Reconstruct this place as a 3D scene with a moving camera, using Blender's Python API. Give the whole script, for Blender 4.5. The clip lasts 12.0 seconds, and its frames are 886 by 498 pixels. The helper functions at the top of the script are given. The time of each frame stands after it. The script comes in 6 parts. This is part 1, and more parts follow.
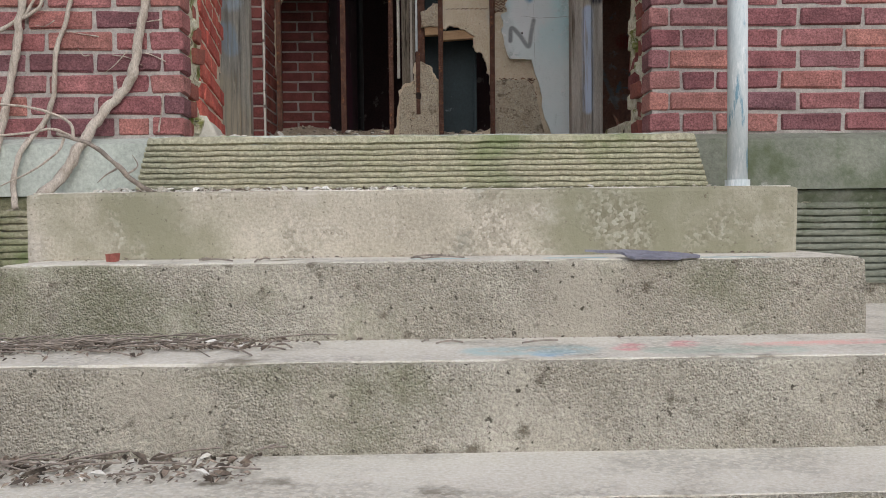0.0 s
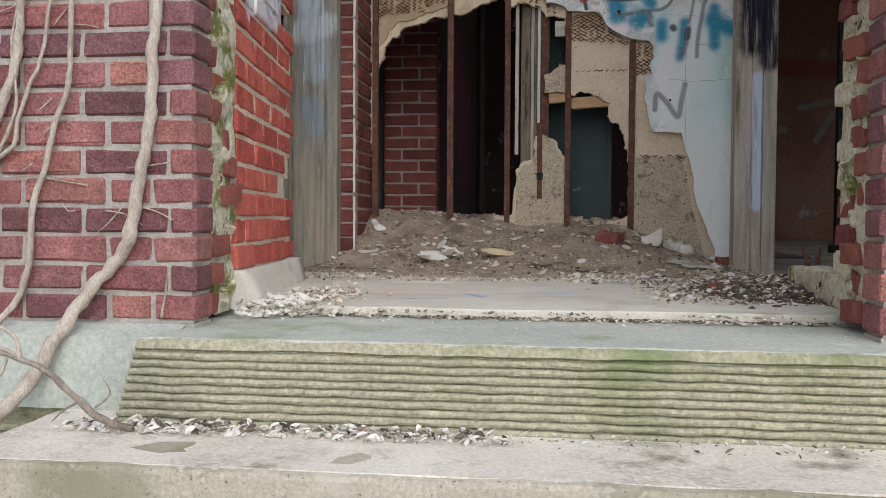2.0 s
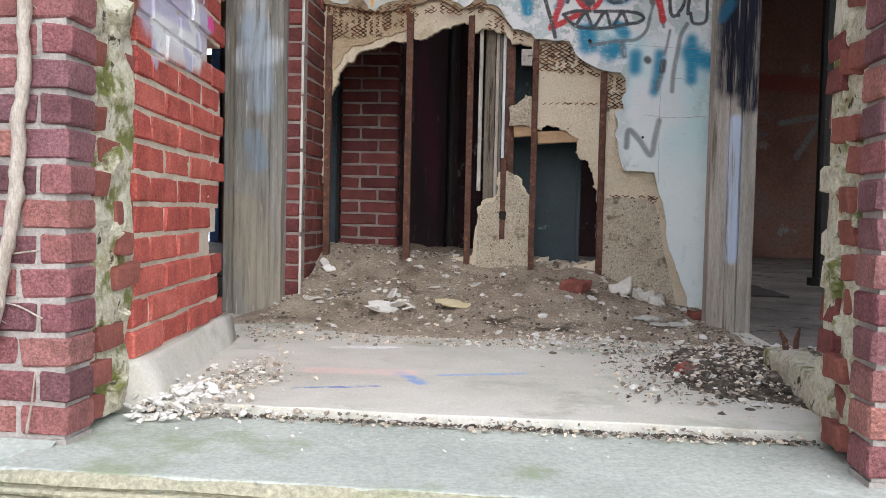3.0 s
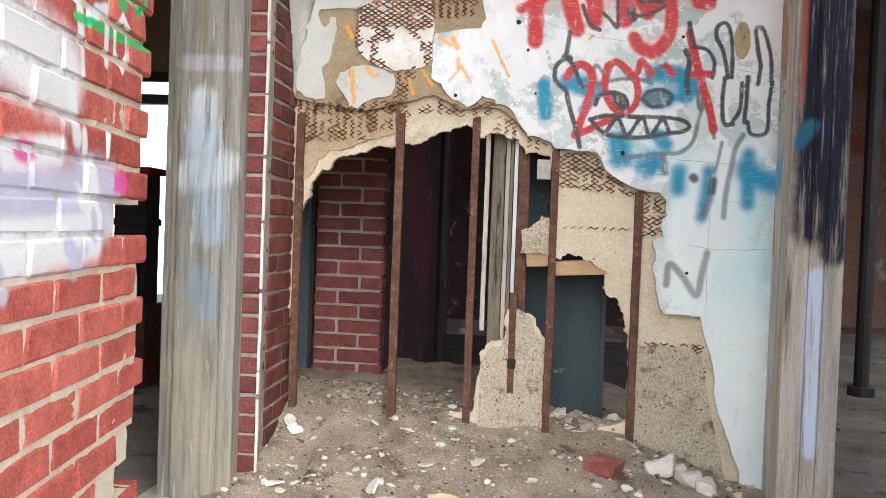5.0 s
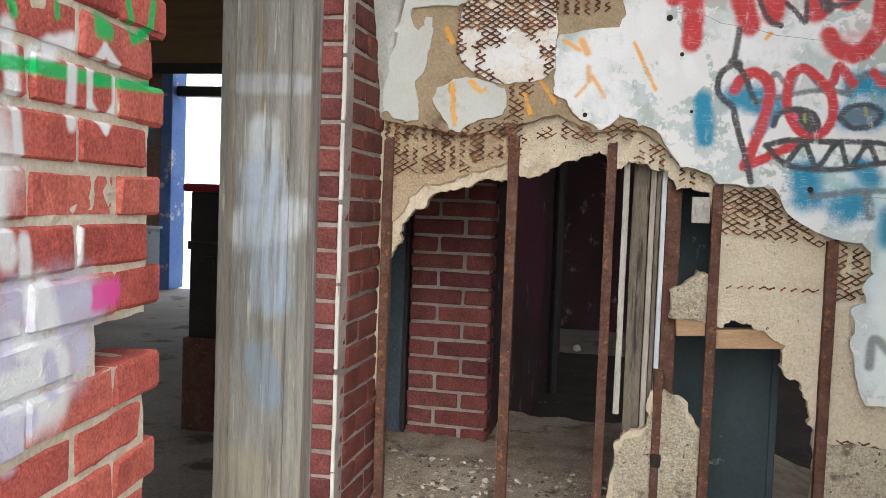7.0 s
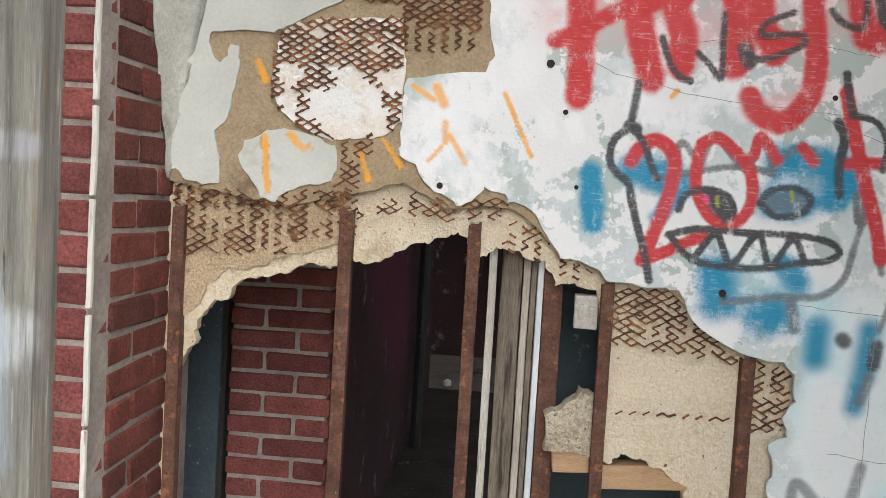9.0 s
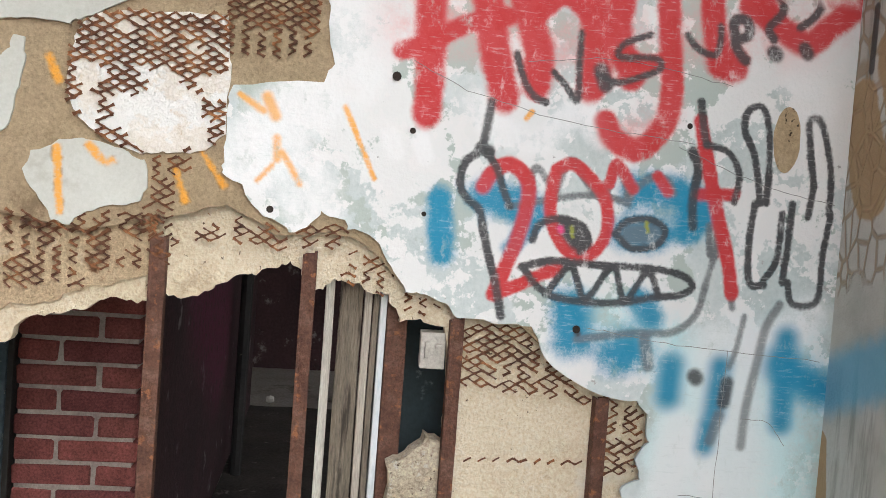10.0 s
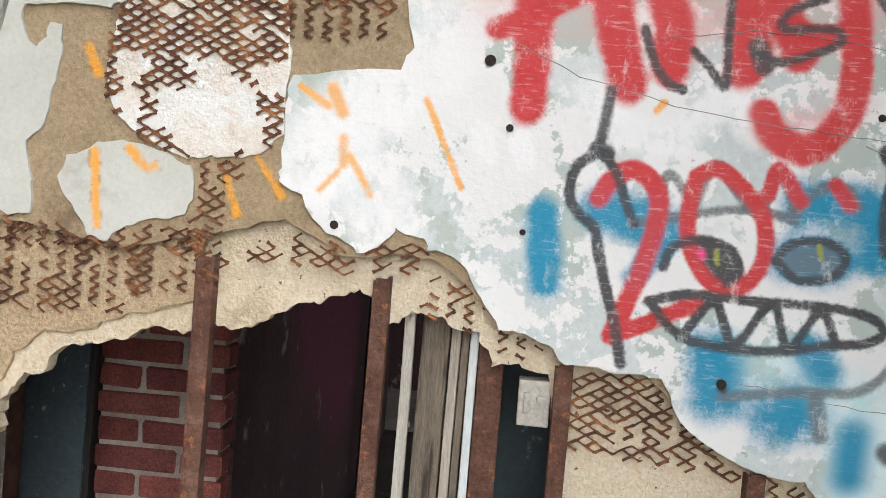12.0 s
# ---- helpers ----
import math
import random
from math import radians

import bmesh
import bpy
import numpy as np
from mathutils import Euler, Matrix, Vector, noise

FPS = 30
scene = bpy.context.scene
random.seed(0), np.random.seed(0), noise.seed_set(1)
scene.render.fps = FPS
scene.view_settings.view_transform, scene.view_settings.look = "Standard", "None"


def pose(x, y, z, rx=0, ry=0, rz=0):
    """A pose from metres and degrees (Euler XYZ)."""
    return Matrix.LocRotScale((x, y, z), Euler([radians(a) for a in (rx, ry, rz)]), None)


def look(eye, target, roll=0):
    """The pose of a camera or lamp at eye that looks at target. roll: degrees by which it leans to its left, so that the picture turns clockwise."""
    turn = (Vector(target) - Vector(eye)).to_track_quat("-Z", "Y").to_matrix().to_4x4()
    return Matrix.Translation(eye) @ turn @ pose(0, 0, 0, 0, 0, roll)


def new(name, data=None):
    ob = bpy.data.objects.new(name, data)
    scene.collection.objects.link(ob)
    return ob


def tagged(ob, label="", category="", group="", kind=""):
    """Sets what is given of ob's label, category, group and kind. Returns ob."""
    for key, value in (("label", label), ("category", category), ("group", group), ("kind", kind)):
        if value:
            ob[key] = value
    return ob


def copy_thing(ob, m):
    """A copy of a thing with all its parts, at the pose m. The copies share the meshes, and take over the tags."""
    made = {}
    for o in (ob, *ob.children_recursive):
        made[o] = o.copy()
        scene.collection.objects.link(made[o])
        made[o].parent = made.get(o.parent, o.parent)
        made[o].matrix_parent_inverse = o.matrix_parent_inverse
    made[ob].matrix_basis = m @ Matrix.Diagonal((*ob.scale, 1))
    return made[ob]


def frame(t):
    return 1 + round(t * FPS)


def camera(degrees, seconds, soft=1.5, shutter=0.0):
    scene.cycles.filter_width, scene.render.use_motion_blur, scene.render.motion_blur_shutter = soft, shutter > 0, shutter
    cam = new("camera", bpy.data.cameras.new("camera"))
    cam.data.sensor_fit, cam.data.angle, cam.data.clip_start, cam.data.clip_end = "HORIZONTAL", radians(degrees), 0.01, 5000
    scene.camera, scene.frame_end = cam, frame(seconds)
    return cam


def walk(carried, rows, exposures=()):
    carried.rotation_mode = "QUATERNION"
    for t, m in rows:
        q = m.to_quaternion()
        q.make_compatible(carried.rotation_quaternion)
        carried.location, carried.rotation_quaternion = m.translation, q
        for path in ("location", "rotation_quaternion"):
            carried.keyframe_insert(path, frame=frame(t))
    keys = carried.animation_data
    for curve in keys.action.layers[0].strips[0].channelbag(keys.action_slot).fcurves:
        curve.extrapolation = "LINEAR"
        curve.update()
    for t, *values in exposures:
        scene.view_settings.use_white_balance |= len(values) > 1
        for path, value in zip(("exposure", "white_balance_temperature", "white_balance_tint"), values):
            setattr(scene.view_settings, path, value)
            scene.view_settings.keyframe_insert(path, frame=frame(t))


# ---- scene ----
cam = camera(54.0, 12.0, soft=0.6)
PATH = [
    (0, (-0.027, -0.004, 1.427), (0.024, 1.994, 1.351), -0.6),
    (0.5, (0.001, 0.263, 1.598), (-0.032, 2.259, 1.484), -1.0),
    (1, (0.065, 0.475, 1.653), (-0.083, 2.466, 1.525), -0.6),
    (1.5, (0.104, 0.682, 1.791), (-0.168, 2.66, 1.688), 0.2),
    (2, (0.038, 0.885, 1.93), (-0.213, 2.868, 1.86), 0.3),
    (2.5, (0.094, 1.069, 2.031), (-0.082, 3.06, 1.969), 1.0),
    (3, (0.117, 1.199, 2.146), (-0.091, 3.187, 2.062), 1.3),
    (3.5, (0.064, 1.412, 2.266), (-0.156, 3.398, 2.18), 0.8),
    (3.7, (0.07, 1.466, 2.339), (-0.147, 3.453, 2.259), 0.9),
    (5.3, (-0.036, 2.077, 2.668), (-0.191, 4.071, 2.619), 2.8),
    (5.5, (-0.046, 2.143, 2.689), (-0.163, 4.139, 2.639), 2.6),
    (6, (-0.03, 2.361, 2.734), (-0.133, 4.357, 2.666), 2.5),
    (6.5, (-0.04, 2.475, 2.817), (-0.323, 4.452, 2.725), 2.5),
    (7, (-0.131, 2.645, 2.857), (-0.549, 4.598, 2.748), 2.1),
    (7.5, (-0.12, 2.758, 2.928), (-0.403, 4.734, 2.805), 2.4),
    (7.7, (-0.105, 2.834, 2.929), (-0.322, 4.818, 2.799), 3.2),
    (9.3, (-0.125, 3.35, 3.124), (-0.231, 5.344, 3.011), 3.4),
    (9.5, (-0.14, 3.382, 3.132), (-0.133, 5.379, 3.038), 3.9),
    (10, (-0.152, 3.491, 3.141), (0.103, 5.473, 3.051), 4.4),
    (10.5, (-0.104, 3.607, 3.153), (0.128, 5.592, 3.085), 4.2),
    (11, (-0.025, 3.705, 3.141), (-0.134, 5.702, 3.096), 4.4),
    (11.5, (-0.013, 3.759, 3.169), (-0.371, 5.722, 3.045), 4.2),
    (12, (-0.025, 3.82, 3.145), (-0.136, 5.815, 3.069), 4.8),
]
walk(cam, [(t, look(eye, target, roll)) for t, eye, target, roll in PATH],
     exposures=[(0.0, -0.38, 6050, 12), (0.6, -0.35, 6050, 12), (1.0, -0.3, 6100, 12), (1.5, -0.2, 6100, 12), (2.0, -0.05, 6000, 12), (2.5, 0.25, 5900, 12), (3.5, 0.6, 5750, 12), (5.5, 1.33, 6000, 9), (6.0, 1.38, 6000, 9), (6.5, 1.05, 6000, 9), (7.0, 0.85, 6000, 8), (7.7, 0.75, 6000, 8), (9.5, 1.08, 6000, 8), (10.5, 1.14, 6000, 8), (11.5, 1.02, 6000, 8), (12.0, 1.15, 6000, 8)])

# ---- light: an overcast day ----
world = bpy.data.worlds.new("overcast")
scene.world = world
world.use_nodes = True
wt = world.node_tree
sky = wt.nodes.new("ShaderNodeTexSky")
sky.sky_type, sky.sun_disc = "NISHITA", False
sky.sun_elevation, sky.sun_rotation = radians(38), radians(160)
sky.air_density, sky.dust_density = 1.6, 4.0
tone = wt.nodes.new("ShaderNodeHueSaturation")
tone.inputs["Saturation"].default_value = 0.4
wt.links.new(sky.outputs["Color"], tone.inputs["Color"])
wt.links.new(tone.outputs["Color"], wt.nodes["Background"].inputs["Color"])
wt.nodes["Background"].inputs["Strength"].default_value = 0.15
sun = new("sun", bpy.data.lights.new("sun", "SUN"))
sun.data.energy, sun.data.angle, sun.data.color = 1.5, radians(120), (1.0, 0.97, 0.94)
sun.matrix_world = look((5.5, -11, 10.5), (0, 3, 0))


# ---- materials ----
class Net:
    """Small builder of a node material."""

    def __init__(self, name):
        self.m = bpy.data.materials.new(name)
        self.m.use_nodes = True
        self.t = self.m.node_tree
        self.b = self.t.nodes["Principled BSDF"]
        self.pos = self.add("ShaderNodeNewGeometry").outputs["Position"]

    def add(self, kind, **props):
        n = self.t.nodes.new(kind)
        for k, v in props.items():
            setattr(n, k, v)
        return n

    def put(self, socket, v):
        if isinstance(v, bpy.types.NodeSocket):
            self.t.links.new(v, socket)
        elif isinstance(v, tuple) and len(v) == 3 and socket.type == "RGBA":
            socket.default_value = (*v, 1)
        else:
            socket.default_value = v

    def noise(self, scale, detail=6.0, rough=0.6, vec=None, distort=0.0):
        n = self.add("ShaderNodeTexNoise")
        self.put(n.inputs["Vector"], vec or self.pos)
        n.inputs["Scale"].default_value, n.inputs["Detail"].default_value = scale, detail
        n.inputs["Roughness"].default_value, n.inputs["Distortion"].default_value = rough, distort
        return n.outputs["Fac"]

    def math(self, op, a, b=0.0, c=0.0, clamp=False):
        n = self.add("ShaderNodeMath", operation=op, use_clamp=clamp)
        for s, v in zip(n.inputs, (a, b, c)):
            self.put(s, v)
        return n.outputs[0]

    def vmath(self, op, a, b=(0, 0, 0), scale=1.0):
        n = self.add("ShaderNodeVectorMath", operation=op)
        self.put(n.inputs[0], a)
        if op == "SCALE":
            self.put(n.inputs["Scale"], scale)
        else:
            self.put(n.inputs[1], b)
        return n.outputs["Value" if op in ("DOT_PRODUCT", "LENGTH", "DISTANCE") else "Vector"]

    def step(self, v, lo, hi):
        n = self.add("ShaderNodeMapRange", interpolation_type="SMOOTHSTEP")
        self.put(n.inputs["Value"], v)
        n.inputs["From Min"].default_value, n.inputs["From Max"].default_value = lo, hi
        return n.outputs["Result"]

    def mix(self, f, a, b, kind="MIX"):
        n = self.add("ShaderNodeMix", data_type="RGBA", blend_type=kind)
        self.put(n.inputs[0], f)
        self.put(n.inputs[6], a)
        self.put(n.inputs[7], b)
        return n.outputs[2]

    def add_rgb(self, c):
        sep = self.add("ShaderNodeSeparateColor")
        self.put(sep.inputs["Color"], c)
        return sep.outputs["Red"]

    def add_z(self):
        sep = self.add('ShaderNodeSeparateXYZ')
        self.put(sep.inputs[0], self.pos)
        return sep.outputs['Z']

    def ramp(self, f, stops):
        n = self.add("ShaderNodeValToRGB")
        self.put(n.inputs["Fac"], f)
        e = n.color_ramp.elements
        while len(e) < len(stops):
            e.new(0.5)
        for el, (p, c) in zip(e, stops):
            el.position, el.color = p, (*c, 1)
        return n.outputs["Color"]

    def capsule(self, a, b, r, soft=0.5):
        """1 within r of the line from a to b, fading outward like spray."""
        a, b = Vector(a), Vector(b)
        d = b - a
        pa = self.vmath("SUBTRACT", self.pos, tuple(a))
        h = self.math("DIVIDE", self.vmath("DOT_PRODUCT", pa, tuple(d)), max(d.length_squared, 1e-6), clamp=True)
        off = self.vmath("SUBTRACT", pa, self.vmath("SCALE", tuple(d), scale=h))
        dist = self.math("ADD", self.vmath("LENGTH", off), self.math("MULTIPLY", self.noise(30), r * 0.4))
        return self.math("SUBTRACT", 1.0, self.step(dist, r * (1.2 - soft), r * (1.2 + soft * 0.4)))

    def bump(self, h, strength, distance=0.01):
        n = self.add("ShaderNodeBump")
        n.inputs["Strength"].default_value, n.inputs["Distance"].default_value = strength, distance
        self.put(n.inputs["Height"], h)
        self.put(self.b.inputs["Normal"], n.outputs["Normal"])

    def done(self, colour, rough=0.85, metal=0.0, spec=0.3):
        self.put(self.b.inputs["Base Color"], colour)
        self.put(self.b.inputs["Roughness"], rough)
        self.put(self.b.inputs["Metallic"], metal)
        self.b.inputs["Specular IOR Level"].default_value = spec
        return self.m


def spread(*cols):
    """Ramp stops across the middle of a noise."""
    return [(0.3 + 0.4 * i / (len(cols) - 1), c) for i, c in enumerate(cols)]


def surface(name, cols, scale=5.0, grain=80.0, grain_amt=0.35, bump=0.5, dist=0.004, rough=0.88, metal=0.0, stains=(), sprays=(), pebbles=None, paint=0.0, spray_amt=1.0, wear=(0.32, 0.56), island=0.0, stretch=None, per=0.0):
    """cols: broad tones; stains: (colour, scale, low, high) patches; sprays: (colour, a, b, radius)."""
    n = Net(name)
    vec = n.vmath("MULTIPLY", n.pos, stretch) if stretch else n.pos
    broad = n.noise(scale, 8, 0.62, vec)
    fine = n.noise(grain, 5, 0.7, vec)
    c = n.ramp(broad, spread(*cols))
    c = n.mix(grain_amt, c, n.ramp(fine, [(0.3, (0.25,) * 3), (0.7, (0.9,) * 3)]), "OVERLAY")
    if island:
        g = n.add("ShaderNodeNewGeometry").outputs["Random Per Island"]
        c = n.mix(island, c, n.ramp(g, [(0.0, (0.12,) * 3), (1.0, (0.95,) * 3)]), "OVERLAY")
    if per:
        g = n.add("ShaderNodeObjectInfo").outputs["Random"]
        c = n.mix(per, c, n.ramp(g, [(0.0, (0.2,) * 3), (1.0, (0.8,) * 3)]), "OVERLAY")
    for i, (col, sc, lo, hi) in enumerate(stains):
        c = n.mix(n.step(n.noise(sc, 7, 0.65, n.vmath("ADD", vec, (i * 7.3 + 1.1, 3.7 * i, 5.1))), lo, hi), c, col)
    for col, a, b, r in sprays:
        cover = n.math("MULTIPLY", n.step(n.noise(5 if stretch else 24, 6, 0.7, vec), *wear), spray_amt)
        c = n.mix(n.math("MULTIPLY", n.capsule(a, b, r), cover), c, col)
    h = n.math("ADD", fine, n.math("MULTIPLY", n.noise(grain / 4, 4), 1.5))
    if pebbles:
        vor = n.add("ShaderNodeTexVoronoi")
        n.put(vor.inputs["Vector"], n.vmath("ADD", n.pos, n.vmath("SCALE", n.add("ShaderNodeTexNoise").outputs["Color"], scale=0.004)))
        vor.inputs["Scale"].default_value = pebbles[0]
        where = n.step(n.noise(4.5, 5, 0.6), pebbles[2], pebbles[2] + 0.16)
        tone_ = n.ramp(n.add_rgb(vor.outputs["Color"]), [(0.2, (0.12, 0.1, 0.07)), (0.6, (0.4, 0.36, 0.3)), (0.95, (0.72, 0.68, 0.6))])
        c = n.mix(n.math("MULTIPLY", where, pebbles[1]), c, tone_)
        h = n.math("SUBTRACT", h, n.math("MULTIPLY", n.math("MULTIPLY", vor.outputs["Distance"], where), 0.8))
    if paint:
        at = n.add("ShaderNodeAttribute", attribute_name="paint")
        a = n.math("ADD", at.outputs["Alpha"], n.math("MULTIPLY", n.math("SUBTRACT", n.noise(170, 5, 0.8), 0.5), n.math("MULTIPLY", at.outputs["Alpha"], 1.1)))
        mid = n.math("MULTIPLY", at.outputs["Alpha"], n.math("SUBTRACT", 1.0, at.outputs["Alpha"]))
        a = n.math("ADD", a, n.math("MULTIPLY", n.math("SUBTRACT", n.noise(13, 8, 0.72), 0.5), n.math("MULTIPLY", mid, 6.0)))
        wear = n.step(n.noise(30, 7, 0.75, n.vmath("MULTIPLY", n.pos, (1.0, 1.0, 0.6))), 0.28, 0.46)
        scuff = n.step(n.noise(26, 6, 0.7, n.vmath("MULTIPLY", n.pos, (1.0, 1.0, 7.0))), 0.34, 0.46)
        wear = n.math("MULTIPLY", wear, n.math("ADD", 0.6, n.math("MULTIPLY", scuff, 0.4)))
        a = n.math("MULTIPLY", n.math("MULTIPLY", n.step(a, 0.04, 0.9), paint), n.math("ADD", 0.35, n.math("MULTIPLY", wear, 0.65)))
        c = n.mix(a, c, at.outputs["Color"])
    n.bump(h, bump, dist)
    return n.done(c, n.math("ADD", rough - 0.1, n.math("MULTIPLY", broad, 0.2)), metal)


def brick_material(name, tones, dirt, sprays=(), bump=0.6):
    n = Net(name)
    r = n.add("ShaderNodeObjectInfo").outputs["Random"]
    c = n.ramp(r, [(i / (len(tones) - 1), t) for i, t in enumerate(tones)])
    shift = n.vmath("ADD", n.pos, n.vmath("SCALE", (9.0, 5.0, 3.0), scale=r))
    c = n.mix(0.45, c, n.ramp(n.noise(14, 6, 0.6, shift), [(0.3, (0.2,) * 3), (0.72, (0.85,) * 3)]), "OVERLAY")
    c = n.mix(0.55, c, n.ramp(n.noise(150, 4, 0.75), [(0.32, (0.1,) * 3), (0.68, (0.9,) * 3)]), "OVERLAY")
    c = n.mix(n.step(n.noise(9, 8, 0.7, shift), 0.62, 0.82), c, dirt)
    for col, a, b, rad in sprays:
        c = n.mix(n.math("MULTIPLY", n.capsule(a, b, rad), 0.92), c, col)
    n.bump(n.math("ADD", n.noise(130, 5, 0.75), n.math("MULTIPLY", n.noise(38, 4, 0.6), 1.4)), bump, 0.009)
    return n.done(c, 0.85)


WHITE, PALE, GREEN_P, PINK, CYAN, LILAC = (0.88, 0.88, 0.89), (0.5, 0.6, 0.72), (0.02, 0.55, 0.14), (0.85, 0.1, 0.42), (0.12, 0.42, 0.62), (0.62, 0.6, 0.75)
# paint sprayed on the brick reveal: colour, from, to, radius
BROAD_SPRAY_A = [(LILAC, (-0.81, 3.2, 2.64), (-0.874, 3.71, 2.665), 0.094), (WHITE, (-0.82, 3.28, 2.565), (-0.866, 3.65, 2.585), 0.055), (WHITE, (-0.81, 3.2, 2.92), (-0.845, 3.48, 2.88), 0.099),
    (WHITE, (-0.853, 3.547, 3.042), (-0.854, 3.553, 2.963), 0.019), (WHITE, (-0.86, 3.599, 3.015), (-0.865, 3.638, 3.034), 0.019), (WHITE, (-0.865, 3.638, 3.034), (-0.872, 3.694, 3.05), 0.019),
    (GREEN_P, (-0.851, 3.527, 3.0), (-0.86, 3.597, 3.006), 0.011), (GREEN_P, (-0.86, 3.597, 3.006), (-0.881, 3.77, 3.013), 0.012), (GREEN_P, (-0.881, 3.77, 3.013), (-0.908, 3.982, 3.03), 0.012),
    (GREEN_P, (-0.88, 3.761, 3.088), (-0.883, 3.785, 3.088), 0.021), (GREEN_P, (-0.866, 3.652, 3.128), (-0.867, 3.656, 3.081), 0.009), (GREEN_P, (-0.891, 3.848, 3.153), (-0.894, 3.869, 3.091), 0.011)]
BROAD_SPRAY_B = [(GREEN_P, (-0.894, 3.869, 3.091), (-0.901, 3.925, 3.111), 0.012), (GREEN_P, (-0.901, 3.925, 3.111), (-0.903, 3.94, 3.159), 0.012), (GREEN_P, (-0.854, 3.548, 3.081), (-0.855, 3.558, 3.064), 0.011),
    (PINK, (-0.88, 3.76, 2.701), (-0.888, 3.825, 2.703), 0.025), (LILAC, (-0.871, 3.685, 2.706), (-0.876, 3.731, 2.703), 0.019), (WHITE, (-0.849, 3.508, 2.849), (-0.853, 3.542, 2.776), 0.025),
    (LILAC, (-0.856, 3.566, 2.726), (-0.869, 3.671, 2.696), 0.025), (WHITE, (-0.854, 3.555, 2.672), (-0.869, 3.672, 2.623), 0.024), (LILAC, (-0.852, 3.533, 2.595), (-0.859, 3.593, 2.566), 0.028),
    (LILAC, (-0.824, 3.31, 2.646), (-0.853, 3.54, 2.663), 0.032), (WHITE, (-0.818, 3.264, 2.587), (-0.862, 3.616, 2.604), 0.037), (WHITE, (-0.862, 3.616, 2.721), (-0.866, 3.648, 2.638), 0.033)]
BROAD_SPRAY_C = [(WHITE, (-0.818, 3.264, 2.723), (-0.844, 3.47, 2.746), 0.032)]
FINE_SPRAY_A = [(WHITE, (-0.854, 3.555, 2.964), (-0.856, 3.568, 2.887), 0.012), (WHITE, (-0.872, 3.694, 3.05), (-0.871, 3.688, 2.946), 0.016), (WHITE, (-0.882, 3.777, 3.058), (-0.887, 3.818, 3.036), 0.012),
    (WHITE, (-0.887, 3.818, 3.036), (-0.888, 3.82, 2.98), 0.012), (WHITE, (-0.888, 3.82, 2.98), (-0.883, 3.783, 2.946), 0.012), (WHITE, (-0.883, 3.783, 2.946), (-0.878, 3.742, 2.973), 0.012),
    (WHITE, (-0.878, 3.742, 2.973), (-0.878, 3.741, 3.024), 0.011), (WHITE, (-0.878, 3.741, 3.024), (-0.882, 3.777, 3.058), 0.011), (WHITE, (-0.857, 3.577, 2.788), (-0.858, 3.585, 2.738), 0.016),
    (WHITE, (-0.874, 3.713, 2.797), (-0.875, 3.717, 2.758), 0.014), (LILAC, (-0.865, 3.641, 2.629), (-0.867, 3.653, 2.589), 0.019), (WHITE, (-0.877, 3.732, 2.645), (-0.894, 3.875, 2.617), 0.020)]
FINE_SPRAY_B = [(LILAC, (-0.85, 3.516, 2.574), (-0.854, 3.555, 2.53), 0.029), (LILAC, (-0.816, 3.245, 2.535), (-0.818, 3.264, 2.5), 0.022), (PINK, (-0.824, 3.31, 2.734), (-0.829, 3.349, 2.731), 0.023)]
M_BRICK = brick_material("face_brick", [(0.19, 0.092, 0.102), (0.3, 0.118, 0.126), (0.4, 0.172, 0.168), (0.24, 0.118, 0.135), (0.48, 0.215, 0.178), (0.35, 0.136, 0.138)], (0.46, 0.38, 0.37), bump=1.0)
M_INNER = brick_material("common_brick", [(0.51, 0.112, 0.085), (0.61, 0.16, 0.12), (0.44, 0.09, 0.072), (0.56, 0.13, 0.1)], (0.52, 0.36, 0.29), bump=0.75, sprays=BROAD_SPRAY_A + BROAD_SPRAY_B + BROAD_SPRAY_C + FINE_SPRAY_A + FINE_SPRAY_B)
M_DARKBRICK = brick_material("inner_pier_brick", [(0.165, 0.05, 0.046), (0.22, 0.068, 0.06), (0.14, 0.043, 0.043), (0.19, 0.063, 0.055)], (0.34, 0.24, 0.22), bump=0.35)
M_NOOK = brick_material("dark_niche_brick", [(0.16, 0.046, 0.036), (0.22, 0.062, 0.046), (0.13, 0.042, 0.034), (0.25, 0.075, 0.055)], (0.42, 0.34, 0.3), bump=1.0)
M_MORTAR = surface("mortar", [(0.31, 0.28, 0.26), (0.5, 0.46, 0.42)], 12, 120, bump=0.9)
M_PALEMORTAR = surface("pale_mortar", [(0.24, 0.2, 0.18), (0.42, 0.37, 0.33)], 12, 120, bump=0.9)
M_PAINTMORTAR = surface("sprayed_mortar", [(0.55, 0.46, 0.35), (0.7, 0.61, 0.49)], 12, 120, bump=0.9, sprays=BROAD_SPRAY_A + BROAD_SPRAY_B + BROAD_SPRAY_C)
M_LIME = surface("old_mortar", [(0.46, 0.42, 0.26), (0.66, 0.62, 0.48), (0.32, 0.26, 0.17)], 18, 90, 0.6, bump=1.0, dist=0.008, stains=[((0.2, 0.21, 0.06), 9, 0.5, 0.62), ((0.09, 0.07, 0.045), 22, 0.6, 0.66), ((0.7, 0.66, 0.54), 11, 0.56, 0.64)])
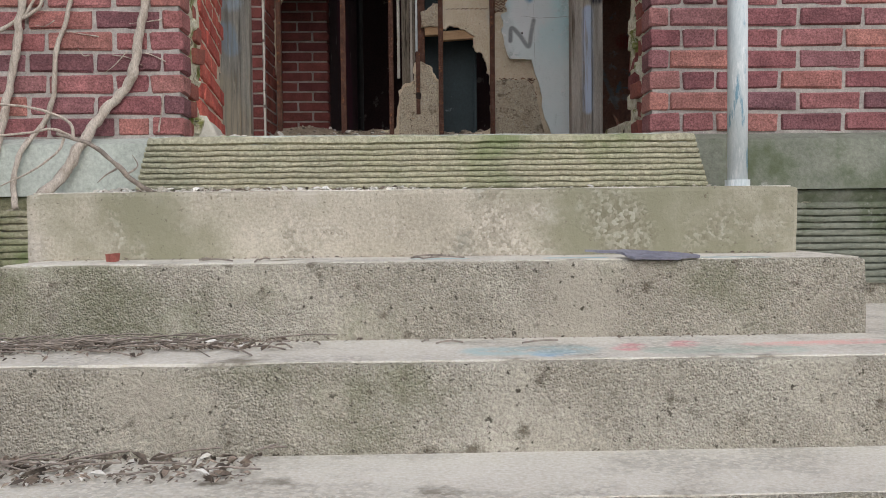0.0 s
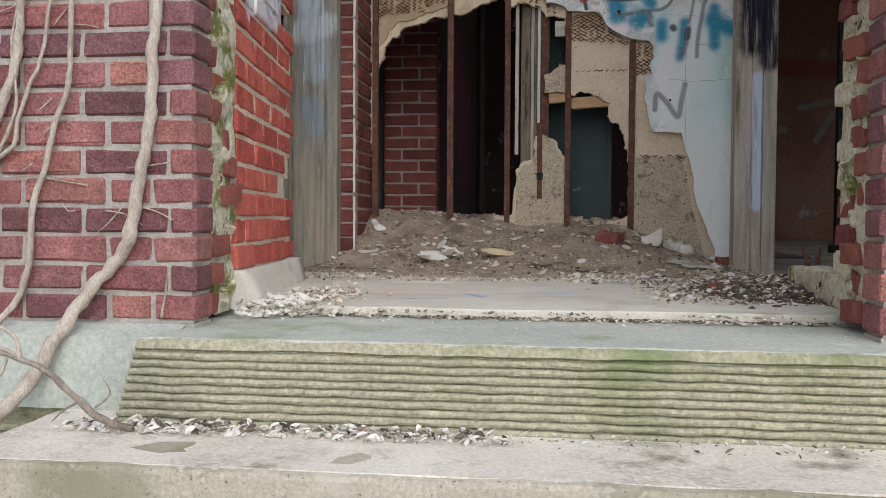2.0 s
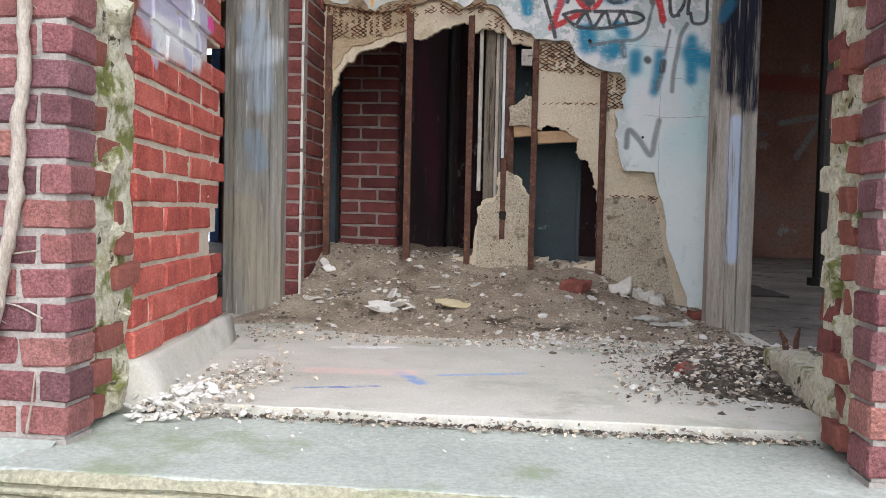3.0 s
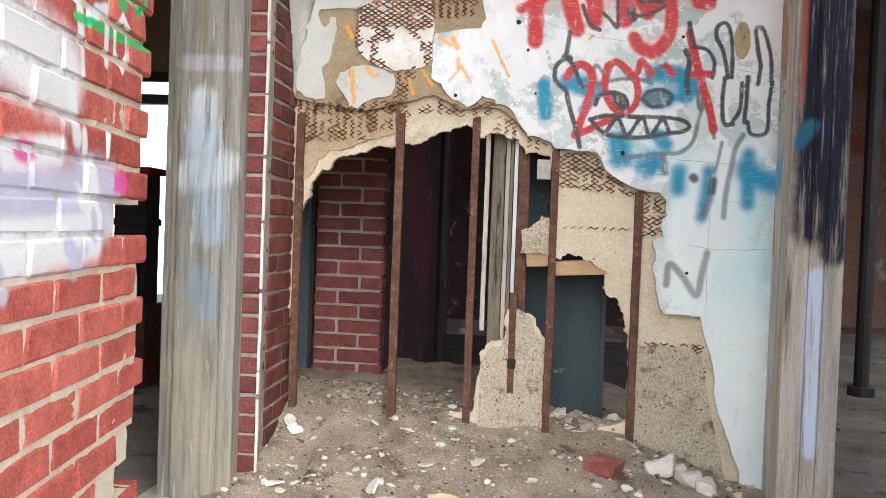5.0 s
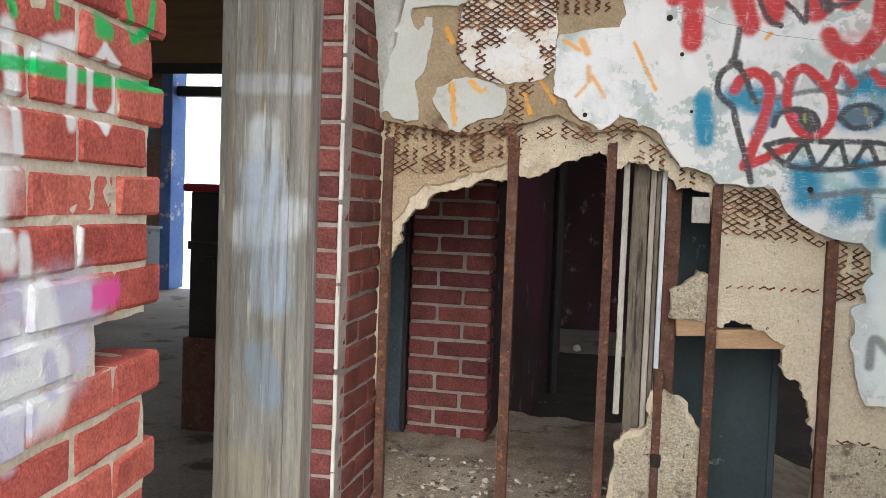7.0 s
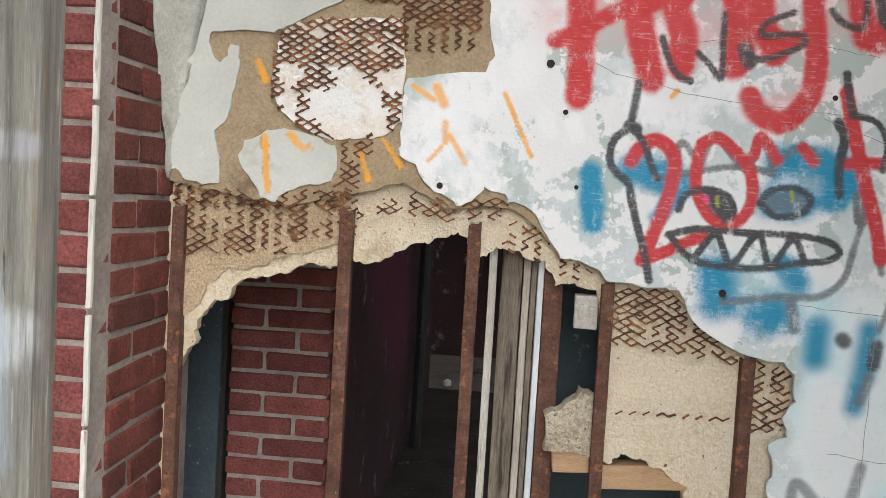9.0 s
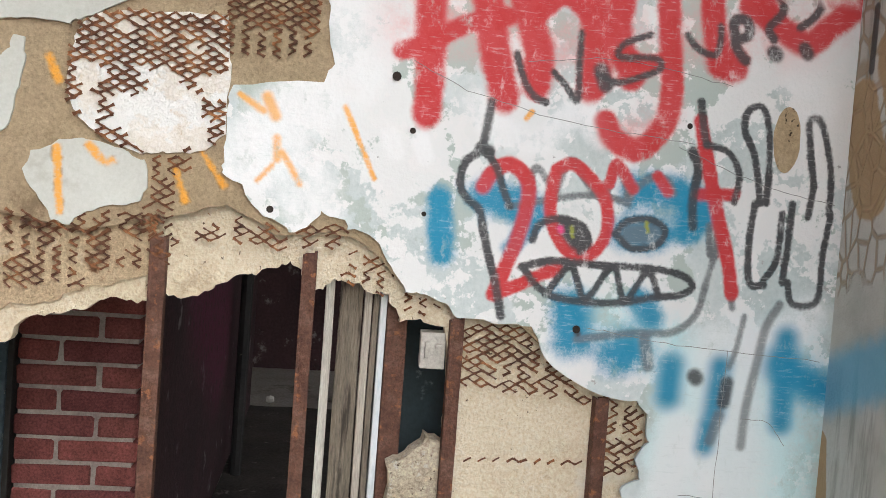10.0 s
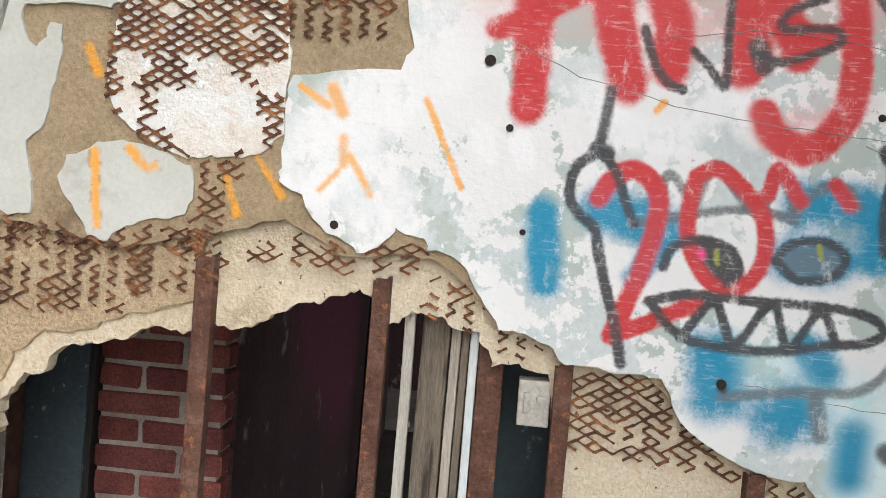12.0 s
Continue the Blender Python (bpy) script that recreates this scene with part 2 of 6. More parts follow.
M_CONCRETE = surface("rough_step_concrete", [(0.36, 0.33, 0.265), (0.48, 0.445, 0.365), (0.58, 0.535, 0.45)], 2.6, 120, 0.6, bump=1.0, dist=0.009, stains=[((0.3, 0.3, 0.2), 1.7, 0.5, 0.66), ((0.48, 0.44, 0.36), 3.2, 0.5, 0.66), ((0.2, 0.175, 0.13), 13, 0.58, 0.68), ((0.09, 0.08, 0.058), 60, 0.61, 0.67), ((0.64, 0.6, 0.52), 100, 0.6, 0.66)], pebbles=(190, 0.22, 0.36))
M_SMOOTH = surface("smooth_step_concrete", [(0.35, 0.315, 0.25), (0.45, 0.41, 0.335), (0.53, 0.485, 0.405)], 2.4, 120, 0.45, bump=0.4, dist=0.004, stains=[((0.27, 0.26, 0.18), 1.4, 0.44, 0.64), ((0.3, 0.3, 0.25), 5, 0.56, 0.72), ((0.52, 0.48, 0.41), 4, 0.58, 0.7), ((0.16, 0.14, 0.1), 24, 0.66, 0.74), ((0.17, 0.15, 0.11), 110, 0.6, 0.68)], pebbles=(120, 0.35, 0.5))
M_TREAD = surface("worn_tread", [(0.6, 0.56, 0.48), (0.74, 0.7, 0.61)], 4, 110, 0.5, bump=0.6, spray_amt=0.8, pebbles=(110, 0.3, 0.45), stains=[((0.26, 0.23, 0.18), 5, 0.55, 0.7)], sprays=[
    ((0.3, 0.55, 0.78), (0.24, 1.82, 1.13), (0.27, 1.84, 1.13), 0.045), ((0.45, 0.6, 0.6), (0.12, 1.86, 1.13), (0.3, 1.87, 1.13), 0.07), ((0.85, 0.36, 0.38), (0.42, 1.87, 1.13), (0.45, 1.92, 1.13), 0.035), ((0.85, 0.38, 0.4), (0.55, 1.9, 1.13), (0.57, 1.95, 1.13), 0.035),
    ((0.85, 0.5, 0.45), (0.72, 1.9, 1.13), (1.0, 1.93, 1.13), 0.04), ((0.5, 0.58, 0.5), (0.5, 1.84, 1.13), (0.75, 1.84, 1.13), 0.06), ((0.45, 0.6, 0.62), (-0.02, 2.18, 1.317), (0.06, 2.17, 1.317), 0.04), ((0.35, 0.52, 0.56), (0.3, 2.15, 1.317), (0.42, 2.15, 1.317), 0.03), ((0.35, 0.5, 0.52), (0.66, 2.11, 1.317), (0.8, 2.1, 1.317), 0.03)])
M_STONE = surface("green_stained_sandstone", [(0.28, 0.28, 0.2), (0.38, 0.355, 0.255), (0.32, 0.32, 0.225)], 3, 90, 0.65, bump=0.9, stains=[((0.2, 0.24, 0.11), 2.5, 0.5, 0.72), ((0.46, 0.41, 0.29), 4, 0.56, 0.72), ((0.08, 0.09, 0.05), 11, 0.66, 0.78)])
M_STONETOP = surface("weathered_sill_top", [(0.38, 0.41, 0.36), (0.5, 0.52, 0.46)], 3, 90, 0.35, bump=0.5, stains=[((0.3, 0.34, 0.22), 3, 0.54, 0.7), ((0.64, 0.64, 0.6), 5, 0.62, 0.72), ((0.2, 0.2, 0.14), 18, 0.68, 0.75)])
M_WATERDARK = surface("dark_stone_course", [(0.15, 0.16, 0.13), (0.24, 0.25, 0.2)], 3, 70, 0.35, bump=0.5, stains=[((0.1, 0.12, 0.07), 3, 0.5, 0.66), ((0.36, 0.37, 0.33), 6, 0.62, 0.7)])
M_WATER = surface("smooth_stone_course", [(0.34, 0.37, 0.33), (0.45, 0.48, 0.43)], 3, 70, 0.35, bump=0.4, stains=[((0.22, 0.24, 0.18), 3, 0.55, 0.7)])
M_FLOOR = surface("porch_concrete", [(0.48, 0.46, 0.39), (0.59, 0.565, 0.49), (0.64, 0.615, 0.55)], 2.2, 130, 0.25, bump=0.3, spray_amt=0.8, stains=[((0.42, 0.43, 0.34), 2.5, 0.52, 0.68), ((0.7, 0.68, 0.63), 7, 0.62, 0.7), ((0.34, 0.3, 0.24), 3.5, 0.58, 0.74), ((0.22, 0.18, 0.14), 40, 0.68, 0.73)], sprays=[
    ((0.03, 0.14, 0.5), (-0.468, 3.307, 1.7), (-0.272, 3.37, 1.7), 0.012), ((0.2, 0.34, 0.65), (-0.246, 3.57, 1.7), (-0.164, 3.426, 1.7), 0.025), ((0.3, 0.42, 0.66), (-0.13, 3.556, 1.7), (0.102, 3.628, 1.7), 0.016), ((0.74, 0.55, 0.5), (-0.492, 3.558, 1.7), (-0.232, 3.573, 1.7), 0.05), (WHITE, (-0.51, 3.963, 1.7), (-0.328, 4.012, 1.7), 0.03)])
M_DUSTFLOOR = surface("dusty_hall_floor", [(0.2, 0.18, 0.16), (0.34, 0.31, 0.28)], 1.2, 60, 0.5, bump=0.6, stains=[((0.12, 0.1, 0.09), 3, 0.55, 0.66)])
M_DIRTFLOOR = surface("dirt_covered_floor", [(0.09, 0.078, 0.066), (0.17, 0.15, 0.13), (0.26, 0.23, 0.2)], 2.2, 60, 0.6, bump=0.8, stains=[((0.34, 0.31, 0.28), 2.0, 0.58, 0.7), ((0.05, 0.043, 0.038), 5, 0.56, 0.68)])
M_MOUND = surface("rotted_litter_dirt", [(0.07, 0.058, 0.046), (0.13, 0.108, 0.086), (0.2, 0.17, 0.14)], 14, 120, 0.7, bump=1.0, dist=0.012)
M_RUBBLE = surface("plaster_dirt", [(0.22, 0.17, 0.12), (0.39, 0.32, 0.24), (0.51, 0.435, 0.34)], 6, 150, 0.8, bump=1.0, dist=0.012, stains=[((0.13, 0.1, 0.07), 5, 0.56, 0.68)])
M_STONES = surface("rubble_bits", [(0.3, 0.25, 0.19), (0.5, 0.44, 0.36)], 20, 150, 0.5, bump=0.6, island=0.85)
M_CHIPS = surface("white_plaster_chips", [(0.58, 0.55, 0.49), (0.77, 0.75, 0.7)], 20, 120, 0.35, bump=0.4, island=0.35)
M_LITTER = surface("dark_leaf_litter", [(0.1, 0.083, 0.068), (0.25, 0.2, 0.16)], 30, 120, 0.5, island=0.8)
M_TAN = surface("tan_brown_coat", [(0.62, 0.51, 0.35), (0.75, 0.64, 0.47), (0.68, 0.57, 0.4)], 3.5, 150, 0.5, bump=0.9, dist=0.005, stains=[((0.46, 0.35, 0.23), 5, 0.6, 0.74), ((0.12, 0.075, 0.045), 62, 0.655, 0.69), ((0.74, 0.68, 0.58), 6, 0.6, 0.72), ((0.3, 0.14, 0.07), 30, 0.7, 0.74)])
M_PITTED = surface("pitted_tan_plaster", [(0.36, 0.27, 0.16), (0.46, 0.36, 0.23)], 12, 120, 0.4, bump=0.6, stains=[((0.04, 0.03, 0.02), 75, 0.6, 0.64)])
M_GREYTAN = surface("speckled_base_coat", [(0.43, 0.355, 0.25), (0.58, 0.5, 0.38), (0.5, 0.42, 0.31)], 9, 140, 0.8, bump=1.0, dist=0.008, stains=[((0.24, 0.19, 0.13), 10, 0.54, 0.66), ((0.68, 0.64, 0.56), 55, 0.6, 0.66), ((0.12, 0.085, 0.06), 70, 0.61, 0.66), ((0.32, 0.16, 0.08), 16, 0.64, 0.72)])
M_SCRATCH = surface("brown_scratch_coat", [(0.28, 0.215, 0.13), (0.38, 0.295, 0.19), (0.32, 0.245, 0.16)], 6, 160, 0.4, bump=0.6, stains=[((0.22, 0.16, 0.1), 9, 0.56, 0.7)], paint=0.95)
M_FINISH = surface("painted_finish_plaster", [(0.47, 0.54, 0.54), (0.57, 0.63, 0.63), (0.65, 0.7, 0.7)], 2.2, 90, 0.2, bump=0.4, dist=0.003, rough=0.6, stains=[((0.78, 0.79, 0.79), 4, 0.51, 0.53), ((0.46, 0.53, 0.5), 6, 0.55, 0.575), ((0.8, 0.8, 0.8), 14, 0.55, 0.575), ((0.6, 0.66, 0.65), 3, 0.6, 0.7), ((0.42, 0.43, 0.42), 34, 0.67, 0.71), ((0.7, 0.64, 0.52), 8, 0.7, 0.74)], paint=0.95)
M_FINISH2 = surface("grey_finish_plaster", [(0.5, 0.51, 0.47), (0.62, 0.63, 0.59)], 4, 120, 0.15, bump=0.3, dist=0.002, stains=[((0.42, 0.41, 0.36), 5, 0.58, 0.72), ((0.7, 0.7, 0.68), 7, 0.6, 0.7)], paint=0.95)
M_CREAM = surface("cream_gauging_plaster", [(0.66, 0.6, 0.52), (0.76, 0.71, 0.64), (0.8, 0.78, 0.74)], 7, 110, 0.4, bump=0.6, dist=0.004, stains=[((0.55, 0.42, 0.28), 12, 0.6, 0.7), ((0.82, 0.82, 0.8), 9, 0.5, 0.56)], paint=0.95)
M_BROWNCOAT = surface("rust_stained_brown_coat", [(0.36, 0.265, 0.165), (0.5, 0.39, 0.255), (0.43, 0.325, 0.205)], 8, 150, 0.55, bump=0.9, dist=0.005, stains=[((0.2, 0.1, 0.05), 24, 0.6, 0.7), ((0.6, 0.5, 0.37), 12, 0.6, 0.7)])
M_GREYPLASTER = surface("bare_grey_plaster", [(0.4, 0.4, 0.36), (0.54, 0.53, 0.48)], 6, 110, 0.35, bump=0.6, stains=[((0.3, 0.27, 0.22), 7, 0.56, 0.7), ((0.66, 0.65, 0.61), 9, 0.6, 0.7)])
def peeling(name):
    """Grey-green paint curling off in flakes above, bare tan plaster in patches."""
    n = Net(name)
    c = n.ramp(n.noise(5, 7, 0.6), spread((0.4, 0.42, 0.38), (0.54, 0.55, 0.51), (0.62, 0.64, 0.61)))
    drips = n.noise(14, 6, 0.65, n.vmath("MULTIPLY", n.pos, (1.0, 1.0, 0.12)))
    c = n.mix(n.step(drips, 0.54, 0.68), c, (0.33, 0.34, 0.31))
    vor = n.add("ShaderNodeTexVoronoi", feature="DISTANCE_TO_EDGE")
    n.put(vor.inputs["Vector"], n.vmath("ADD", n.vmath("MULTIPLY", n.pos, (1.0, 1.0, 0.62)), n.vmath("SCALE", n.add("ShaderNodeTexNoise").outputs["Color"], scale=0.01)))
    vor.inputs["Scale"].default_value = 24
    high = n.step(n.math("ADD", n.add_z(), n.math("MULTIPLY", n.noise(7), 0.3)), 3.17, 3.22)
    seam = n.math("MULTIPLY", n.math("SUBTRACT", 1.0, n.step(vor.outputs["Distance"], 0.03, 0.12)), high)
    c = n.mix(n.math("MULTIPLY", seam, 0.8), c, (0.34, 0.27, 0.18))
    for a, b, r in (((0.87, 5.13, 3.4), (0.87, 5.06, 3.25), 0.07), ((0.87, 5.0, 3.5), (0.87, 4.9, 3.3), 0.08), ((0.87, 5.16, 2.72), (0.87, 5.14, 2.6), 0.03)):
        c = n.mix(n.capsule(a, b, r, 0.1), c, (0.42, 0.31, 0.18))
    c = n.mix(n.math("MULTIPLY", n.capsule((0.87, 5.16, 2.84), (0.86, 4.85, 2.95), 0.07), 0.75), c, CYAN)
    c = n.mix(n.math("MULTIPLY", n.capsule((0.87, 5.1, 3.6), (0.87, 5.1, 3.48), 0.013, 0.3), 0.85), c, (0.05, 0.05, 0.055))
    n.bump(n.math("ADD", n.noise(100, 5, 0.7), n.math("MULTIPLY", seam, -2.0)), 0.6, 0.006)
    return n.done(c, 0.8)


M_RETURN = peeling("peeling_return_plaster")
M_RUST = surface("rusted_iron", [(0.07, 0.036, 0.028), (0.12, 0.058, 0.04), (0.17, 0.1, 0.075)], 18, 150, 0.6, bump=0.9, rough=0.8, stains=[((0.3, 0.13, 0.06), 40, 0.56, 0.66), ((0.34, 0.28, 0.24), 30, 0.66, 0.72)])
M_LATH = surface("rusty_lath", [(0.05, 0.024, 0.016), (0.13, 0.055, 0.028), (0.34, 0.15, 0.06)], 30, 150, 0.5, bump=0.6)
M_WOOD = surface("weathered_grey_wood", [(0.16, 0.15, 0.13), (0.26, 0.25, 0.225), (0.36, 0.335, 0.29)], 5, 60, 0.35, bump=0.6, wear=(0.28, 0.66), spray_amt=0.75, stretch=(9, 9, 0.5), stains=[((0.25, 0.18, 0.1), 3, 0.55, 0.68), ((0.54, 0.5, 0.43), 6, 0.58, 0.68), ((0.1, 0.08, 0.06), 8, 0.64, 0.72)], sprays=[
    ((0.72, 0.78, 0.84), (-1.06, 4.73, 3.02), (-1.06, 4.73, 2.88), 0.05), ((0.76, 0.8, 0.84), (-1.1, 4.73, 2.77), (-0.98, 4.73, 2.80), 0.065), ((0.4, 0.5, 0.62), (-1.06, 4.73, 2.9), (-1.03, 4.73, 2.6), 0.07),
    ((0.24, 0.34, 0.46), (-1.06, 4.73, 2.44), (-1.03, 4.73, 2.34), 0.05), ((0.52, 0.52, 0.58), (-1.17, 4.73, 3.14), (-0.93, 4.73, 3.14), 0.03), ((0.36, 0.28, 0.18), (-1.16, 4.74, 3.2), (-1.16, 4.74, 1.7), 0.02), ((0.42, 0.36, 0.26), (-1.1, 4.73, 2.1), (-1.0, 4.73, 1.8), 0.12)])
M_JAMB = surface("scorched_jamb_wood", [(0.28, 0.25, 0.21), (0.42, 0.385, 0.33), (0.54, 0.5, 0.44)], 5, 70, 0.5, bump=0.6, wear=(0.3, 0.5), stretch=(9, 9, 0.5), stains=[((0.14, 0.11, 0.08), 4, 0.56, 0.7)], sprays=[
    ((0.015, 0.017, 0.03), (0.87, 4.7, 3.8), (0.87, 4.7, 2.68), 0.075), ((0.02, 0.02, 0.035), (0.93, 4.7, 3.6), (0.93, 4.7, 2.6), 0.05), ((0.03, 0.12, 0.2), (0.82, 4.7, 2.93), (0.85, 4.7, 2.98), 0.028), ((0.6, 0.68, 0.82), (0.885, 4.69, 2.52), (0.885, 4.69, 2.0), 0.035), ((0.4, 0.09, 0.05), (0.82, 4.7, 3.4), (0.82, 4.7, 3.05), 0.016)])
M_BARK = surface("vine_bark", [(0.3, 0.25, 0.2), (0.46, 0.4, 0.34), (0.52, 0.47, 0.4)], 20, 120, 0.5, bump=0.8, stretch=(2, 2, 0.6))
M_TWIG = surface("dark_twig", [(0.16, 0.135, 0.115), (0.34, 0.29, 0.245)], 30, 120, 0.4)
M_GALV = surface("painted_galvanised_steel", [(0.5, 0.56, 0.58), (0.66, 0.7, 0.71)], 6, 60, 0.3, bump=0.2, rough=0.5, stretch=(4, 4, 0.8), stains=[((0.2, 0.35, 0.45), 7, 0.56, 0.64), ((0.25, 0.22, 0.2), 10, 0.66, 0.72), ((0.8, 0.82, 0.83), 5, 0.58, 0.66)])
M_SLATE = surface("slate_blue_paint", [(0.03, 0.045, 0.053), (0.05, 0.072, 0.08)], 3, 80, 0.25, bump=0.2, rough=0.6, stains=[((0.2, 0.24, 0.25), 9, 0.66, 0.72)])
M_BLUEWOOD = surface("flaking_blue_paint", [(0.06, 0.085, 0.105), (0.085, 0.115, 0.135)], 5, 80, 0.3, bump=0.5, stains=[((0.3, 0.32, 0.31), 40, 0.64, 0.68), ((0.14, 0.1, 0.08), 9, 0.64, 0.7)])
M_BLACK = surface("black_paint", [(0.02, 0.02, 0.02), (0.04, 0.037, 0.035)], 6, 60, 0.3, bump=0.3, rough=0.6, stains=[((0.2, 0.17, 0.14), 25, 0.66, 0.72)])
M_REDCAP = surface("red_painted_cap", [(0.25, 0.02, 0.03), (0.36, 0.03, 0.04)], 8, 60, 0.3)
M_BOARD = surface("brown_boarding", [(0.2, 0.14, 0.08), (0.3, 0.21, 0.12)], 2, 40, 0.4, stretch=(0.4, 4, 6))
M_HALL = surface("stained_hall_wall", [(0.14, 0.075, 0.06), (0.22, 0.12, 0.09), (0.19, 0.15, 0.13)], 1.5, 30, 0.5, bump=0.5, stains=[((0.28, 0.3, 0.3), 2.5, 0.6, 0.68), ((0.14, 0.2, 0.24), 3, 0.62, 0.68)], sprays=[((0.2, 0.2, 0.2), (2.2, 12, 3.0), (2.5, 12, 3.4), 0.035), ((0.2, 0.2, 0.2), (2.5, 12, 3.4), (2.7, 12, 2.9), 0.035), ((0.3, 0.45, 0.12), (1.7, 12, 2.9), (2.1, 12, 2.9), 0.2), ((0.22, 0.22, 0.23), (3.0, 12, 3.3), (3.5, 12, 3.4), 0.04), ((0.22, 0.22, 0.23), (3.5, 12, 3.4), (3.2, 12, 2.9), 0.04), ((0.22, 0.06, 0.05), (2.8, 12, 3.8), (3.8, 12, 3.7), 0.12), ((0.05, 0.2, 0.3), (2.0, 12, 3.5), (2.2, 12, 3.6), 0.2), ((0.5, 0.06, 0.05), (-6.9, 12, 4.1), (-5.8, 12, 4.15), 0.12), ((0.06, 0.25, 0.3), (-6.8, 12, 3.5), (-5.9, 12, 3.6), 0.3), ((0.45, 0.42, 0.42), (-6.6, 12, 3.1), (-6.0, 12, 3.2), 0.12), ((0.5, 0.08, 0.1), (-6.4, 12, 2.7), (-5.8, 12, 2.6), 0.1)])
# near-black base puts the corridor's shade into the colour; pink spray is paint
M_CORR = surface("shaded_corridor_side", [(0.035, 0.02, 0.022), (0.065, 0.035, 0.038)], 3, 40, 0.5, bump=0.6, stains=[((0.2, 0.17, 0.16), 6, 0.6, 0.68)], sprays=[((0.12, 0.03, 0.055), (-0.628, 6.9, 2.9), (-0.628, 7.6, 2.5), 0.4)])
M_CEIL = surface("ceiling_plaster", [(0.3, 0.28, 0.25), (0.4, 0.38, 0.34)], 2, 50, 0.3)
M_GROUND = surface("yard_ground", [(0.12, 0.11, 0.07), (0.22, 0.19, 0.13)], 0.8, 40, 0.5, stains=[((0.08, 0.1, 0.04), 0.6, 0.5, 0.65)])
M_WHITEWOOD = surface("chipped_white_wood", [(0.62, 0.59, 0.52), (0.78, 0.75, 0.69)], 8, 70, 0.4, stretch=(6, 6, 0.6), stains=[((0.3, 0.22, 0.14), 8, 0.55, 0.66)])
M_STRIP = surface("flaking_pale_strip", [(0.42, 0.39, 0.34), (0.6, 0.57, 0.51)], 8, 70, 0.5, bump=0.8, stretch=(6, 6, 0.6), stains=[((0.2, 0.15, 0.1), 8, 0.54, 0.64)])
M_OLDBOARD = surface("dirty_old_board", [(0.13, 0.11, 0.085), (0.24, 0.205, 0.16)], 6, 60, 0.6, bump=0.9, stretch=(6, 6, 0.6), stains=[((0.06, 0.05, 0.04), 5, 0.55, 0.66), ((0.36, 0.33, 0.27), 7, 0.62, 0.7)])
M_RAWWOOD = surface("raw_timber", [(0.42, 0.27, 0.15), (0.55, 0.38, 0.23)], 8, 70, 0.3, stretch=(1, 8, 8))
M_REDBIT = surface("broken_red_brick", [(0.19, 0.065, 0.052), (0.3, 0.105, 0.08)], 14, 120, 0.4, bump=0.7)
M_DARKSHEET = surface("dark_slate_shard", [(0.16, 0.16, 0.2), (0.26, 0.26, 0.31)], 12, 80, 0.3)
M_PAPERY = surface("yellowed_board", [(0.62, 0.52, 0.3), (0.72, 0.63, 0.42)], 14, 80, 0.2)
M_BLUEFRAME = surface("blue_painted_frame", [(0.08, 0.16, 0.4), (0.14, 0.22, 0.45)], 3, 50, 0.3, stains=[((0.5, 0.5, 0.5), 5, 0.58, 0.66)])
M_CRATE = surface("grey_painted_cabinet", [(0.25, 0.29, 0.3), (0.33, 0.37, 0.38)], 4, 50, 0.3, stains=[((0.08, 0.08, 0.09), 5, 0.6, 0.66)])
M_TIN = surface("dull_tinned_steel", [(0.42, 0.4, 0.36), (0.56, 0.54, 0.49)], 9, 90, 0.4, bump=0.4, rough=0.55, stains=[((0.2, 0.14, 0.09), 16, 0.6, 0.68)])
M_CRACK = surface("hairline_crack", [(0.2, 0.2, 0.2), (0.3, 0.3, 0.29)], 50, 200, 0.2)
M_HOLE = surface("dark_nail_hole", [(0.02, 0.017, 0.015), (0.04, 0.03, 0.025)], 50, 200, 0.2)


# ---- builders ----
def thing(name, label, category, group="", kind="", at=(0, 0, 0)):
    ob = new(name)
    ob.location = at
    return tagged(ob, label, category, group, kind)


def part(name, bm, material, parent=None, label="", smooth=False):
    me = bpy.data.meshes.new(name)
    bm.to_mesh(me)
    bm.free()
    return piece(name, me, material, parent, label, smooth)


def piece(name, me, material=None, parent=None, label="", smooth=False):
    if material and not me.materials:
        me.materials.append(material)
    if smooth:
        me.shade_smooth()
    ob = new(name, me)
    if parent:
        ob.parent = parent
        ob.matrix_parent_inverse = Matrix.Translation(-Vector(parent.location)) if parent.parent is None and parent.type == "EMPTY" else Matrix()
    if label:
        ob["label"] = label
    return ob


def mesh(verts, faces):
    bm = bmesh.new()
    vs = [bm.verts.new(v) for v in verts]
    for f in faces:
        bm.faces.new([vs[i] for i in f])
    return bm


def box(x0, x1, y0, y1, z0, z1, bevel=0.0, rough=0.0, cell=0.0):
    """A block with bevelled, uneven edges."""
    bm = bmesh.new()
    bmesh.ops.create_cube(bm, size=1)
    bmesh.ops.transform(bm, matrix=Matrix.LocRotScale(((x0 + x1) / 2, (y0 + y1) / 2, (z0 + z1) / 2), None, (x1 - x0, y1 - y0, z1 - z0)), verts=bm.verts)
    if bevel:
        bmesh.ops.bevel(bm, geom=bm.edges[:], offset=bevel, segments=2, affect="EDGES", profile=0.6)
    if cell:
        for axis, lo, hi in ((0, x0, x1), (1, y0, y1), (2, z0, z1)):
            for k in range(1, max(1, int((hi - lo) / cell))):
                co, no = [0, 0, 0], [0, 0, 0]
                co[axis], no[axis] = lo + k * cell, 1
                bmesh.ops.bisect_plane(bm, geom=bm.verts[:] + bm.edges[:] + bm.faces[:], plane_co=co, plane_no=no)
    if rough:
        wobble(bm, rough)
    return bm


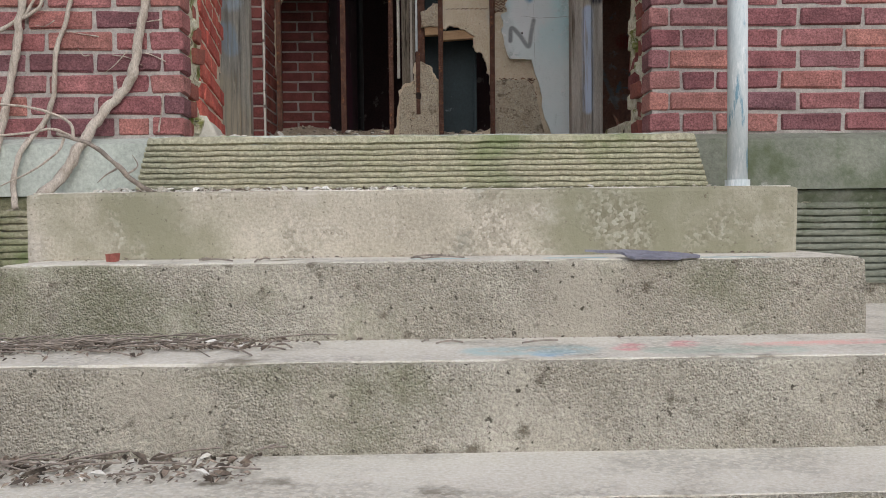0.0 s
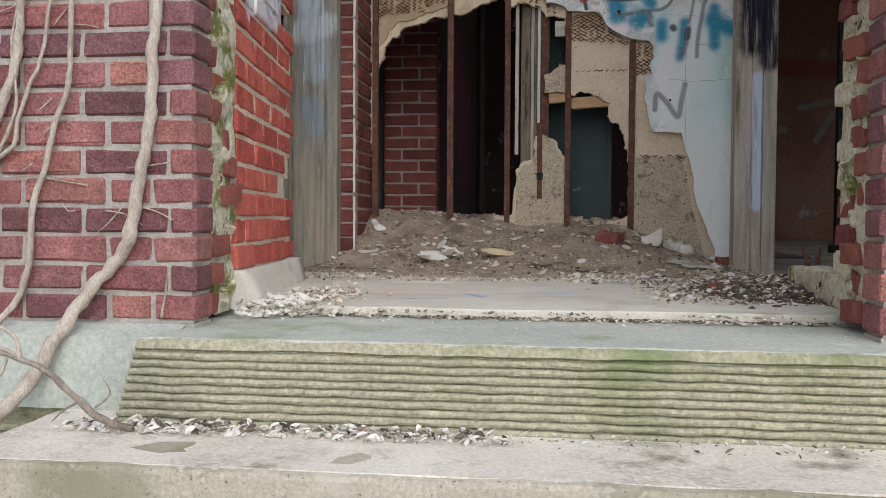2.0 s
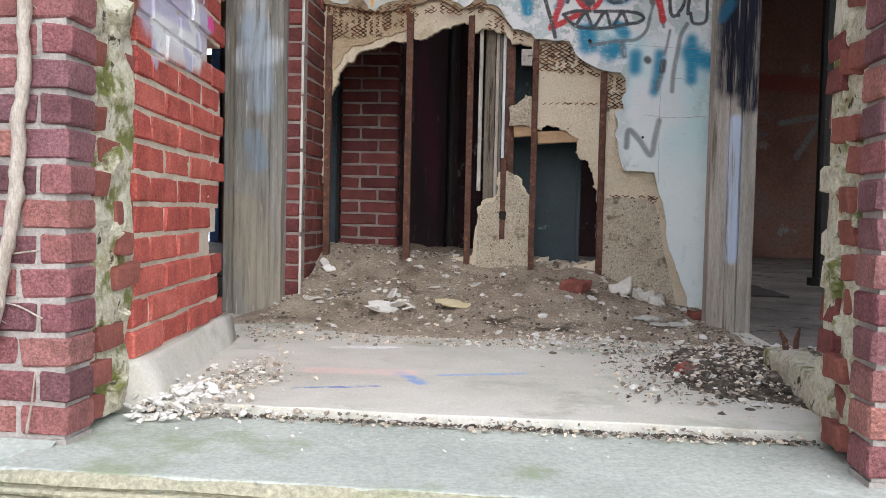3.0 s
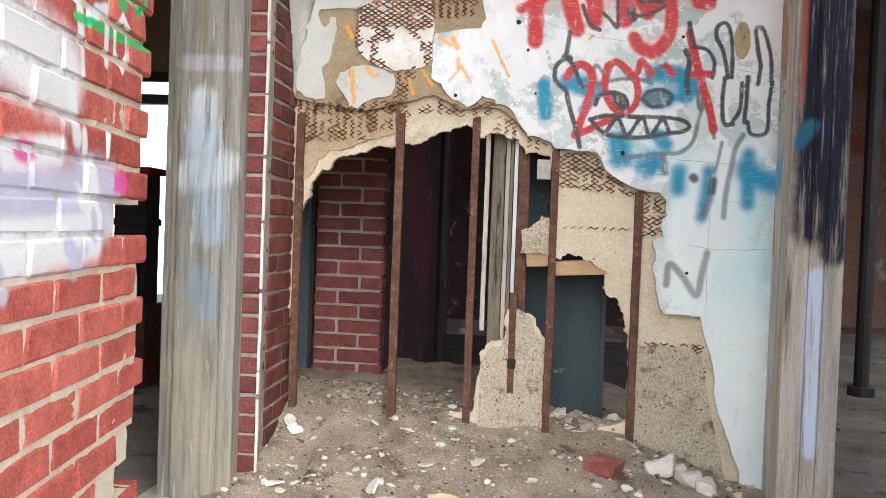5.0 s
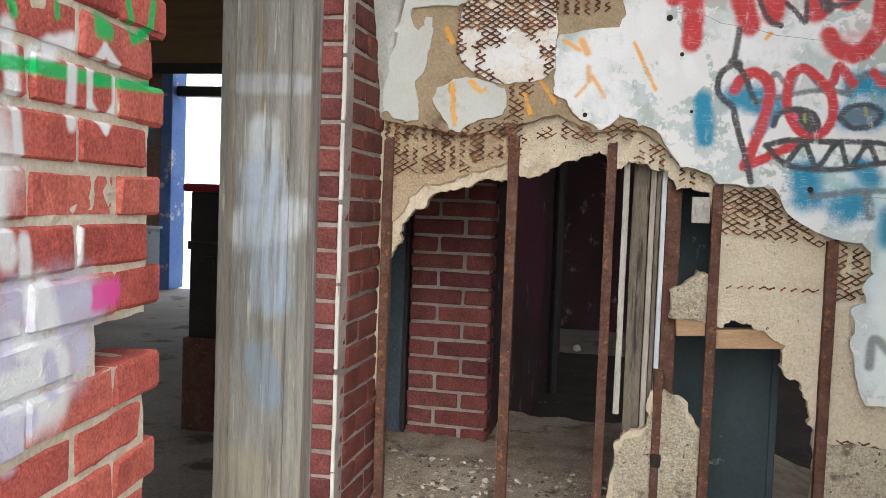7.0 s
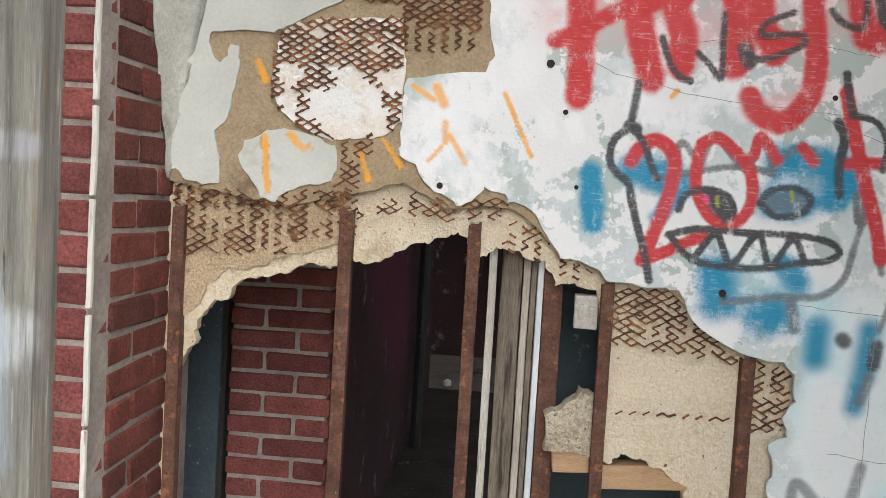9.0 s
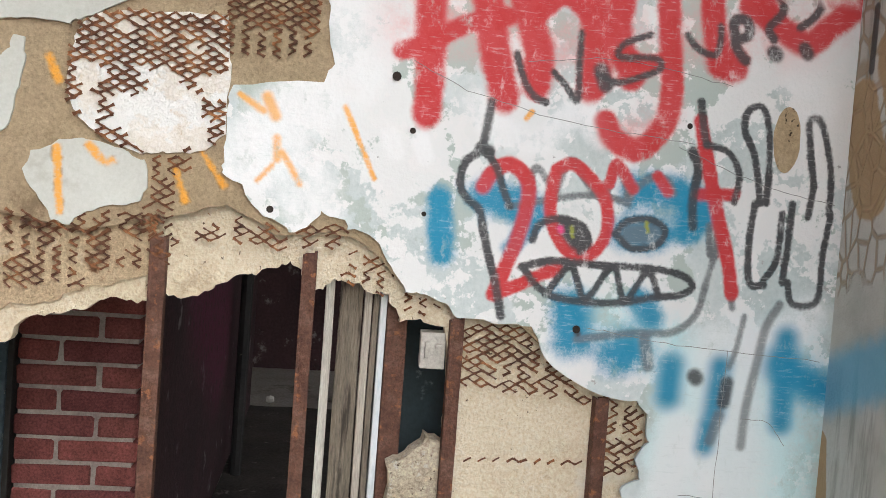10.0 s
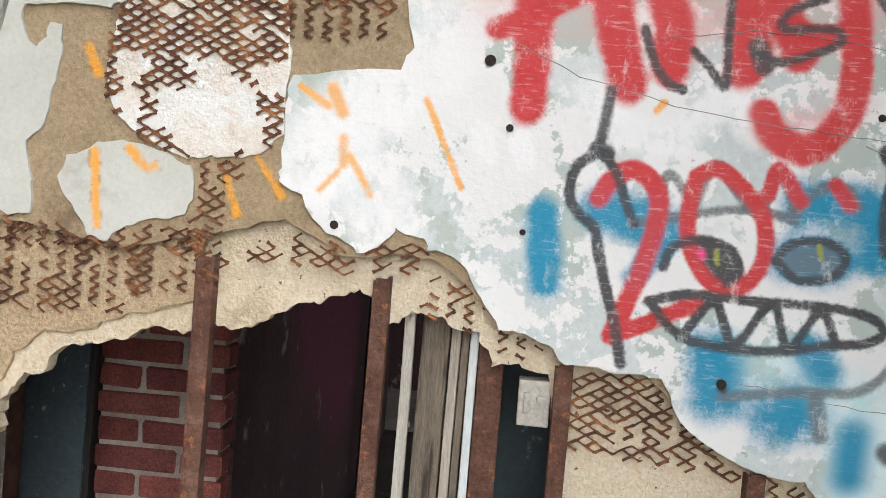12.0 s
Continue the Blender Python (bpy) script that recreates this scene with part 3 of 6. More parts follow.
def wobble(bm, amount, scale=9.0):
    for v in bm.verts:
        v.co += noise.noise_vector(v.co * scale) * amount + noise.noise_vector(v.co * scale * 5) * amount * 0.5


def prism(outline, z0, z1, steps=1):
    """An outline in plan (anticlockwise), drawn upward."""
    n = len(outline)
    vs, fs = [], []
    for k in range(steps + 1):
        z = z0 + (z1 - z0) * k / steps
        vs += [(x, y, z) for x, y in outline]
    for k in range(steps):
        for i in range(n):
            j = (i + 1) % n
            fs.append((k * n + i, k * n + j, (k + 1) * n + j, (k + 1) * n + i))
    fs += [tuple(range(n))[::-1], tuple(range(steps * n, steps * n + n))]
    return mesh(vs, fs)


def tube(points, radii, sides=7, rough=0.0):
    bm = bmesh.new()
    rings = []
    pts = [Vector(p) for p in points]
    q = None
    for i, p in enumerate(pts):
        d = (pts[min(i + 1, len(pts) - 1)] - pts[max(i - 1, 0)]).normalized()
        q = d.to_track_quat("Z", "Y") if q is None else (q @ Vector((0, 0, 1))).rotation_difference(d) @ q
        r = radii[i] if isinstance(radii, (list, tuple)) else radii
        ring = []
        for k in range(sides):
            a = 2 * math.pi * k / sides
            o = q @ Vector((math.cos(a), math.sin(a), 0)) * r
            o *= 1 + rough * noise.noise((p + o * 3) * 60)
            ring.append(bm.verts.new(p + o))
        rings.append(ring)
    for a, b in zip(rings, rings[1:]):
        for k in range(sides):
            bm.faces.new((a[k], a[(k + 1) % sides], b[(k + 1) % sides], b[k]))
    bm.faces.new(rings[0][::-1])
    bm.faces.new(rings[-1])
    return bm


def curve(points, per=8):
    """A smooth line through the points."""
    p = [Vector(q) for q in points]
    p = [2 * p[0] - p[1]] + p + [2 * p[-1] - p[-2]]
    out = []
    for i in range(1, len(p) - 2):
        for k in range(per):
            t = k / per
            a, b, c, d = p[i - 1:i + 3]
            out.append(0.5 * (2 * b + (c - a) * t + (2 * a - 5 * b + 4 * c - d) * t * t + (3 * b - a - 3 * c + d) * t ** 3))
    return out + [p[-2]]


BRICKS = {}


def brick_mesh(kind, l, h, d, mat, variant, rough=0.0022):
    """One brick, its face toward -y, worn at the edges."""
    key = (kind, round(l, 3), round(h, 3), round(d, 3), variant)
    if key not in BRICKS:
        rnd = random.Random(str(key))
        bm = bmesh.new()
        bmesh.ops.create_cube(bm, size=1)
        bmesh.ops.transform(bm, matrix=Matrix.Diagonal((l, d, h, 1)), verts=bm.verts)
        bmesh.ops.bevel(bm, geom=bm.edges[:], offset=0.005, segments=1, affect="EDGES")
        for v in bm.verts:
            v.co += Vector((rnd.uniform(-1, 1), rnd.uniform(-1, 1), rnd.uniform(-1, 1))) * rough
        me = bpy.data.meshes.new("brick")
        bm.to_mesh(me)
        bm.free()
        me.materials.append(mat)
        BRICKS[key] = me
    return BRICKS[key]


def lay(parent, kind, mat, at, along, runs, z, h, d, rnd, jit=0.003, rough=0.0022):
    """One course: runs of (start, length) from at along a direction in plan; the face is on its right."""
    ux = Vector((along[0], along[1], 0)).normalized()
    turn = math.degrees(math.atan2(ux.y, ux.x))
    inward = Vector((-ux.y, ux.x, 0))
    for s, l in runs:
        me = brick_mesh(kind, round(l / 0.01) * 0.01, h, d, mat, rnd.randrange(3), rough)
        c = Vector((at[0], at[1], z + h / 2)) + ux * (s + l / 2) + inward * (d / 2 + rnd.uniform(-jit, jit))
        ob = piece("brick", me, None, parent)
        ob.matrix_basis = pose(*c, rnd.uniform(-0.6, 0.6), rnd.uniform(-0.5, 0.5), turn + rnd.uniform(-0.6, 0.6))


def course_runs(total, start, l, joint):
    """Bricks that fill a length, cut at both ends; start is where the first full one begins (may be negative)."""
    s, out = start, []
    while s < total - 0.02:
        a, b = max(s, 0.0), min(s + l, total)
        if b - a > 0.025:
            out.append((a, b - a))
        s += l + joint
    return out


def jagged(outline, amount, levels=2, seed=1):
    """Breaks up the edges of an outline in (x, z)."""
    rnd = random.Random(seed)
    pts = [Vector(p) for p in outline]
    for _ in range(levels):
        out = []
        for i, p in enumerate(pts):
            q = pts[(i + 1) % len(pts)]
            d = q - p
            out += [p, p + d * rnd.uniform(0.35, 0.65) + Vector((-d.y, d.x)).normalized() * rnd.uniform(-1, 1) * min(amount, d.length * 0.25) if d.length > 0.008 else p + d / 2]
        pts, amount = out, amount * 0.6
    return pts


def inside_all(pts, poly):
    """Which of the points lie in an outline."""
    p, hit = np.asarray(pts, float), np.zeros(len(pts), bool)
    for i in range(len(poly)):
        a, b = poly[i], poly[i - 1]
        if a[1] != b[1]:
            cross = ((a[1] > p[:, 1]) != (b[1] > p[:, 1])) & (p[:, 0] < (b[0] - a[0]) * (p[:, 1] - a[1]) / (b[1] - a[1]) + a[0])
            hit ^= cross
    return hit


def inside(p, poly):
    return bool(inside_all([(p[0], p[1])], poly)[0])


def plate(outline, holes, y, thick, rough=0.0, seed=0, fine=0.03, fine_below=9.0):
    """A vertical sheet of plaster facing -y, cut to an outline in (x, z) with holes."""
    from mathutils.geometry import delaunay_2d_cdt
    pts, edges = [], []
    for loop in [outline] + holes:
        o = len(pts)
        pts += [Vector((p[0], p[1])) for p in loop]
        edges += [(o + i, o + (i + 1) % len(loop)) for i in range(len(loop))]
    xs, zs = [p.x for p in pts], [p.y for p in pts]
    rng = np.random.default_rng(seed)
    for st, z0, z1 in ((fine, min(zs), min(max(zs), fine_below)), (0.06, fine_below, max(zs))):
        if z1 <= z0:
            continue
        gx, gz = np.meshgrid(np.arange(min(xs), max(xs), st), np.arange(z0, z1, st))
        g = np.stack([gx.ravel(), gz.ravel()], 1) + rng.uniform(0.1, 0.9, (gx.size, 2)) * st
        keep = inside_all(g, outline)
        for h in holes:
            keep &= ~inside_all(g, h)
        pts += [Vector(q) for q in g[keep].tolist()]
    vs, _, fs, _, _, _ = delaunay_2d_cdt(pts, edges, [], 0, 1e-5)
    vp = np.array([(v.x, v.y) for v in vs])
    fa = np.array(fs)
    c = vp[fa].mean(1)
    keep = inside_all(c, outline)
    for h in holes:
        keep &= ~inside_all(c, h)
    bm = bmesh.new()
    made = [bm.verts.new((v.x, y + rough * noise.noise(Vector((v.x * 9, v.y * 9, seed))), v.y)) for v in vs]
    for f in fa[keep].tolist():
        bm.faces.new([made[i] for i in f])
    bmesh.ops.delete(bm, geom=[v for v in bm.verts if not v.link_faces], context="VERTS")
    bmesh.ops.recalc_face_normals(bm, faces=bm.faces[:])
    if bm.faces[0].normal.y > 0:
        bmesh.ops.reverse_faces(bm, faces=bm.faces[:])
    rim = [e for e in bm.edges if len(e.link_faces) == 1]
    ext = bmesh.ops.extrude_edge_only(bm, edges=rim)
    bmesh.ops.translate(bm, verts=[v for v in ext["geom"] if isinstance(v, bmesh.types.BMVert)], vec=(0, thick, 0))
    return bm


def sprayed(ob, art, order, colours, softness):
    """Spray paint on a plaster sheet, as a colour attribute laid down stroke by stroke."""
    me = ob.data
    co = np.empty(len(me.vertices) * 3)
    me.vertices.foreach_get("co", co)
    p = co.reshape(-1, 3)[:, [0, 2]]
    col, cov = np.zeros((len(p), 3)), np.zeros(len(p))
    for name in order:
        for w, pts in art.get(name, ()):
            lo, hi = softness[name]
            near = ((p > np.min(pts, 0) - w * 1.5) & (p < np.max(pts, 0) + w * 1.5)).all(1)
            if not near.any():
                continue
            q = p[near]
            line = np.array([(v.x, v.y) for v in curve([(a[0], a[1], 0) for a in pts], 6)])
            d = np.full(len(q), 9.0)
            for a, b in zip(line, line[1:]):
                ab = b - a
                t = np.clip(((q - a) @ ab) / max(ab @ ab, 1e-9), 0, 1)
                d = np.minimum(d, np.linalg.norm(q - a - t[:, None] * ab, axis=1))
            u = np.clip((hi * w - d) / ((hi - lo) * w), 0, 1)
            al = u * u * (3 - 2 * u) * softness[name + "_amt"]
            old_c, old_a = col[near], cov[near]
            new_a = al + old_a * (1 - al)
            mix_ = (np.array(colours[name]) * al[:, None] + old_c * (old_a * (1 - al))[:, None]) / np.maximum(new_a, 1e-6)[:, None]
            col[near], cov[near] = mix_, new_a
    at = me.attributes.new("paint", "FLOAT_COLOR", "POINT")
    at.data.foreach_set("color", np.concatenate([col, cov[:, None]], 1).astype(np.float32).ravel())


def bits(name, spots, mat, parent=None, label="", flat=0.6):
    """Loose bits, each a small angular lump at (x, y, z, size); one mesh."""
    rnd = random.Random(name + str(len(spots)))
    bm0 = bmesh.new()
    bmesh.ops.create_icosphere(bm0, subdivisions=1, radius=1)
    base = [v.co.copy() for v in bm0.verts]
    bm0.verts.index_update()
    tri = [tuple(v.index for v in f.verts) for f in bm0.faces]
    bm0.free()
    vs, fs = [], []
    for x, y, z, s in spots:
        m = pose(0, 0, 0, rnd.uniform(-25, 25), rnd.uniform(-25, 25), rnd.uniform(0, 360)) @ Matrix.Diagonal((s * rnd.uniform(0.6, 1.3), s * rnd.uniform(0.5, 1), s * flat * rnd.uniform(0.4, 1.1), 1))
        o = len(vs)
        vs += [tuple(Vector((x, y, z)) + m @ (c * rnd.uniform(0.7, 1.25))) for c in base]
        fs += [tuple(o + i for i in f) for f in tri]
    me = bpy.data.meshes.new(name)
    me.from_pydata(vs, [], fs)
    ob = piece(name, me, mat, parent, label)
    return ob



# ---- setting: ground, steps, sill ----
FLOOR = 1.70
part("ground", mesh([(-2500, -2500, 0), (2500, -2500, 0), (2500, 2500, 0), (-2500, 2500, 0)], [(0, 1, 2, 3)]), M_GROUND)
tagged(bpy.data.objects["ground"], "bare trodden earth yard in front of the steps", "ground", kind="structure")
flight = thing("steps", "worn concrete entrance steps with pitted grey risers", "steps", kind="structure")
TREADS = [(0.19, 0.24, 1.6), (0.38, 0.54, 1.6), (0.57, 0.84, 1.6), (0.756, 1.14, 1.6), (0.943, 1.44, 1.6), (1.13, 1.74, 1.5)]
for i, (top, front, half) in enumerate(TREADS + [(1.317, 2.06, 1.04), (1.497, 2.30, 0.99)]):
    x0, x1 = (-half, half) if i < 6 else (-1.03, 1.05) if i == 6 else (-1.06, 0.985)
    near = i >= 4
    st = part("step", box(x0, x1, front, 2.75, top - 0.2 if i else 0.0, top, 0.012, 0.004 if near else 0.0, 0.05 if near else 0.0), M_SMOOTH if i == 7 else M_CONCRETE, flight)
    part("tread", box(x0 + 0.015, x1 - 0.015, front + 0.015, 2.74, top - 0.02, top + 0.003, 0.002, 0.0015, 0.0), M_TREAD, st, "paler worn tread with dust and faded paint")


def ribbed(x0, x1, y0, y1, z0, z1, ribs, slant, mat_name):
    """A stone face with drawn horizontal grooves, its ends battered."""
    prof = [(y0, z0)]
    h = (z1 - z0) * 0.86 / ribs
    for k in range(ribs):
        z = z0 + k * h
        f = (y1 - y0) * (k / ribs)
        prof += [(y0 + f, z + h * 0.06), (y0 + f - 0.0025, z + h * 0.4), (y0 + f - 0.001, z + h * 0.78), (y0 + f + 0.012, z + h * 0.84), (y0 + f + 0.012, z + h * 0.97)]
    prof += [(y1 - 0.002, z1 - 0.02), (y1 + 0.002, z1 - 0.006), (y1 + 0.012, z1)]
    n = int((x1 - x0) / 0.018)
    vs, fs = [], []
    for i in range(n + 1):
        for y, z in prof:
            u = (z - z0) / (z1 - z0)
            x = x0 + slant * u + (x1 - x0 - 2 * slant * u) * i / n
            p = Vector((x, y, z))
            vs.append(p + Vector((0, noise.noise(p * 60) * 0.0035 + noise.noise(p * 9) * 0.003, noise.noise(Vector((x * 14, 1, z * 30))) * 0.003)))
    m = len(prof)
    for i in range(n):
        for k in range(m - 1):
            fs.append((i * m + k, (i + 1) * m + k, (i + 1) * m + k + 1, i * m + k + 1))
    for i, flip in ((0, 1), (n, 0)):
        o = len(vs)
        vs += [Vector((vs[i * m + k].x, 2.76, vs[i * m + k].z)) for k in range(m)]
        for k in range(m - 1):
            f = (i * m + k, i * m + k + 1, o + k + 1, o + k)
            fs.append(f[::-1] if not flip else f)
    return mesh(vs, fs)


sill = thing("door_sill", "green-stained sandstone doorway sill with a grooved front", "door sill", kind="structure")
part("grooved_face", ribbed(-0.875, 0.845, 2.60, 2.632, 1.495, 1.672, 9, 0.035, ""), M_STONE, sill, smooth=False)
part("sill_block", box(-0.84, 0.81, 2.642, 3.085, 1.40, 1.674, 0.006, 0.002, 0.06), M_STONETOP, sill, "pale smooth worn top of the sill")

# the stone base of the front wall
base = thing("wall_base", "pale stone water table over grooved foundation stone", "stone base", kind="structure")
for x0, x1 in ((-6.0, -0.80), (0.78, 6.0)):
    vs = [(x0, 2.70, 1.50), (x1, 2.70, 1.50), (x1, 2.725, 1.66), (x0, 2.725, 1.66), (x0, 2.80, 1.685), (x1, 2.80, 1.685)]
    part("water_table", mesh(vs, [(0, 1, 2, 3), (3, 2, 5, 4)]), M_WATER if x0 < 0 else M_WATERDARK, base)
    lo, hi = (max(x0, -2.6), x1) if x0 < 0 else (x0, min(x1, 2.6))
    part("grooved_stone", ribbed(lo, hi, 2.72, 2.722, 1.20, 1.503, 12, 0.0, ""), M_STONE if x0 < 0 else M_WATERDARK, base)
    part("foundation", box(x0, x1, 2.735, 3.1, 0, 1.50), M_CONCRETE, base)

porch = part("floor_porch", box(-1.25, 0.97, 3.095, 5.12, 1.5, FLOOR, 0.004, 0.003, 0.08), M_FLOOR)
tagged(porch, "dusty concrete vestibule floor with faint spray paint", "floor", kind="structure")
for nm, x0, x1, y0, y1, m in (("floor_hall", -8, 0.9, 5.12, 12.2, M_DUSTFLOOR), ("floor_hall_side", -8, -1.25, 3.1, 5.12, M_DUSTFLOOR), ("floor_hall_far_side", 0.97, 7, 3.1, 5.12, M_DIRTFLOOR), ("floor_hall_end", 0.9, 7, 5.12, 12.2, M_DIRTFLOOR)):
    tagged(part(nm, box(x0, x1, y0, y1, 1.5, FLOOR - 0.004), m), "dusty concrete floor of the derelict hall", "floor", kind="structure")

# ---- setting: front wall, vestibule, hall ----
RND = random.Random(5)
COURSE, BH = 0.0675, 0.057
front = {}
for side, x0, x1 in (("left", -6.0, -0.778), ("right", 0.716, 6.0)):
    w = thing("wall_front_" + side, "weathered dark red brick front wall with pale mortar", "brick wall", kind="structure")
    front[side] = w
    part("mortar", box(x0 + 0.004, x1 - 0.008 if side == "left" else x1, 2.797, 2.892, 1.685, 5.6) if side == "left" else box(x0 + 0.008, x1, 2.797, 2.892, 1.685, 5.6), M_MORTAR, w)
    part("mortar_bed", box(x0 + 0.003, x1 - 0.003, 2.794, 2.892, 1.66, 1.6845, 0.0), M_MORTAR, w)
    span = 1.0
    for k in range(21):
        z = 1.692 + k * COURSE
        head = k % 2
        first = [(0.0, 0.055)] if head else [(0.0, 0.097), (0.108, 0.097)]
        start = 0.066 if head else 0.216
        runs = first + [(a + start, l) for a, l in course_runs(span - start, 0.0, 0.2, 0.011)]
        if side == "left":
            runs = [(span - a - l, l) for a, l in runs]
            lay(w, "face", M_BRICK, (x1 - span, 2.79), (1, 0), runs, z, BH, 0.106, RND, 0.003, 0.003)
        else:
            lay(w, "face", M_BRICK, (x0, 2.79), (1, 0), runs, z, BH, 0.106, RND, 0.003, 0.003)
    rest = bmesh.new()
    for k in range(57):
        z = 1.692 + k * COURSE
        for s, l in course_runs(abs(x1 - x0) if k > 20 else abs(x1 - x0) - span, -0.105 if k % 2 else 0, 0.2, 0.011):
            a = x0 + s if side == "left" or k > 20 else x0 + span + s
            if abs(a) > 2.6:
                continue
            me = bmesh.ops.create_cube(rest, size=1)
            bmesh.ops.transform(rest, matrix=Matrix.LocRotScale((a + l / 2, 2.835, z + BH / 2), None, (l, 0.09, BH)), verts=me["verts"])
    tagged(part("bricks_beyond", rest, M_BRICK, w), kind="stuff")
    part("core", box(-6, -0.86, 3.06, 3.15, 1.6, 5.6) if side == "left" else box(0.80, 6, 3.06, 3.15, 1.6, 5.6), M_MORTAR, w)
over = part("wall_over_door", box(-0.86, 0.80, 2.79, 3.15, 4.9, 5.6), M_BRICK)
tagged(over, "dark red brick wall above the doorway", "brick wall", kind="structure")

# the broken core between the two leaves, at both jambs
for side, x, s in (("left", -0.80, 1), ("right", 0.735, -1)):
    core = thing("wall_core_" + side, "crumbling lime mortar and broken bricks in the open wall core", "wall core", kind="structure")
    part("mortar_fill", box(min(x - s * 0.12, x), max(x - s * 0.12, x), 2.892, 3.11 if s > 0 else 3.06, 1.69, 4.9, 0.01, 0.018, 0.035), M_LIME, core, smooth=False)
    r = random.Random(7 if s > 0 else 8)
    for k in range(95):
        z = 1.72 + k * 0.031
        q = r.uniform(0.55, 1.15)
        lump = box(-0.04 * q, 0.04 * q, -0.032 * q, 0.032 * q, -0.024 * q, 0.024 * q, 0.009, 0.014, 0.022)
        bmesh.ops.transform(lump, matrix=pose(x - s * r.uniform(0.0, 0.045), r.uniform(2.91, 3.09 if s > 0 else 3.04), z, r.uniform(-40, 40), r.uniform(-30, 30), r.uniform(-40, 40)), verts=lump.verts)
        red = k % 5 in (0, 3)
        if red:
            lump.free()
            w = r.uniform(0.03, 0.055)
            lump = box(-0.045, 0.045, -w, w, -0.027, 0.027, 0.007, 0.007, 0.025)
            bmesh.ops.transform(lump, matrix=pose(x - s * r.uniform(0.02, 0.04), r.choice((2.93, 3.0, 3.06 if s > 0 else 3.0)), 1.72 + round((z - 1.72) / COURSE) * COURSE, r.uniform(-6, 6), r.uniform(-6, 6), r.uniform(-8, 8)), verts=lump.verts)
        part("broken_brick" if red else "mortar_lump", lump, M_REDBIT if red else M_LIME, core)

# splayed inner leaf of common brick, its far end ragged
A, B = Vector((-0.80, 3.12)), Vector((-0.91, 3.99))
SC = 0.0735
splay = thing("wall_splay", "splayed common red brick reveal with sprayed white and green paint", "brick wall", kind="structure")
along = (B - A).normalized()
LEN = (B - A).length
for k in range(28):
    z = 1.788 + k * SC
    rag = (0.0, 0.05, 0.01, 0.065, 0.0, 0.03)[k % 6]
    runs = course_runs(LEN - rag, -0.12 if k % 2 else 0.0, 0.228, 0.012)
    if k in (3, 11):
        runs = [q for q in runs if q[0] + q[1] < LEN - (0.16 if k == 3 else 0.21)]
    if k == 4:
        runs = [q for q in runs if q[0] + q[1] < LEN - 0.05]
    lay(splay, "common", M_INNER, (A.x, A.y), tuple(along), runs, z, 0.062, 0.1, RND, 0.003, 0.0028)
nrm = Vector((along.y, -along.x))


def slab_along(p, q, t0, t1, z0, z1):
    """A wall between plan points p and q, from t0 to t1 behind its face."""
    d = (Vector(q) - Vector(p)).normalized()
    n = Vector((-d.y, d.x))
    a, b, c, e = Vector(p) + n * t0, Vector(q) + n * t0, Vector(q) + n * t1, Vector(p) + n * t1
    return prism([tuple(a), tuple(b), tuple(c), tuple(e)], z0, z1)


for k in range(28):
    z = 1.788 + k * SC
    cut = {3: 0.17, 11: 0.22, 4: 0.09}.get(k, 0.05)
    bed = slab_along(A + along * 0.006, B - along * cut, 0.005, 0.092, z - 0.012, z + SC - 0.012)
    bmesh.ops.subdivide_edges(bed, edges=[e for e in bed.edges if e.calc_length() > 0.2], cuts=30, use_grid_fill=True)
    bmesh.ops.subdivide_edges(bed, edges=[e for e in bed.edges if abs(e.verts[0].co.z - e.verts[1].co.z) > 0.05], cuts=5, use_grid_fill=True)
    wobble(bed, 0.0035, 22)
    part("mortar", bed, M_PAINTMORTAR, splay)
part("upper_bricks", slab_along(A, B, 0.0, 0.1, 3.85, 5.2), M_INNER, splay)
foot = [(A.x + 0.004, 3.09, 1.69), (B.x - 0.01, B.y + 0.06, 1.69)]
d0, d1 = Vector((nrm.x, nrm.y, 0)) * 0.12, Vector((nrm.x, nrm.y, 0)) * 0.02
p0, p1 = Vector(foot[0]), Vector(foot[1])
up_ = Vector((0, 0, 0.095))
ramp_ = mesh([p0 + d0 * 0.55, p1 + d0 * 0.4, p1 + d1 + up_, p0 + d1 + up_, p0 - d1 * 2, p1 - d1 * 2, p1 - d1 * 2 + up_, p0 - d1 * 2 + up_], [(0, 1, 2, 3), (3, 2, 6, 7), (0, 3, 7, 4), (1, 5, 6, 2)])
bmesh.ops.subdivide_edges(ramp_, edges=ramp_.edges[:], cuts=7, use_grid_fill=True)
wobble(ramp_, 0.006)
part("plinth", ramp_, M_FLOOR, splay, "sloped cement skirting under the bricks", True)
stub = thing("wall_stub", "low broken cement curb of a fallen reveal", "wall stub", kind="structure")
part("curb", box(0.77, 0.88, 3.1, 3.74, 1.69, 1.79, 0.02, 0.015, 0.04), M_LIME, stub)
part("mortar", box(0.728, 0.80, 3.035, 3.1, 1.7, 4.9, 0.0, 0.004, 0.04), M_LIME, stub)
for px_, py_, lean in ((0.815, 3.66, -0.02), (0.85, 3.71, 0.015)):
    part("iron_prong", tube([(px_, py_, 1.76), (px_ + lean * 0.3, py_, 1.815), (px_ + lean, py_ + 0.01, 1.845)], [0.009, 0.008, 0.003], 6, 0.3), M_RUST, stub, "bent rusted iron end")
for k in range(26):
    z = 1.80 + k * COURSE
    l = (0.1, 0.09, 0.1, 0.07)[k % 4]
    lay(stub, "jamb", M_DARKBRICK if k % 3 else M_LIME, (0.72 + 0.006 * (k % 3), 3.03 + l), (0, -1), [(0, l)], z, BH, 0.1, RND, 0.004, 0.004)

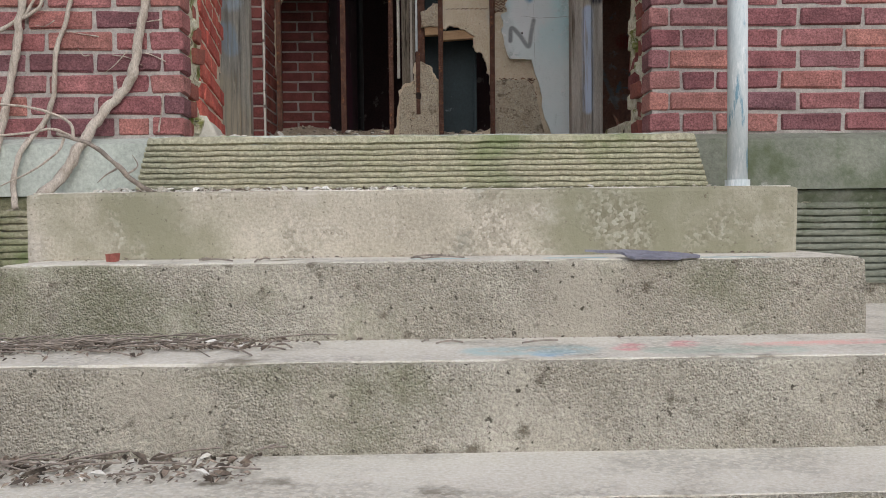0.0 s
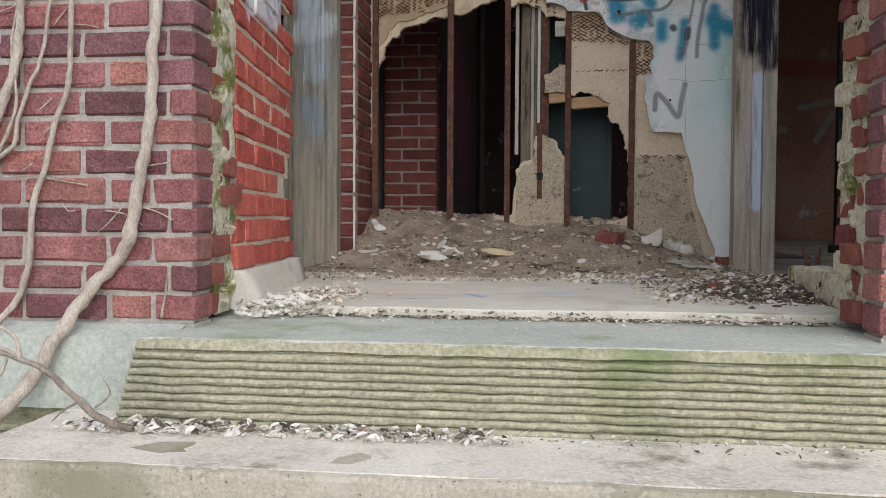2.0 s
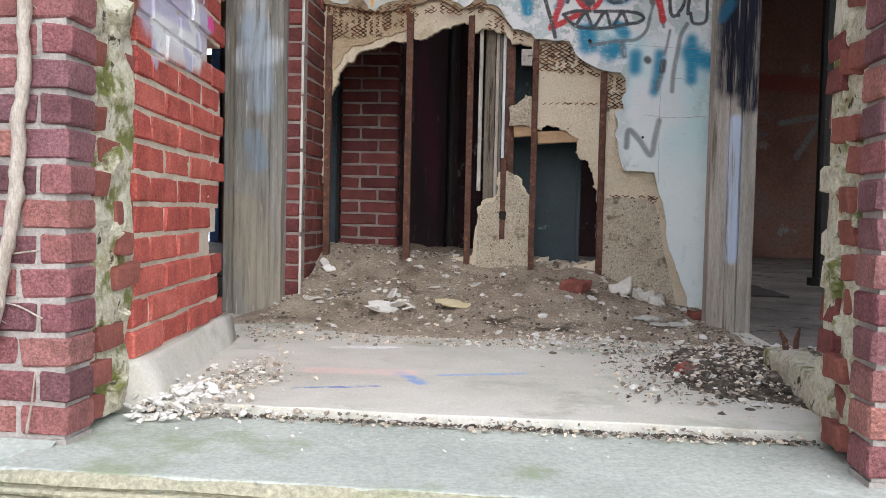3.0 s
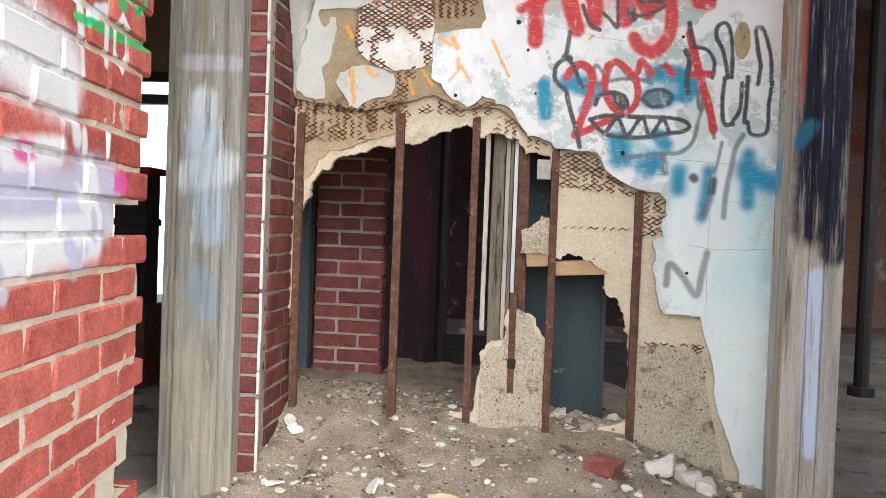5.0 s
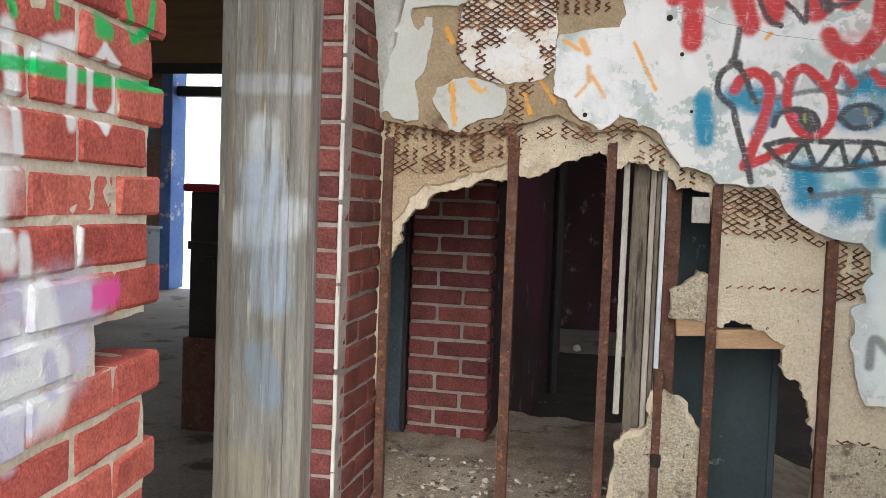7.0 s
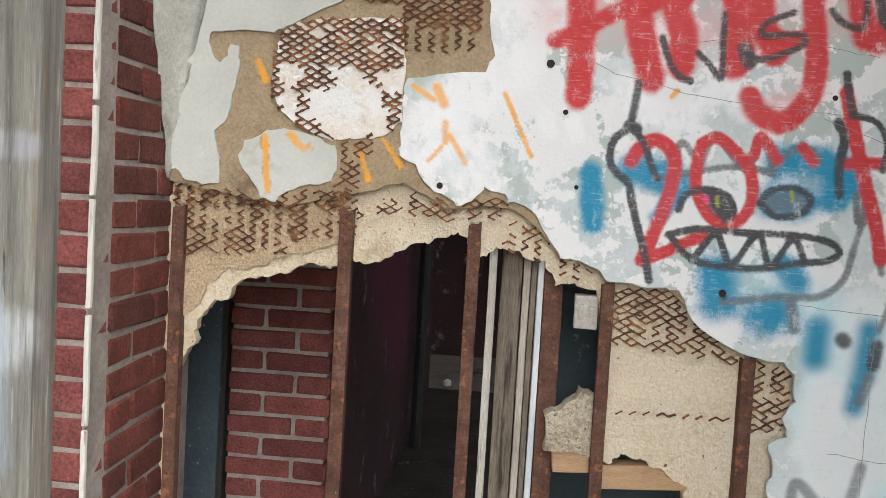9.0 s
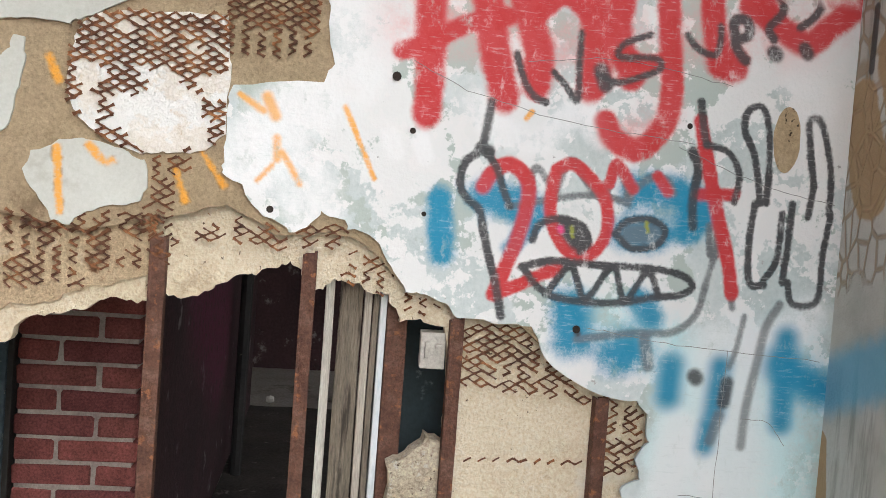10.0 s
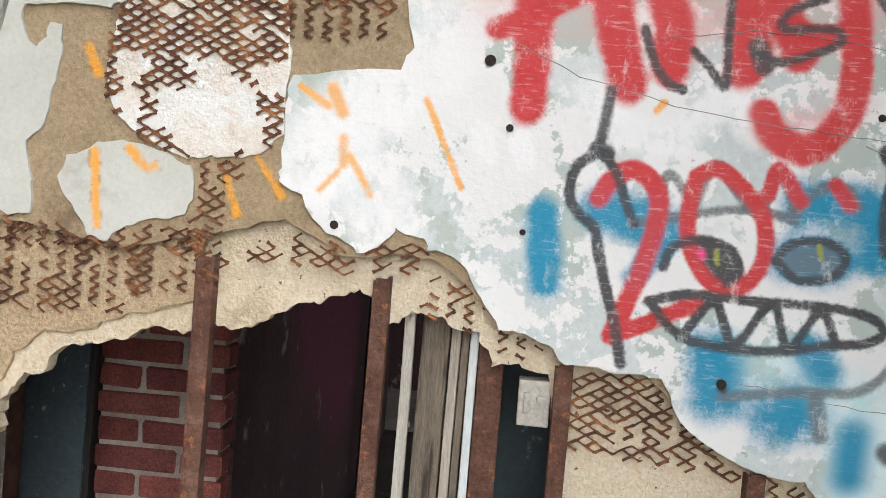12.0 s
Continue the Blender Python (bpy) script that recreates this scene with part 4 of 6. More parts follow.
# timber post and brick corner beside the niche
post = thing("door_post", "weathered grey timber post with pale blue spray paint", "wooden post", kind="structure")
part("post_shaft", prism([(-1.165, 4.90), (-1.165, 4.752), (-1.142, 4.752), (-1.138, 4.735), (-1.005, 4.735), (-1.0, 4.742), (-0.99, 4.742), (-0.985, 4.735), (-0.962, 4.735), (-0.957, 4.745), (-0.938, 4.745), (-0.938, 4.90)], 1.69, 5.2), M_WOOD, post)
part("side_board", box(-1.195, -1.168, 4.765, 4.90, 1.69, 5.2, 0.004), M_WOOD, post, "darker brown side board")
corner = thing("wall_corner", "narrow dark red brick pier with a chipped white edge", "brick pier", kind="structure")
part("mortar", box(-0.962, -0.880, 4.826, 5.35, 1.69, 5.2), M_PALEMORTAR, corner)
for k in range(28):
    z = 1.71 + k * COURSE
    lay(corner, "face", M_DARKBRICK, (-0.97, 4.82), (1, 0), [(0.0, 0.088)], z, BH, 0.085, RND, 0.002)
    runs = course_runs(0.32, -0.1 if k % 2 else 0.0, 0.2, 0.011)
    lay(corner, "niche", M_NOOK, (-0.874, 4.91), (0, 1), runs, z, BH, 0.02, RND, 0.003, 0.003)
cove = prism([(-0.873, 5.03), (-0.866, 5.05), (-0.852, 5.10), (-0.825, 5.15), (-0.80, 5.158), (-0.873, 5.165)], 3.1, 5.2, 90)
for v in cove.verts:
    grow = min(1.25, 0.06 + max(0.0, v.co.z - 3.1) / 0.42)
    v.co.x, v.co.y = -0.874 + (v.co.x + 0.874) * grow, 5.165 + (v.co.y - 5.165) * grow
    v.co.y += (0.018 * noise.noise(Vector((1, 2, v.co.z * 14))) + 0.008 * noise.noise(Vector((4, 2, v.co.z * 60)))) * (1 if v.co.x < -0.84 else 0)
part("plaster_cove", cove, M_GREYPLASTER, corner, "ragged grey plaster cove in the corner", True)
z = 1.74
rb = random.Random(2)
while z < 4.2:
    l = rb.uniform(0.06, 0.3)
    part("edge_bead", box(-0.879, -0.8695, 4.813, 4.823, z, z + l, 0.002, 0.002, 0.03), M_WHITEWOOD, corner, "chipped white corner bead")
    z += l + rb.uniform(0.004, 0.02)

jamb = thing("door_jamb", "scorched timber door jamb with blue and black paint", "door jamb", kind="structure")
part("jamb_board", prism([(0.80, 4.80), (0.80, 4.715), (0.862, 4.705), (0.862, 4.80)], 1.69, 5.2), M_JAMB, jamb)
part("jamb_bead", prism([(0.864, 4.82), (0.864, 4.70), (0.872, 4.69), (0.9, 4.69), (0.908, 4.70), (0.908, 4.82)], 1.69, 5.2), M_JAMB, jamb)
part("jamb_stop", box(0.911, 0.968, 4.705, 4.9, 1.69, 5.2, 0.004), M_JAMB, jamb)
ret = part("wall_return", prism([(0.845, 4.80), (0.96, 4.80), (0.96, 5.30), (0.885, 5.30), (0.882, 5.17)], 1.69, 5.2), M_RETURN)
tagged(ret, "cracked grey-green plaster return of the niche", "plaster wall", kind="structure")

# ---- the broken plaster partition ----
HOLE_LEFT = [(-0.90, 1.9), (-0.868, 2.34), (-0.865, 2.524), (-0.85, 2.615), (-0.824, 2.717), (-0.806, 2.778), (-0.767, 2.834), (-0.718, 2.872), (-0.608, 2.901), (-0.528, 2.924), (-0.473, 2.946), (-0.428, 2.934), (-0.369, 2.962), (-0.311, 2.989), (-0.261, 3.004), (-0.228, 3.02), (-0.206, 3.005), (-0.186, 2.97), (-0.142, 2.991), (-0.088, 2.982), (-0.032, 2.968), (-0.015, 2.902), (-0.004, 2.545), (-0.002, 2.36), (-0.03, 2.355), (-0.052, 2.335), (-0.062, 2.295), (-0.068, 2.225), (-0.1, 2.215), (-0.125, 2.2), (-0.149, 2.165), (-0.168, 1.95), (-0.489, 1.9)]
HOLE_SMALL = [(-0.04, 2.9), (0.034, 2.923), (0.082, 2.91), (0.097, 2.748), (0.1, 2.606), (0.06, 2.624), (0.02, 2.626), (-0.04, 2.64)]
HOLE_RIGHT = [(-0.02, 2.545), (0.05, 2.56), (0.11, 2.53), (0.15, 2.545), (0.2, 2.548), (0.25, 2.528), (0.307, 2.49), (0.293, 2.433), (0.33, 2.399), (0.359, 2.365), (0.378, 2.315), (0.393, 2.248), (0.402, 2.13), (0.411, 1.951), (0.236, 1.9), (0.097, 1.9), (0.098, 2.232), (0.073, 2.261), (0.055, 2.305), (-0.02, 2.32)]
SWATH = [(-0.9, 3.118), (-0.894, 3.118), (-0.858, 3.122), (-0.835, 3.099), (-0.794, 3.089), (-0.759, 3.095), (-0.759, 3.149), (-0.773, 3.209), (-0.751, 3.228), (-0.738, 3.272), (-0.73, 3.316), (-0.723, 3.364), (-0.726, 3.395), (-0.745, 3.397), (-0.749, 3.373), (-0.764, 3.358), (-0.78, 3.367), (-0.793, 3.4), (-0.784, 3.424), (-0.732, 3.429), (-0.649, 3.426), (-0.629, 3.437), (-0.581, 3.463), (-0.45, 3.53), (-0.2, 3.54)]
EDGE_A = [(-0.184, 3.499), (-0.169, 3.399), (-0.187, 3.363), (-0.353, 3.343), (-0.363, 3.295), (-0.36, 3.198), (-0.363, 3.178), (-0.325, 3.16), (-0.283, 3.103), (-0.233, 3.076), (-0.202, 3.087), (-0.176, 3.121), (-0.136, 3.108), (-0.124, 3.089), (-0.072, 3.076), (-0.035, 3.025), (-0.003, 2.977), (0.036, 2.975), (0.075, 2.961), (0.102, 2.933), (0.184, 2.926), (0.251, 2.925)]
EDGE_B = [(0.283, 2.863), (0.382, 2.803), (0.479, 2.788), (0.503, 2.762), (0.512, 2.704), (0.485, 2.668), (0.499, 2.626), (0.46, 2.605), (0.474, 2.551), (0.462, 2.525), (0.48, 2.435), (0.513, 2.349), (0.64, 2.346), (0.67, 2.24), (0.692, 2.173), (0.699, 2.076), (0.727, 1.98), (0.758, 1.904), (0.798, 1.805), (0.821, 1.70)]
ISLAND = [(-0.718, 3.157), (-0.705, 3.192), (-0.657, 3.216), (-0.616, 3.222), (-0.575, 3.215), (-0.534, 3.203), (-0.505, 3.191), (-0.497, 3.139), (-0.508, 3.114), (-0.557, 3.104), (-0.602, 3.088), (-0.631, 3.061), (-0.663, 3.068), (-0.686, 3.105)]
PATCH = [(-0.642, 3.387), (-0.629, 3.425), (-0.595, 3.453), (-0.541, 3.461), (-0.472, 3.465), (-0.37, 3.469), (-0.363, 3.389), (-0.361, 3.334), (-0.361, 3.251), (-0.397, 3.217), (-0.455, 3.208), (-0.494, 3.203), (-0.534, 3.208), (-0.586, 3.23), (-0.626, 3.259), (-0.643, 3.292), (-0.649, 3.339)]
WALL_Y = 5.16
wall = thing("wall_partition", "broken plaster partition on metal lath covered in graffiti", "plaster wall", kind="structure")
L_, R_ = -0.872, 0.882
holes = [jagged(HOLE_LEFT, 0.014, 3, 1), jagged(HOLE_SMALL, 0.006, 2, 2), jagged(HOLE_RIGHT, 0.012, 3, 3)]
part("backing_coat", plate([(-0.95, 1.72), (0.93, 1.72), (0.93, 5.2), (-0.95, 5.2)], holes, WALL_Y + 0.03, 0.03, 0.006, 1), M_TAN, wall, "tan base plaster pitted with lath marks")
FOOT = [(-0.15, 1.75), (-0.143, 2.14), (-0.115, 2.19), (-0.075, 2.2), (-0.052, 2.23), (-0.045, 2.3), (-0.015, 2.345), (0.045, 2.3), (0.06, 2.25), (0.088, 2.2), (0.09, 1.75)]
SKIRT = [(0.425, 1.75), (0.42, 2.0), (0.41, 2.225), (0.5, 2.235), (0.62, 2.225), (0.655, 2.2), (0.68, 2.08), (0.7, 1.98), (0.76, 1.75)]
part("worn_coat", plate(jagged(FOOT, 0.006, 2, 11), [], WALL_Y + 0.02, 0.012, 0.004, 12, 0.015), M_GREYTAN, wall, "speckled grey worn foot of base plaster")
part("worn_coat", plate(jagged(SKIRT, 0.006, 2, 13), [], WALL_Y + 0.02, 0.012, 0.004, 14, 0.02), M_GREYTAN, wall, "speckled grey worn skirt of base plaster")
CRUMB = [(-0.012, 2.55), (-0.015, 2.63), (0.03, 2.655), (0.06, 2.69), (0.098, 2.675), (0.1, 2.55)]
part("worn_coat", plate(jagged(CRUMB, 0.008, 2, 15), [], WALL_Y + 0.026, 0.05, 0.012, 16, 0.012), M_GREYTAN, wall, "crumbled grey plaster under the outlet box")
BROWN = [(-0.868, 2.74), (-0.82, 2.80), (-0.78, 2.87), (-0.72, 2.908), (-0.61, 2.938), (-0.49, 2.978), (-0.487, 3.1), (-0.87, 3.14)]
part("brown_coat", plate(jagged(BROWN, 0.012, 3, 17), [], WALL_Y + 0.021, 0.01, 0.003, 18, 0.02), M_BROWNCOAT, wall, "rust-stained brown coat between the studs")
low = [(-0.95, 3.12), (-0.85, 3.09), (-0.767, 3.08), (-0.687, 3.065), (-0.607, 3.055), (-0.528, 3.075), (-0.479, 3.09), (-0.409, 3.10), (-0.351, 3.12), (-0.26, 3.07), (-0.173, 3.08), (-0.1, 3.07), (0.0, 2.98), (0.2, 2.94), (0.3, 2.87)]
part("scratch_coat", plate(jagged(low + [(0.3, 5.2), (-0.95, 5.2)], 0.006, 2, 4), [], WALL_Y + 0.006, 0.018, 0.002, 2, 0.008, 3.6), M_SCRATCH, wall, "brown scratch coat under the lost finish")
edge = [(R_, 5.2), (-0.2, 5.2), (-0.2, 3.54)] + EDGE_A + EDGE_B + [(R_, 1.70)]
part("finish_coat", plate(jagged(edge[::-1], 0.006, 2, 5), [], WALL_Y - 0.002, 0.0075, 0.0012, 3, 0.0042, 3.6), M_FINISH, wall, "white and pale blue painted finish plaster")
part("finish_remnant", plate(jagged([(-0.2, 5.2), (-0.95, 5.2)] + SWATH, 0.004, 2, 6), [], WALL_Y - 0.001, 0.0065, 0.001, 4, 0.008, 3.6), M_FINISH2, wall, "grey remnant of finish plaster")
part("finish_island", plate(jagged(ISLAND, 0.005, 2, 7), [], WALL_Y - 0.001, 0.0065, 0.001, 5, 0.007, 3.6), M_FINISH2, wall, "island of pale finish plaster")
part("finish_patch", plate(jagged(PATCH, 0.005, 2, 8), [], WALL_Y, 0.0055, 0.001, 6), M_CREAM, wall, "round white patch over bare lath")


def lath(name, regions, y, keep, label="", thick=0.0019, lost=0.2):
    """Diamond mesh of expanded metal in the given outlines, broken where keep() is false."""
    vs, fs = [], []
    px, pz, t = 0.0285, 0.0084, thick
    rl = random.Random(name + str(y))
    for poly in regions:
        x0, x1 = min(p[0] for p in poly), max(p[0] for p in poly)
        z0, z1 = min(p[1] for p in poly), max(p[1] for p in poly)
        for i in range(int((x1 - x0) / (px / 2)) + 1):
            for k in range(int((z1 - z0) / pz) + 1):
                ax, az = x0 + i * px / 2, z0 + k * pz
                for sgn in (1, -1):
                    if (i + k) % 2:
                        continue
                    a, b = Vector((ax, az)), Vector((ax + sgn * px / 2, az + pz))
                    m = (a + b) / 2
                    if rl.random() < lost or not keep(m) or not inside(m, poly):
                        continue
                    n = Vector((-(b - a).y, (b - a).x)).normalized() * t
                    o = len(vs)
                    a, b = a + Vector(noise.noise_vector(Vector((a.x * 40, a.y * 40, 1))).xy) * 0.003, b + Vector(noise.noise_vector(Vector((b.x * 40, b.y * 40, 1))).xy) * 0.003
                    n *= rl.uniform(0.6, 1.25)
                    m = (a + b) / 2
                    vs += [(a.x - n.x * 1.5, y, a.y - n.y * 1.5), (a.x + n.x * 1.5, y - 0.001, a.y + n.y * 1.5), (m.x - n.x * 0.8, y - 0.001, m.y - n.y * 0.8), (m.x + n.x * 0.8, y - 0.003, m.y + n.y * 0.8), (b.x - n.x * 1.5, y, b.y - n.y * 1.5), (b.x + n.x * 1.5, y - 0.001, b.y + n.y * 1.5), (m.x + n.x * 0.8, y + 0.003, m.y + n.y * 0.8)]
                    fs += [(o, o + 2, o + 3, o + 1), (o + 2, o + 4, o + 5, o + 3), (o + 1, o + 3, o + 6), (o + 3, o + 5, o + 6)]
    me = bpy.data.meshes.new(name)
    me.from_pydata(vs, [], fs)
    return tagged(piece(name, me, M_LATH, wall, label), kind="stuff")


def patchy(scale, level, seed):
    def keep(m):
        n = noise.noise(Vector((m.x * scale, m.y * scale * 0.7, seed))) + 0.5 * noise.noise(Vector((m.x * 60, m.y * 60, seed)))
        return n > level and math.sin(m.x * 220) + 1.2 * noise.noise(Vector((m.x * 30, m.y * 14, seed + 3))) > -0.6
    return keep


BARE = jagged([(-0.465, 3.357), (-0.503, 3.337), (-0.54, 3.302), (-0.577, 3.248), (-0.494, 3.2), (-0.401, 3.215), (-0.403, 3.305), (-0.424, 3.331)], 0.012, 3, 31)
lath("metal_lath", [PATCH], WALL_Y - 0.002, lambda m: not inside(m, BARE) and noise.noise(Vector((m.x * 22, m.y * 22, 9))) > (-0.5 if m.y > 3.36 else -0.12), "rusty diamond lath showing through plaster", 0.0024, 0.05)
lath("metal_lath", [[(-0.373, 3.40), (-0.206, 3.405), (-0.2, 3.437), (-0.194, 3.474), (-0.2, 3.55), (-0.5, 3.55), (-0.45, 3.50), (-0.373, 3.505)]], WALL_Y + 0.003, lambda m: m.y > 3.455 + 0.02 * noise.noise(Vector((m.x * 30, 2, 1))) or math.sin(m.x * 220) > -0.1, '', 0.0021, 0.05)
lath("metal_lath", [[(-0.86, 2.93), (-0.6, 2.95), (-0.49, 3.0), (-0.49, 3.1), (-0.86, 3.11)]], WALL_Y + 0.0155, patchy(16, -0.42, 3))
lath("metal_lath", [[(-0.505, 3.02), (-0.445, 3.0), (-0.42, 3.2), (-0.49, 3.2)]], WALL_Y + 0.0035, patchy(24, -0.15, 5))
lath("metal_lath", [[(-0.86, 3.05), (-0.45, 3.05), (-0.45, 3.09), (-0.76, 3.085), (-0.86, 3.11)], [(-0.42, 3.05), (-0.15, 3.04), (-0.12, 3.1), (-0.26, 3.08), (-0.3, 3.12)]], WALL_Y + 0.0035, patchy(20, -0.2, 6))
lath("metal_lath", [[(0.12, 2.80), (0.40, 2.77), (0.3, 2.85), (0.24, 2.92), (0.12, 2.925)], [(0.42, 2.62), (0.5, 2.64), (0.5, 2.76), (0.42, 2.79)], [(-0.13, 2.99), (0.03, 2.93), (0.07, 2.95), (-0.05, 3.03), (-0.12, 3.06)]], WALL_Y + 0.0235, patchy(18, -0.48, 7))
lath("metal_lath", [[(0.53, 2.24), (0.55, 2.24), (0.55, 2.345), (0.53, 2.345)], [(0.64, 1.9), (0.69, 1.9), (0.68, 2.2), (0.63, 2.24)], [(0.45, 2.225), (0.66, 2.225), (0.66, 2.24), (0.45, 2.24)], [(0.14, 2.645), (0.38, 2.645), (0.38, 2.655), (0.14, 2.655)]], WALL_Y + 0.0235, patchy(22, -0.25, 8))

# nail holes and rust spots in the finish
for x, z, s in ((-0.051, 3.387, 0.009), (-0.013, 3.287, 0.006), (0.537, 3.344, 0.006), (-0.271, 3.117, 0.007), (0.34, 2.925, 0.008), (0.02, 3.13, 0.005), (0.585, 2.50, 0.006)):
    dot = bmesh.new()
    bmesh.ops.create_circle(dot, cap_ends=True, segments=9, radius=s, matrix=pose(x, WALL_Y - 0.0045, z, 90))
    part("nail_hole", dot, M_HOLE, wall)
def crack(points):
    line = [p + Vector((noise.noise(p * 40) * 0.004, 0, noise.noise(p * 40 + Vector((5, 0, 0))) * 0.004)) for p in curve([(x, WALL_Y - 0.0026, z) for x, z in points], 10)]
    part("crack", tube(line, 0.0006, 4), M_CRACK, wall)


crack([(-0.02, 3.42), (0.1, 3.37), (0.3, 3.33), (0.55, 3.31)])
crack([(0.2, 3.44), (0.4, 3.46), (0.62, 3.43)])
crack([(0.52, 3.30), (0.7, 3.24), (0.86, 3.21)])
crack([(0.36, 2.93), (0.55, 2.905), (0.86, 2.89)])
crack([(0.58, 2.6), (0.7, 2.59), (0.85, 2.595)])
crack([(0.66, 2.9), (0.655, 2.6), (0.66, 2.3)])
crack([(0.7, 2.76), (0.76, 2.755), (0.8, 2.71)])
oval = bmesh.new()
bmesh.ops.create_circle(oval, cap_ends=True, segments=24, radius=0.029, matrix=pose(0.743, WALL_Y - 0.0045, 3.334, 90) @ Matrix.Diagonal((1, 2.3, 1, 1)))
for v in oval.verts:
    v.co.x += 0.003 * noise.noise(v.co * 40)
part("bare_patch", oval, M_PITTED, wall, "oval of bare tan plaster pitted with dark dots")

# ---- graffiti ----
ART = {}


def stroke(colour, width, points):
    ART.setdefault(colour, []).append((width, points))


stroke('red', 0.054, [(0.003, 3.569), (0.007, 3.473), (0.011, 3.388), (0.011, 3.323)])
stroke('red', 0.034, [(-0.044, 3.436), (0.011, 3.459), (0.079, 3.5), (0.155, 3.521)])
stroke('red', 0.056, [(0.109, 3.57), (0.127, 3.485), (0.143, 3.422), (0.16, 3.367)])
stroke('red', 0.056, [(0.178, 3.577), (0.208, 3.494), (0.22, 3.451), (0.219, 3.397)])
stroke('red', 0.037, [(0.215, 3.536), (0.262, 3.571), (0.316, 3.546)])
stroke('red', 0.056, [(0.317, 3.57), (0.332, 3.506), (0.337, 3.441), (0.329, 3.402)])
stroke('red', 0.043, [(0.47, 3.619), (0.48, 3.521), (0.494, 3.423), (0.485, 3.344), (0.438, 3.289), (0.384, 3.306), (0.365, 3.339)])
stroke('red', 0.049, [(0.38, 3.588), (0.377, 3.511), (0.41, 3.428)])
stroke('red', 0.032, [(0.381, 3.467), (0.432, 3.459), (0.461, 3.464)])
stroke('red', 0.047, [(0.561, 3.607), (0.573, 3.531), (0.593, 3.477)])
stroke('red', 0.067, [(0.595, 3.475), (0.613, 3.47)])
stroke('red', 0.047, [(0.643, 3.594), (0.707, 3.558), (0.77, 3.528), (0.815, 3.566), (0.86, 3.603)])
stroke('red', 0.043, [(0.658, 3.623), (0.696, 3.565)])
stroke('red', 0.032, [(0.808, 3.633), (0.848, 3.604)])
stroke('red', 0.028, [(0.168, 2.985), (0.184, 3.031), (0.204, 3.087), (0.22, 3.155), (0.219, 3.208), (0.183, 3.239), (0.148, 3.221), (0.131, 3.192)])
stroke('red', 0.024, [(0.17, 2.985), (0.203, 2.999), (0.252, 3.024), (0.29, 3.043)])
stroke('red', 0.024, [(0.274, 3.237), (0.267, 3.181), (0.275, 3.126), (0.304, 3.083), (0.346, 3.07), (0.378, 3.1), (0.386, 3.145), (0.375, 3.189), (0.343, 3.226), (0.304, 3.25), (0.274, 3.237)])
stroke('red', 0.022, [(0.382, 3.218), (0.395, 3.256), (0.432, 3.211)])
stroke('red', 0.022, [(0.481, 3.24), (0.504, 3.211)])
stroke('red', 0.028, [(0.559, 3.356), (0.586, 3.262), (0.612, 3.174), (0.638, 3.096), (0.657, 3.017)])
stroke('red', 0.024, [(0.568, 3.21), (0.644, 3.216)])
stroke('black', 0.017, [(0.136, 3.356), (0.129, 3.301), (0.125, 3.266)])
stroke('black', 0.018, [(0.126, 3.263), (0.094, 3.237), (0.086, 3.194), (0.101, 3.166), (0.127, 3.146), (0.139, 3.105), (0.155, 3.051), (0.17, 3.007), (0.186, 2.942)])
stroke('black', 0.016, [(0.129, 3.262), (0.156, 3.229), (0.171, 3.19), (0.187, 3.158)])
stroke('black', 0.024, [(0.12, 3.266), (0.138, 3.261)])
stroke('grey', 0.014, [(0.185, 3.157), (0.251, 3.173), (0.329, 3.19), (0.387, 3.19), (0.425, 3.18)])
stroke('grey', 0.016, [(0.221, 3.197), (0.234, 3.237), (0.267, 3.201)])
stroke('grey', 0.016, [(0.277, 3.195), (0.301, 3.257), (0.339, 3.214), (0.366, 3.189)])
stroke('grey', 0.016, [(0.375, 3.195), (0.398, 3.251), (0.428, 3.193)])
stroke('grey', 0.017, [(0.421, 3.197), (0.464, 3.234), (0.5, 3.233), (0.516, 3.209)])
stroke('black', 0.018, [(0.557, 3.395), (0.568, 3.34), (0.577, 3.311)])
stroke('black', 0.02, [(0.548, 3.295), (0.563, 3.261), (0.557, 3.203), (0.562, 3.145)])
stroke('black', 0.015, [(0.577, 3.311), (0.624, 3.299), (0.65, 3.256), (0.645, 3.201)])
stroke('grey', 0.016, [(0.616, 3.163), (0.613, 3.094), (0.601, 3.036), (0.586, 2.971), (0.539, 2.931), (0.457, 2.924), (0.342, 2.905)])
stroke('grey', 0.014, [(0.596, 3.15), (0.602, 3.093)])
stroke('black', 0.016, [(0.237, 3.096), (0.249, 3.127), (0.288, 3.141), (0.334, 3.13), (0.351, 3.1), (0.334, 3.079)])
stroke('black', 0.037, [(0.305, 3.124), (0.328, 3.099)])
stroke('black', 0.015, [(0.403, 3.119), (0.423, 3.145), (0.472, 3.153), (0.505, 3.134), (0.49, 3.103), (0.44, 3.093), (0.403, 3.119)])
stroke('grey', 0.043, [(0.434, 3.121), (0.48, 3.125)])
stroke('blue', 0.067, [(0.428, 3.122), (0.486, 3.126)])
stroke('black', 0.016, [(0.219, 3.042), (0.283, 3.057), (0.376, 3.055), (0.469, 3.056), (0.54, 3.049), (0.573, 3.028), (0.549, 3.007), (0.488, 2.997), (0.429, 2.984), (0.359, 2.98), (0.289, 2.987), (0.253, 3.006), (0.223, 3.04)])
stroke('black', 0.015, [(0.272, 2.99), (0.319, 3.049), (0.353, 2.986), (0.405, 3.055), (0.434, 2.987), (0.476, 3.048), (0.504, 3.002)])
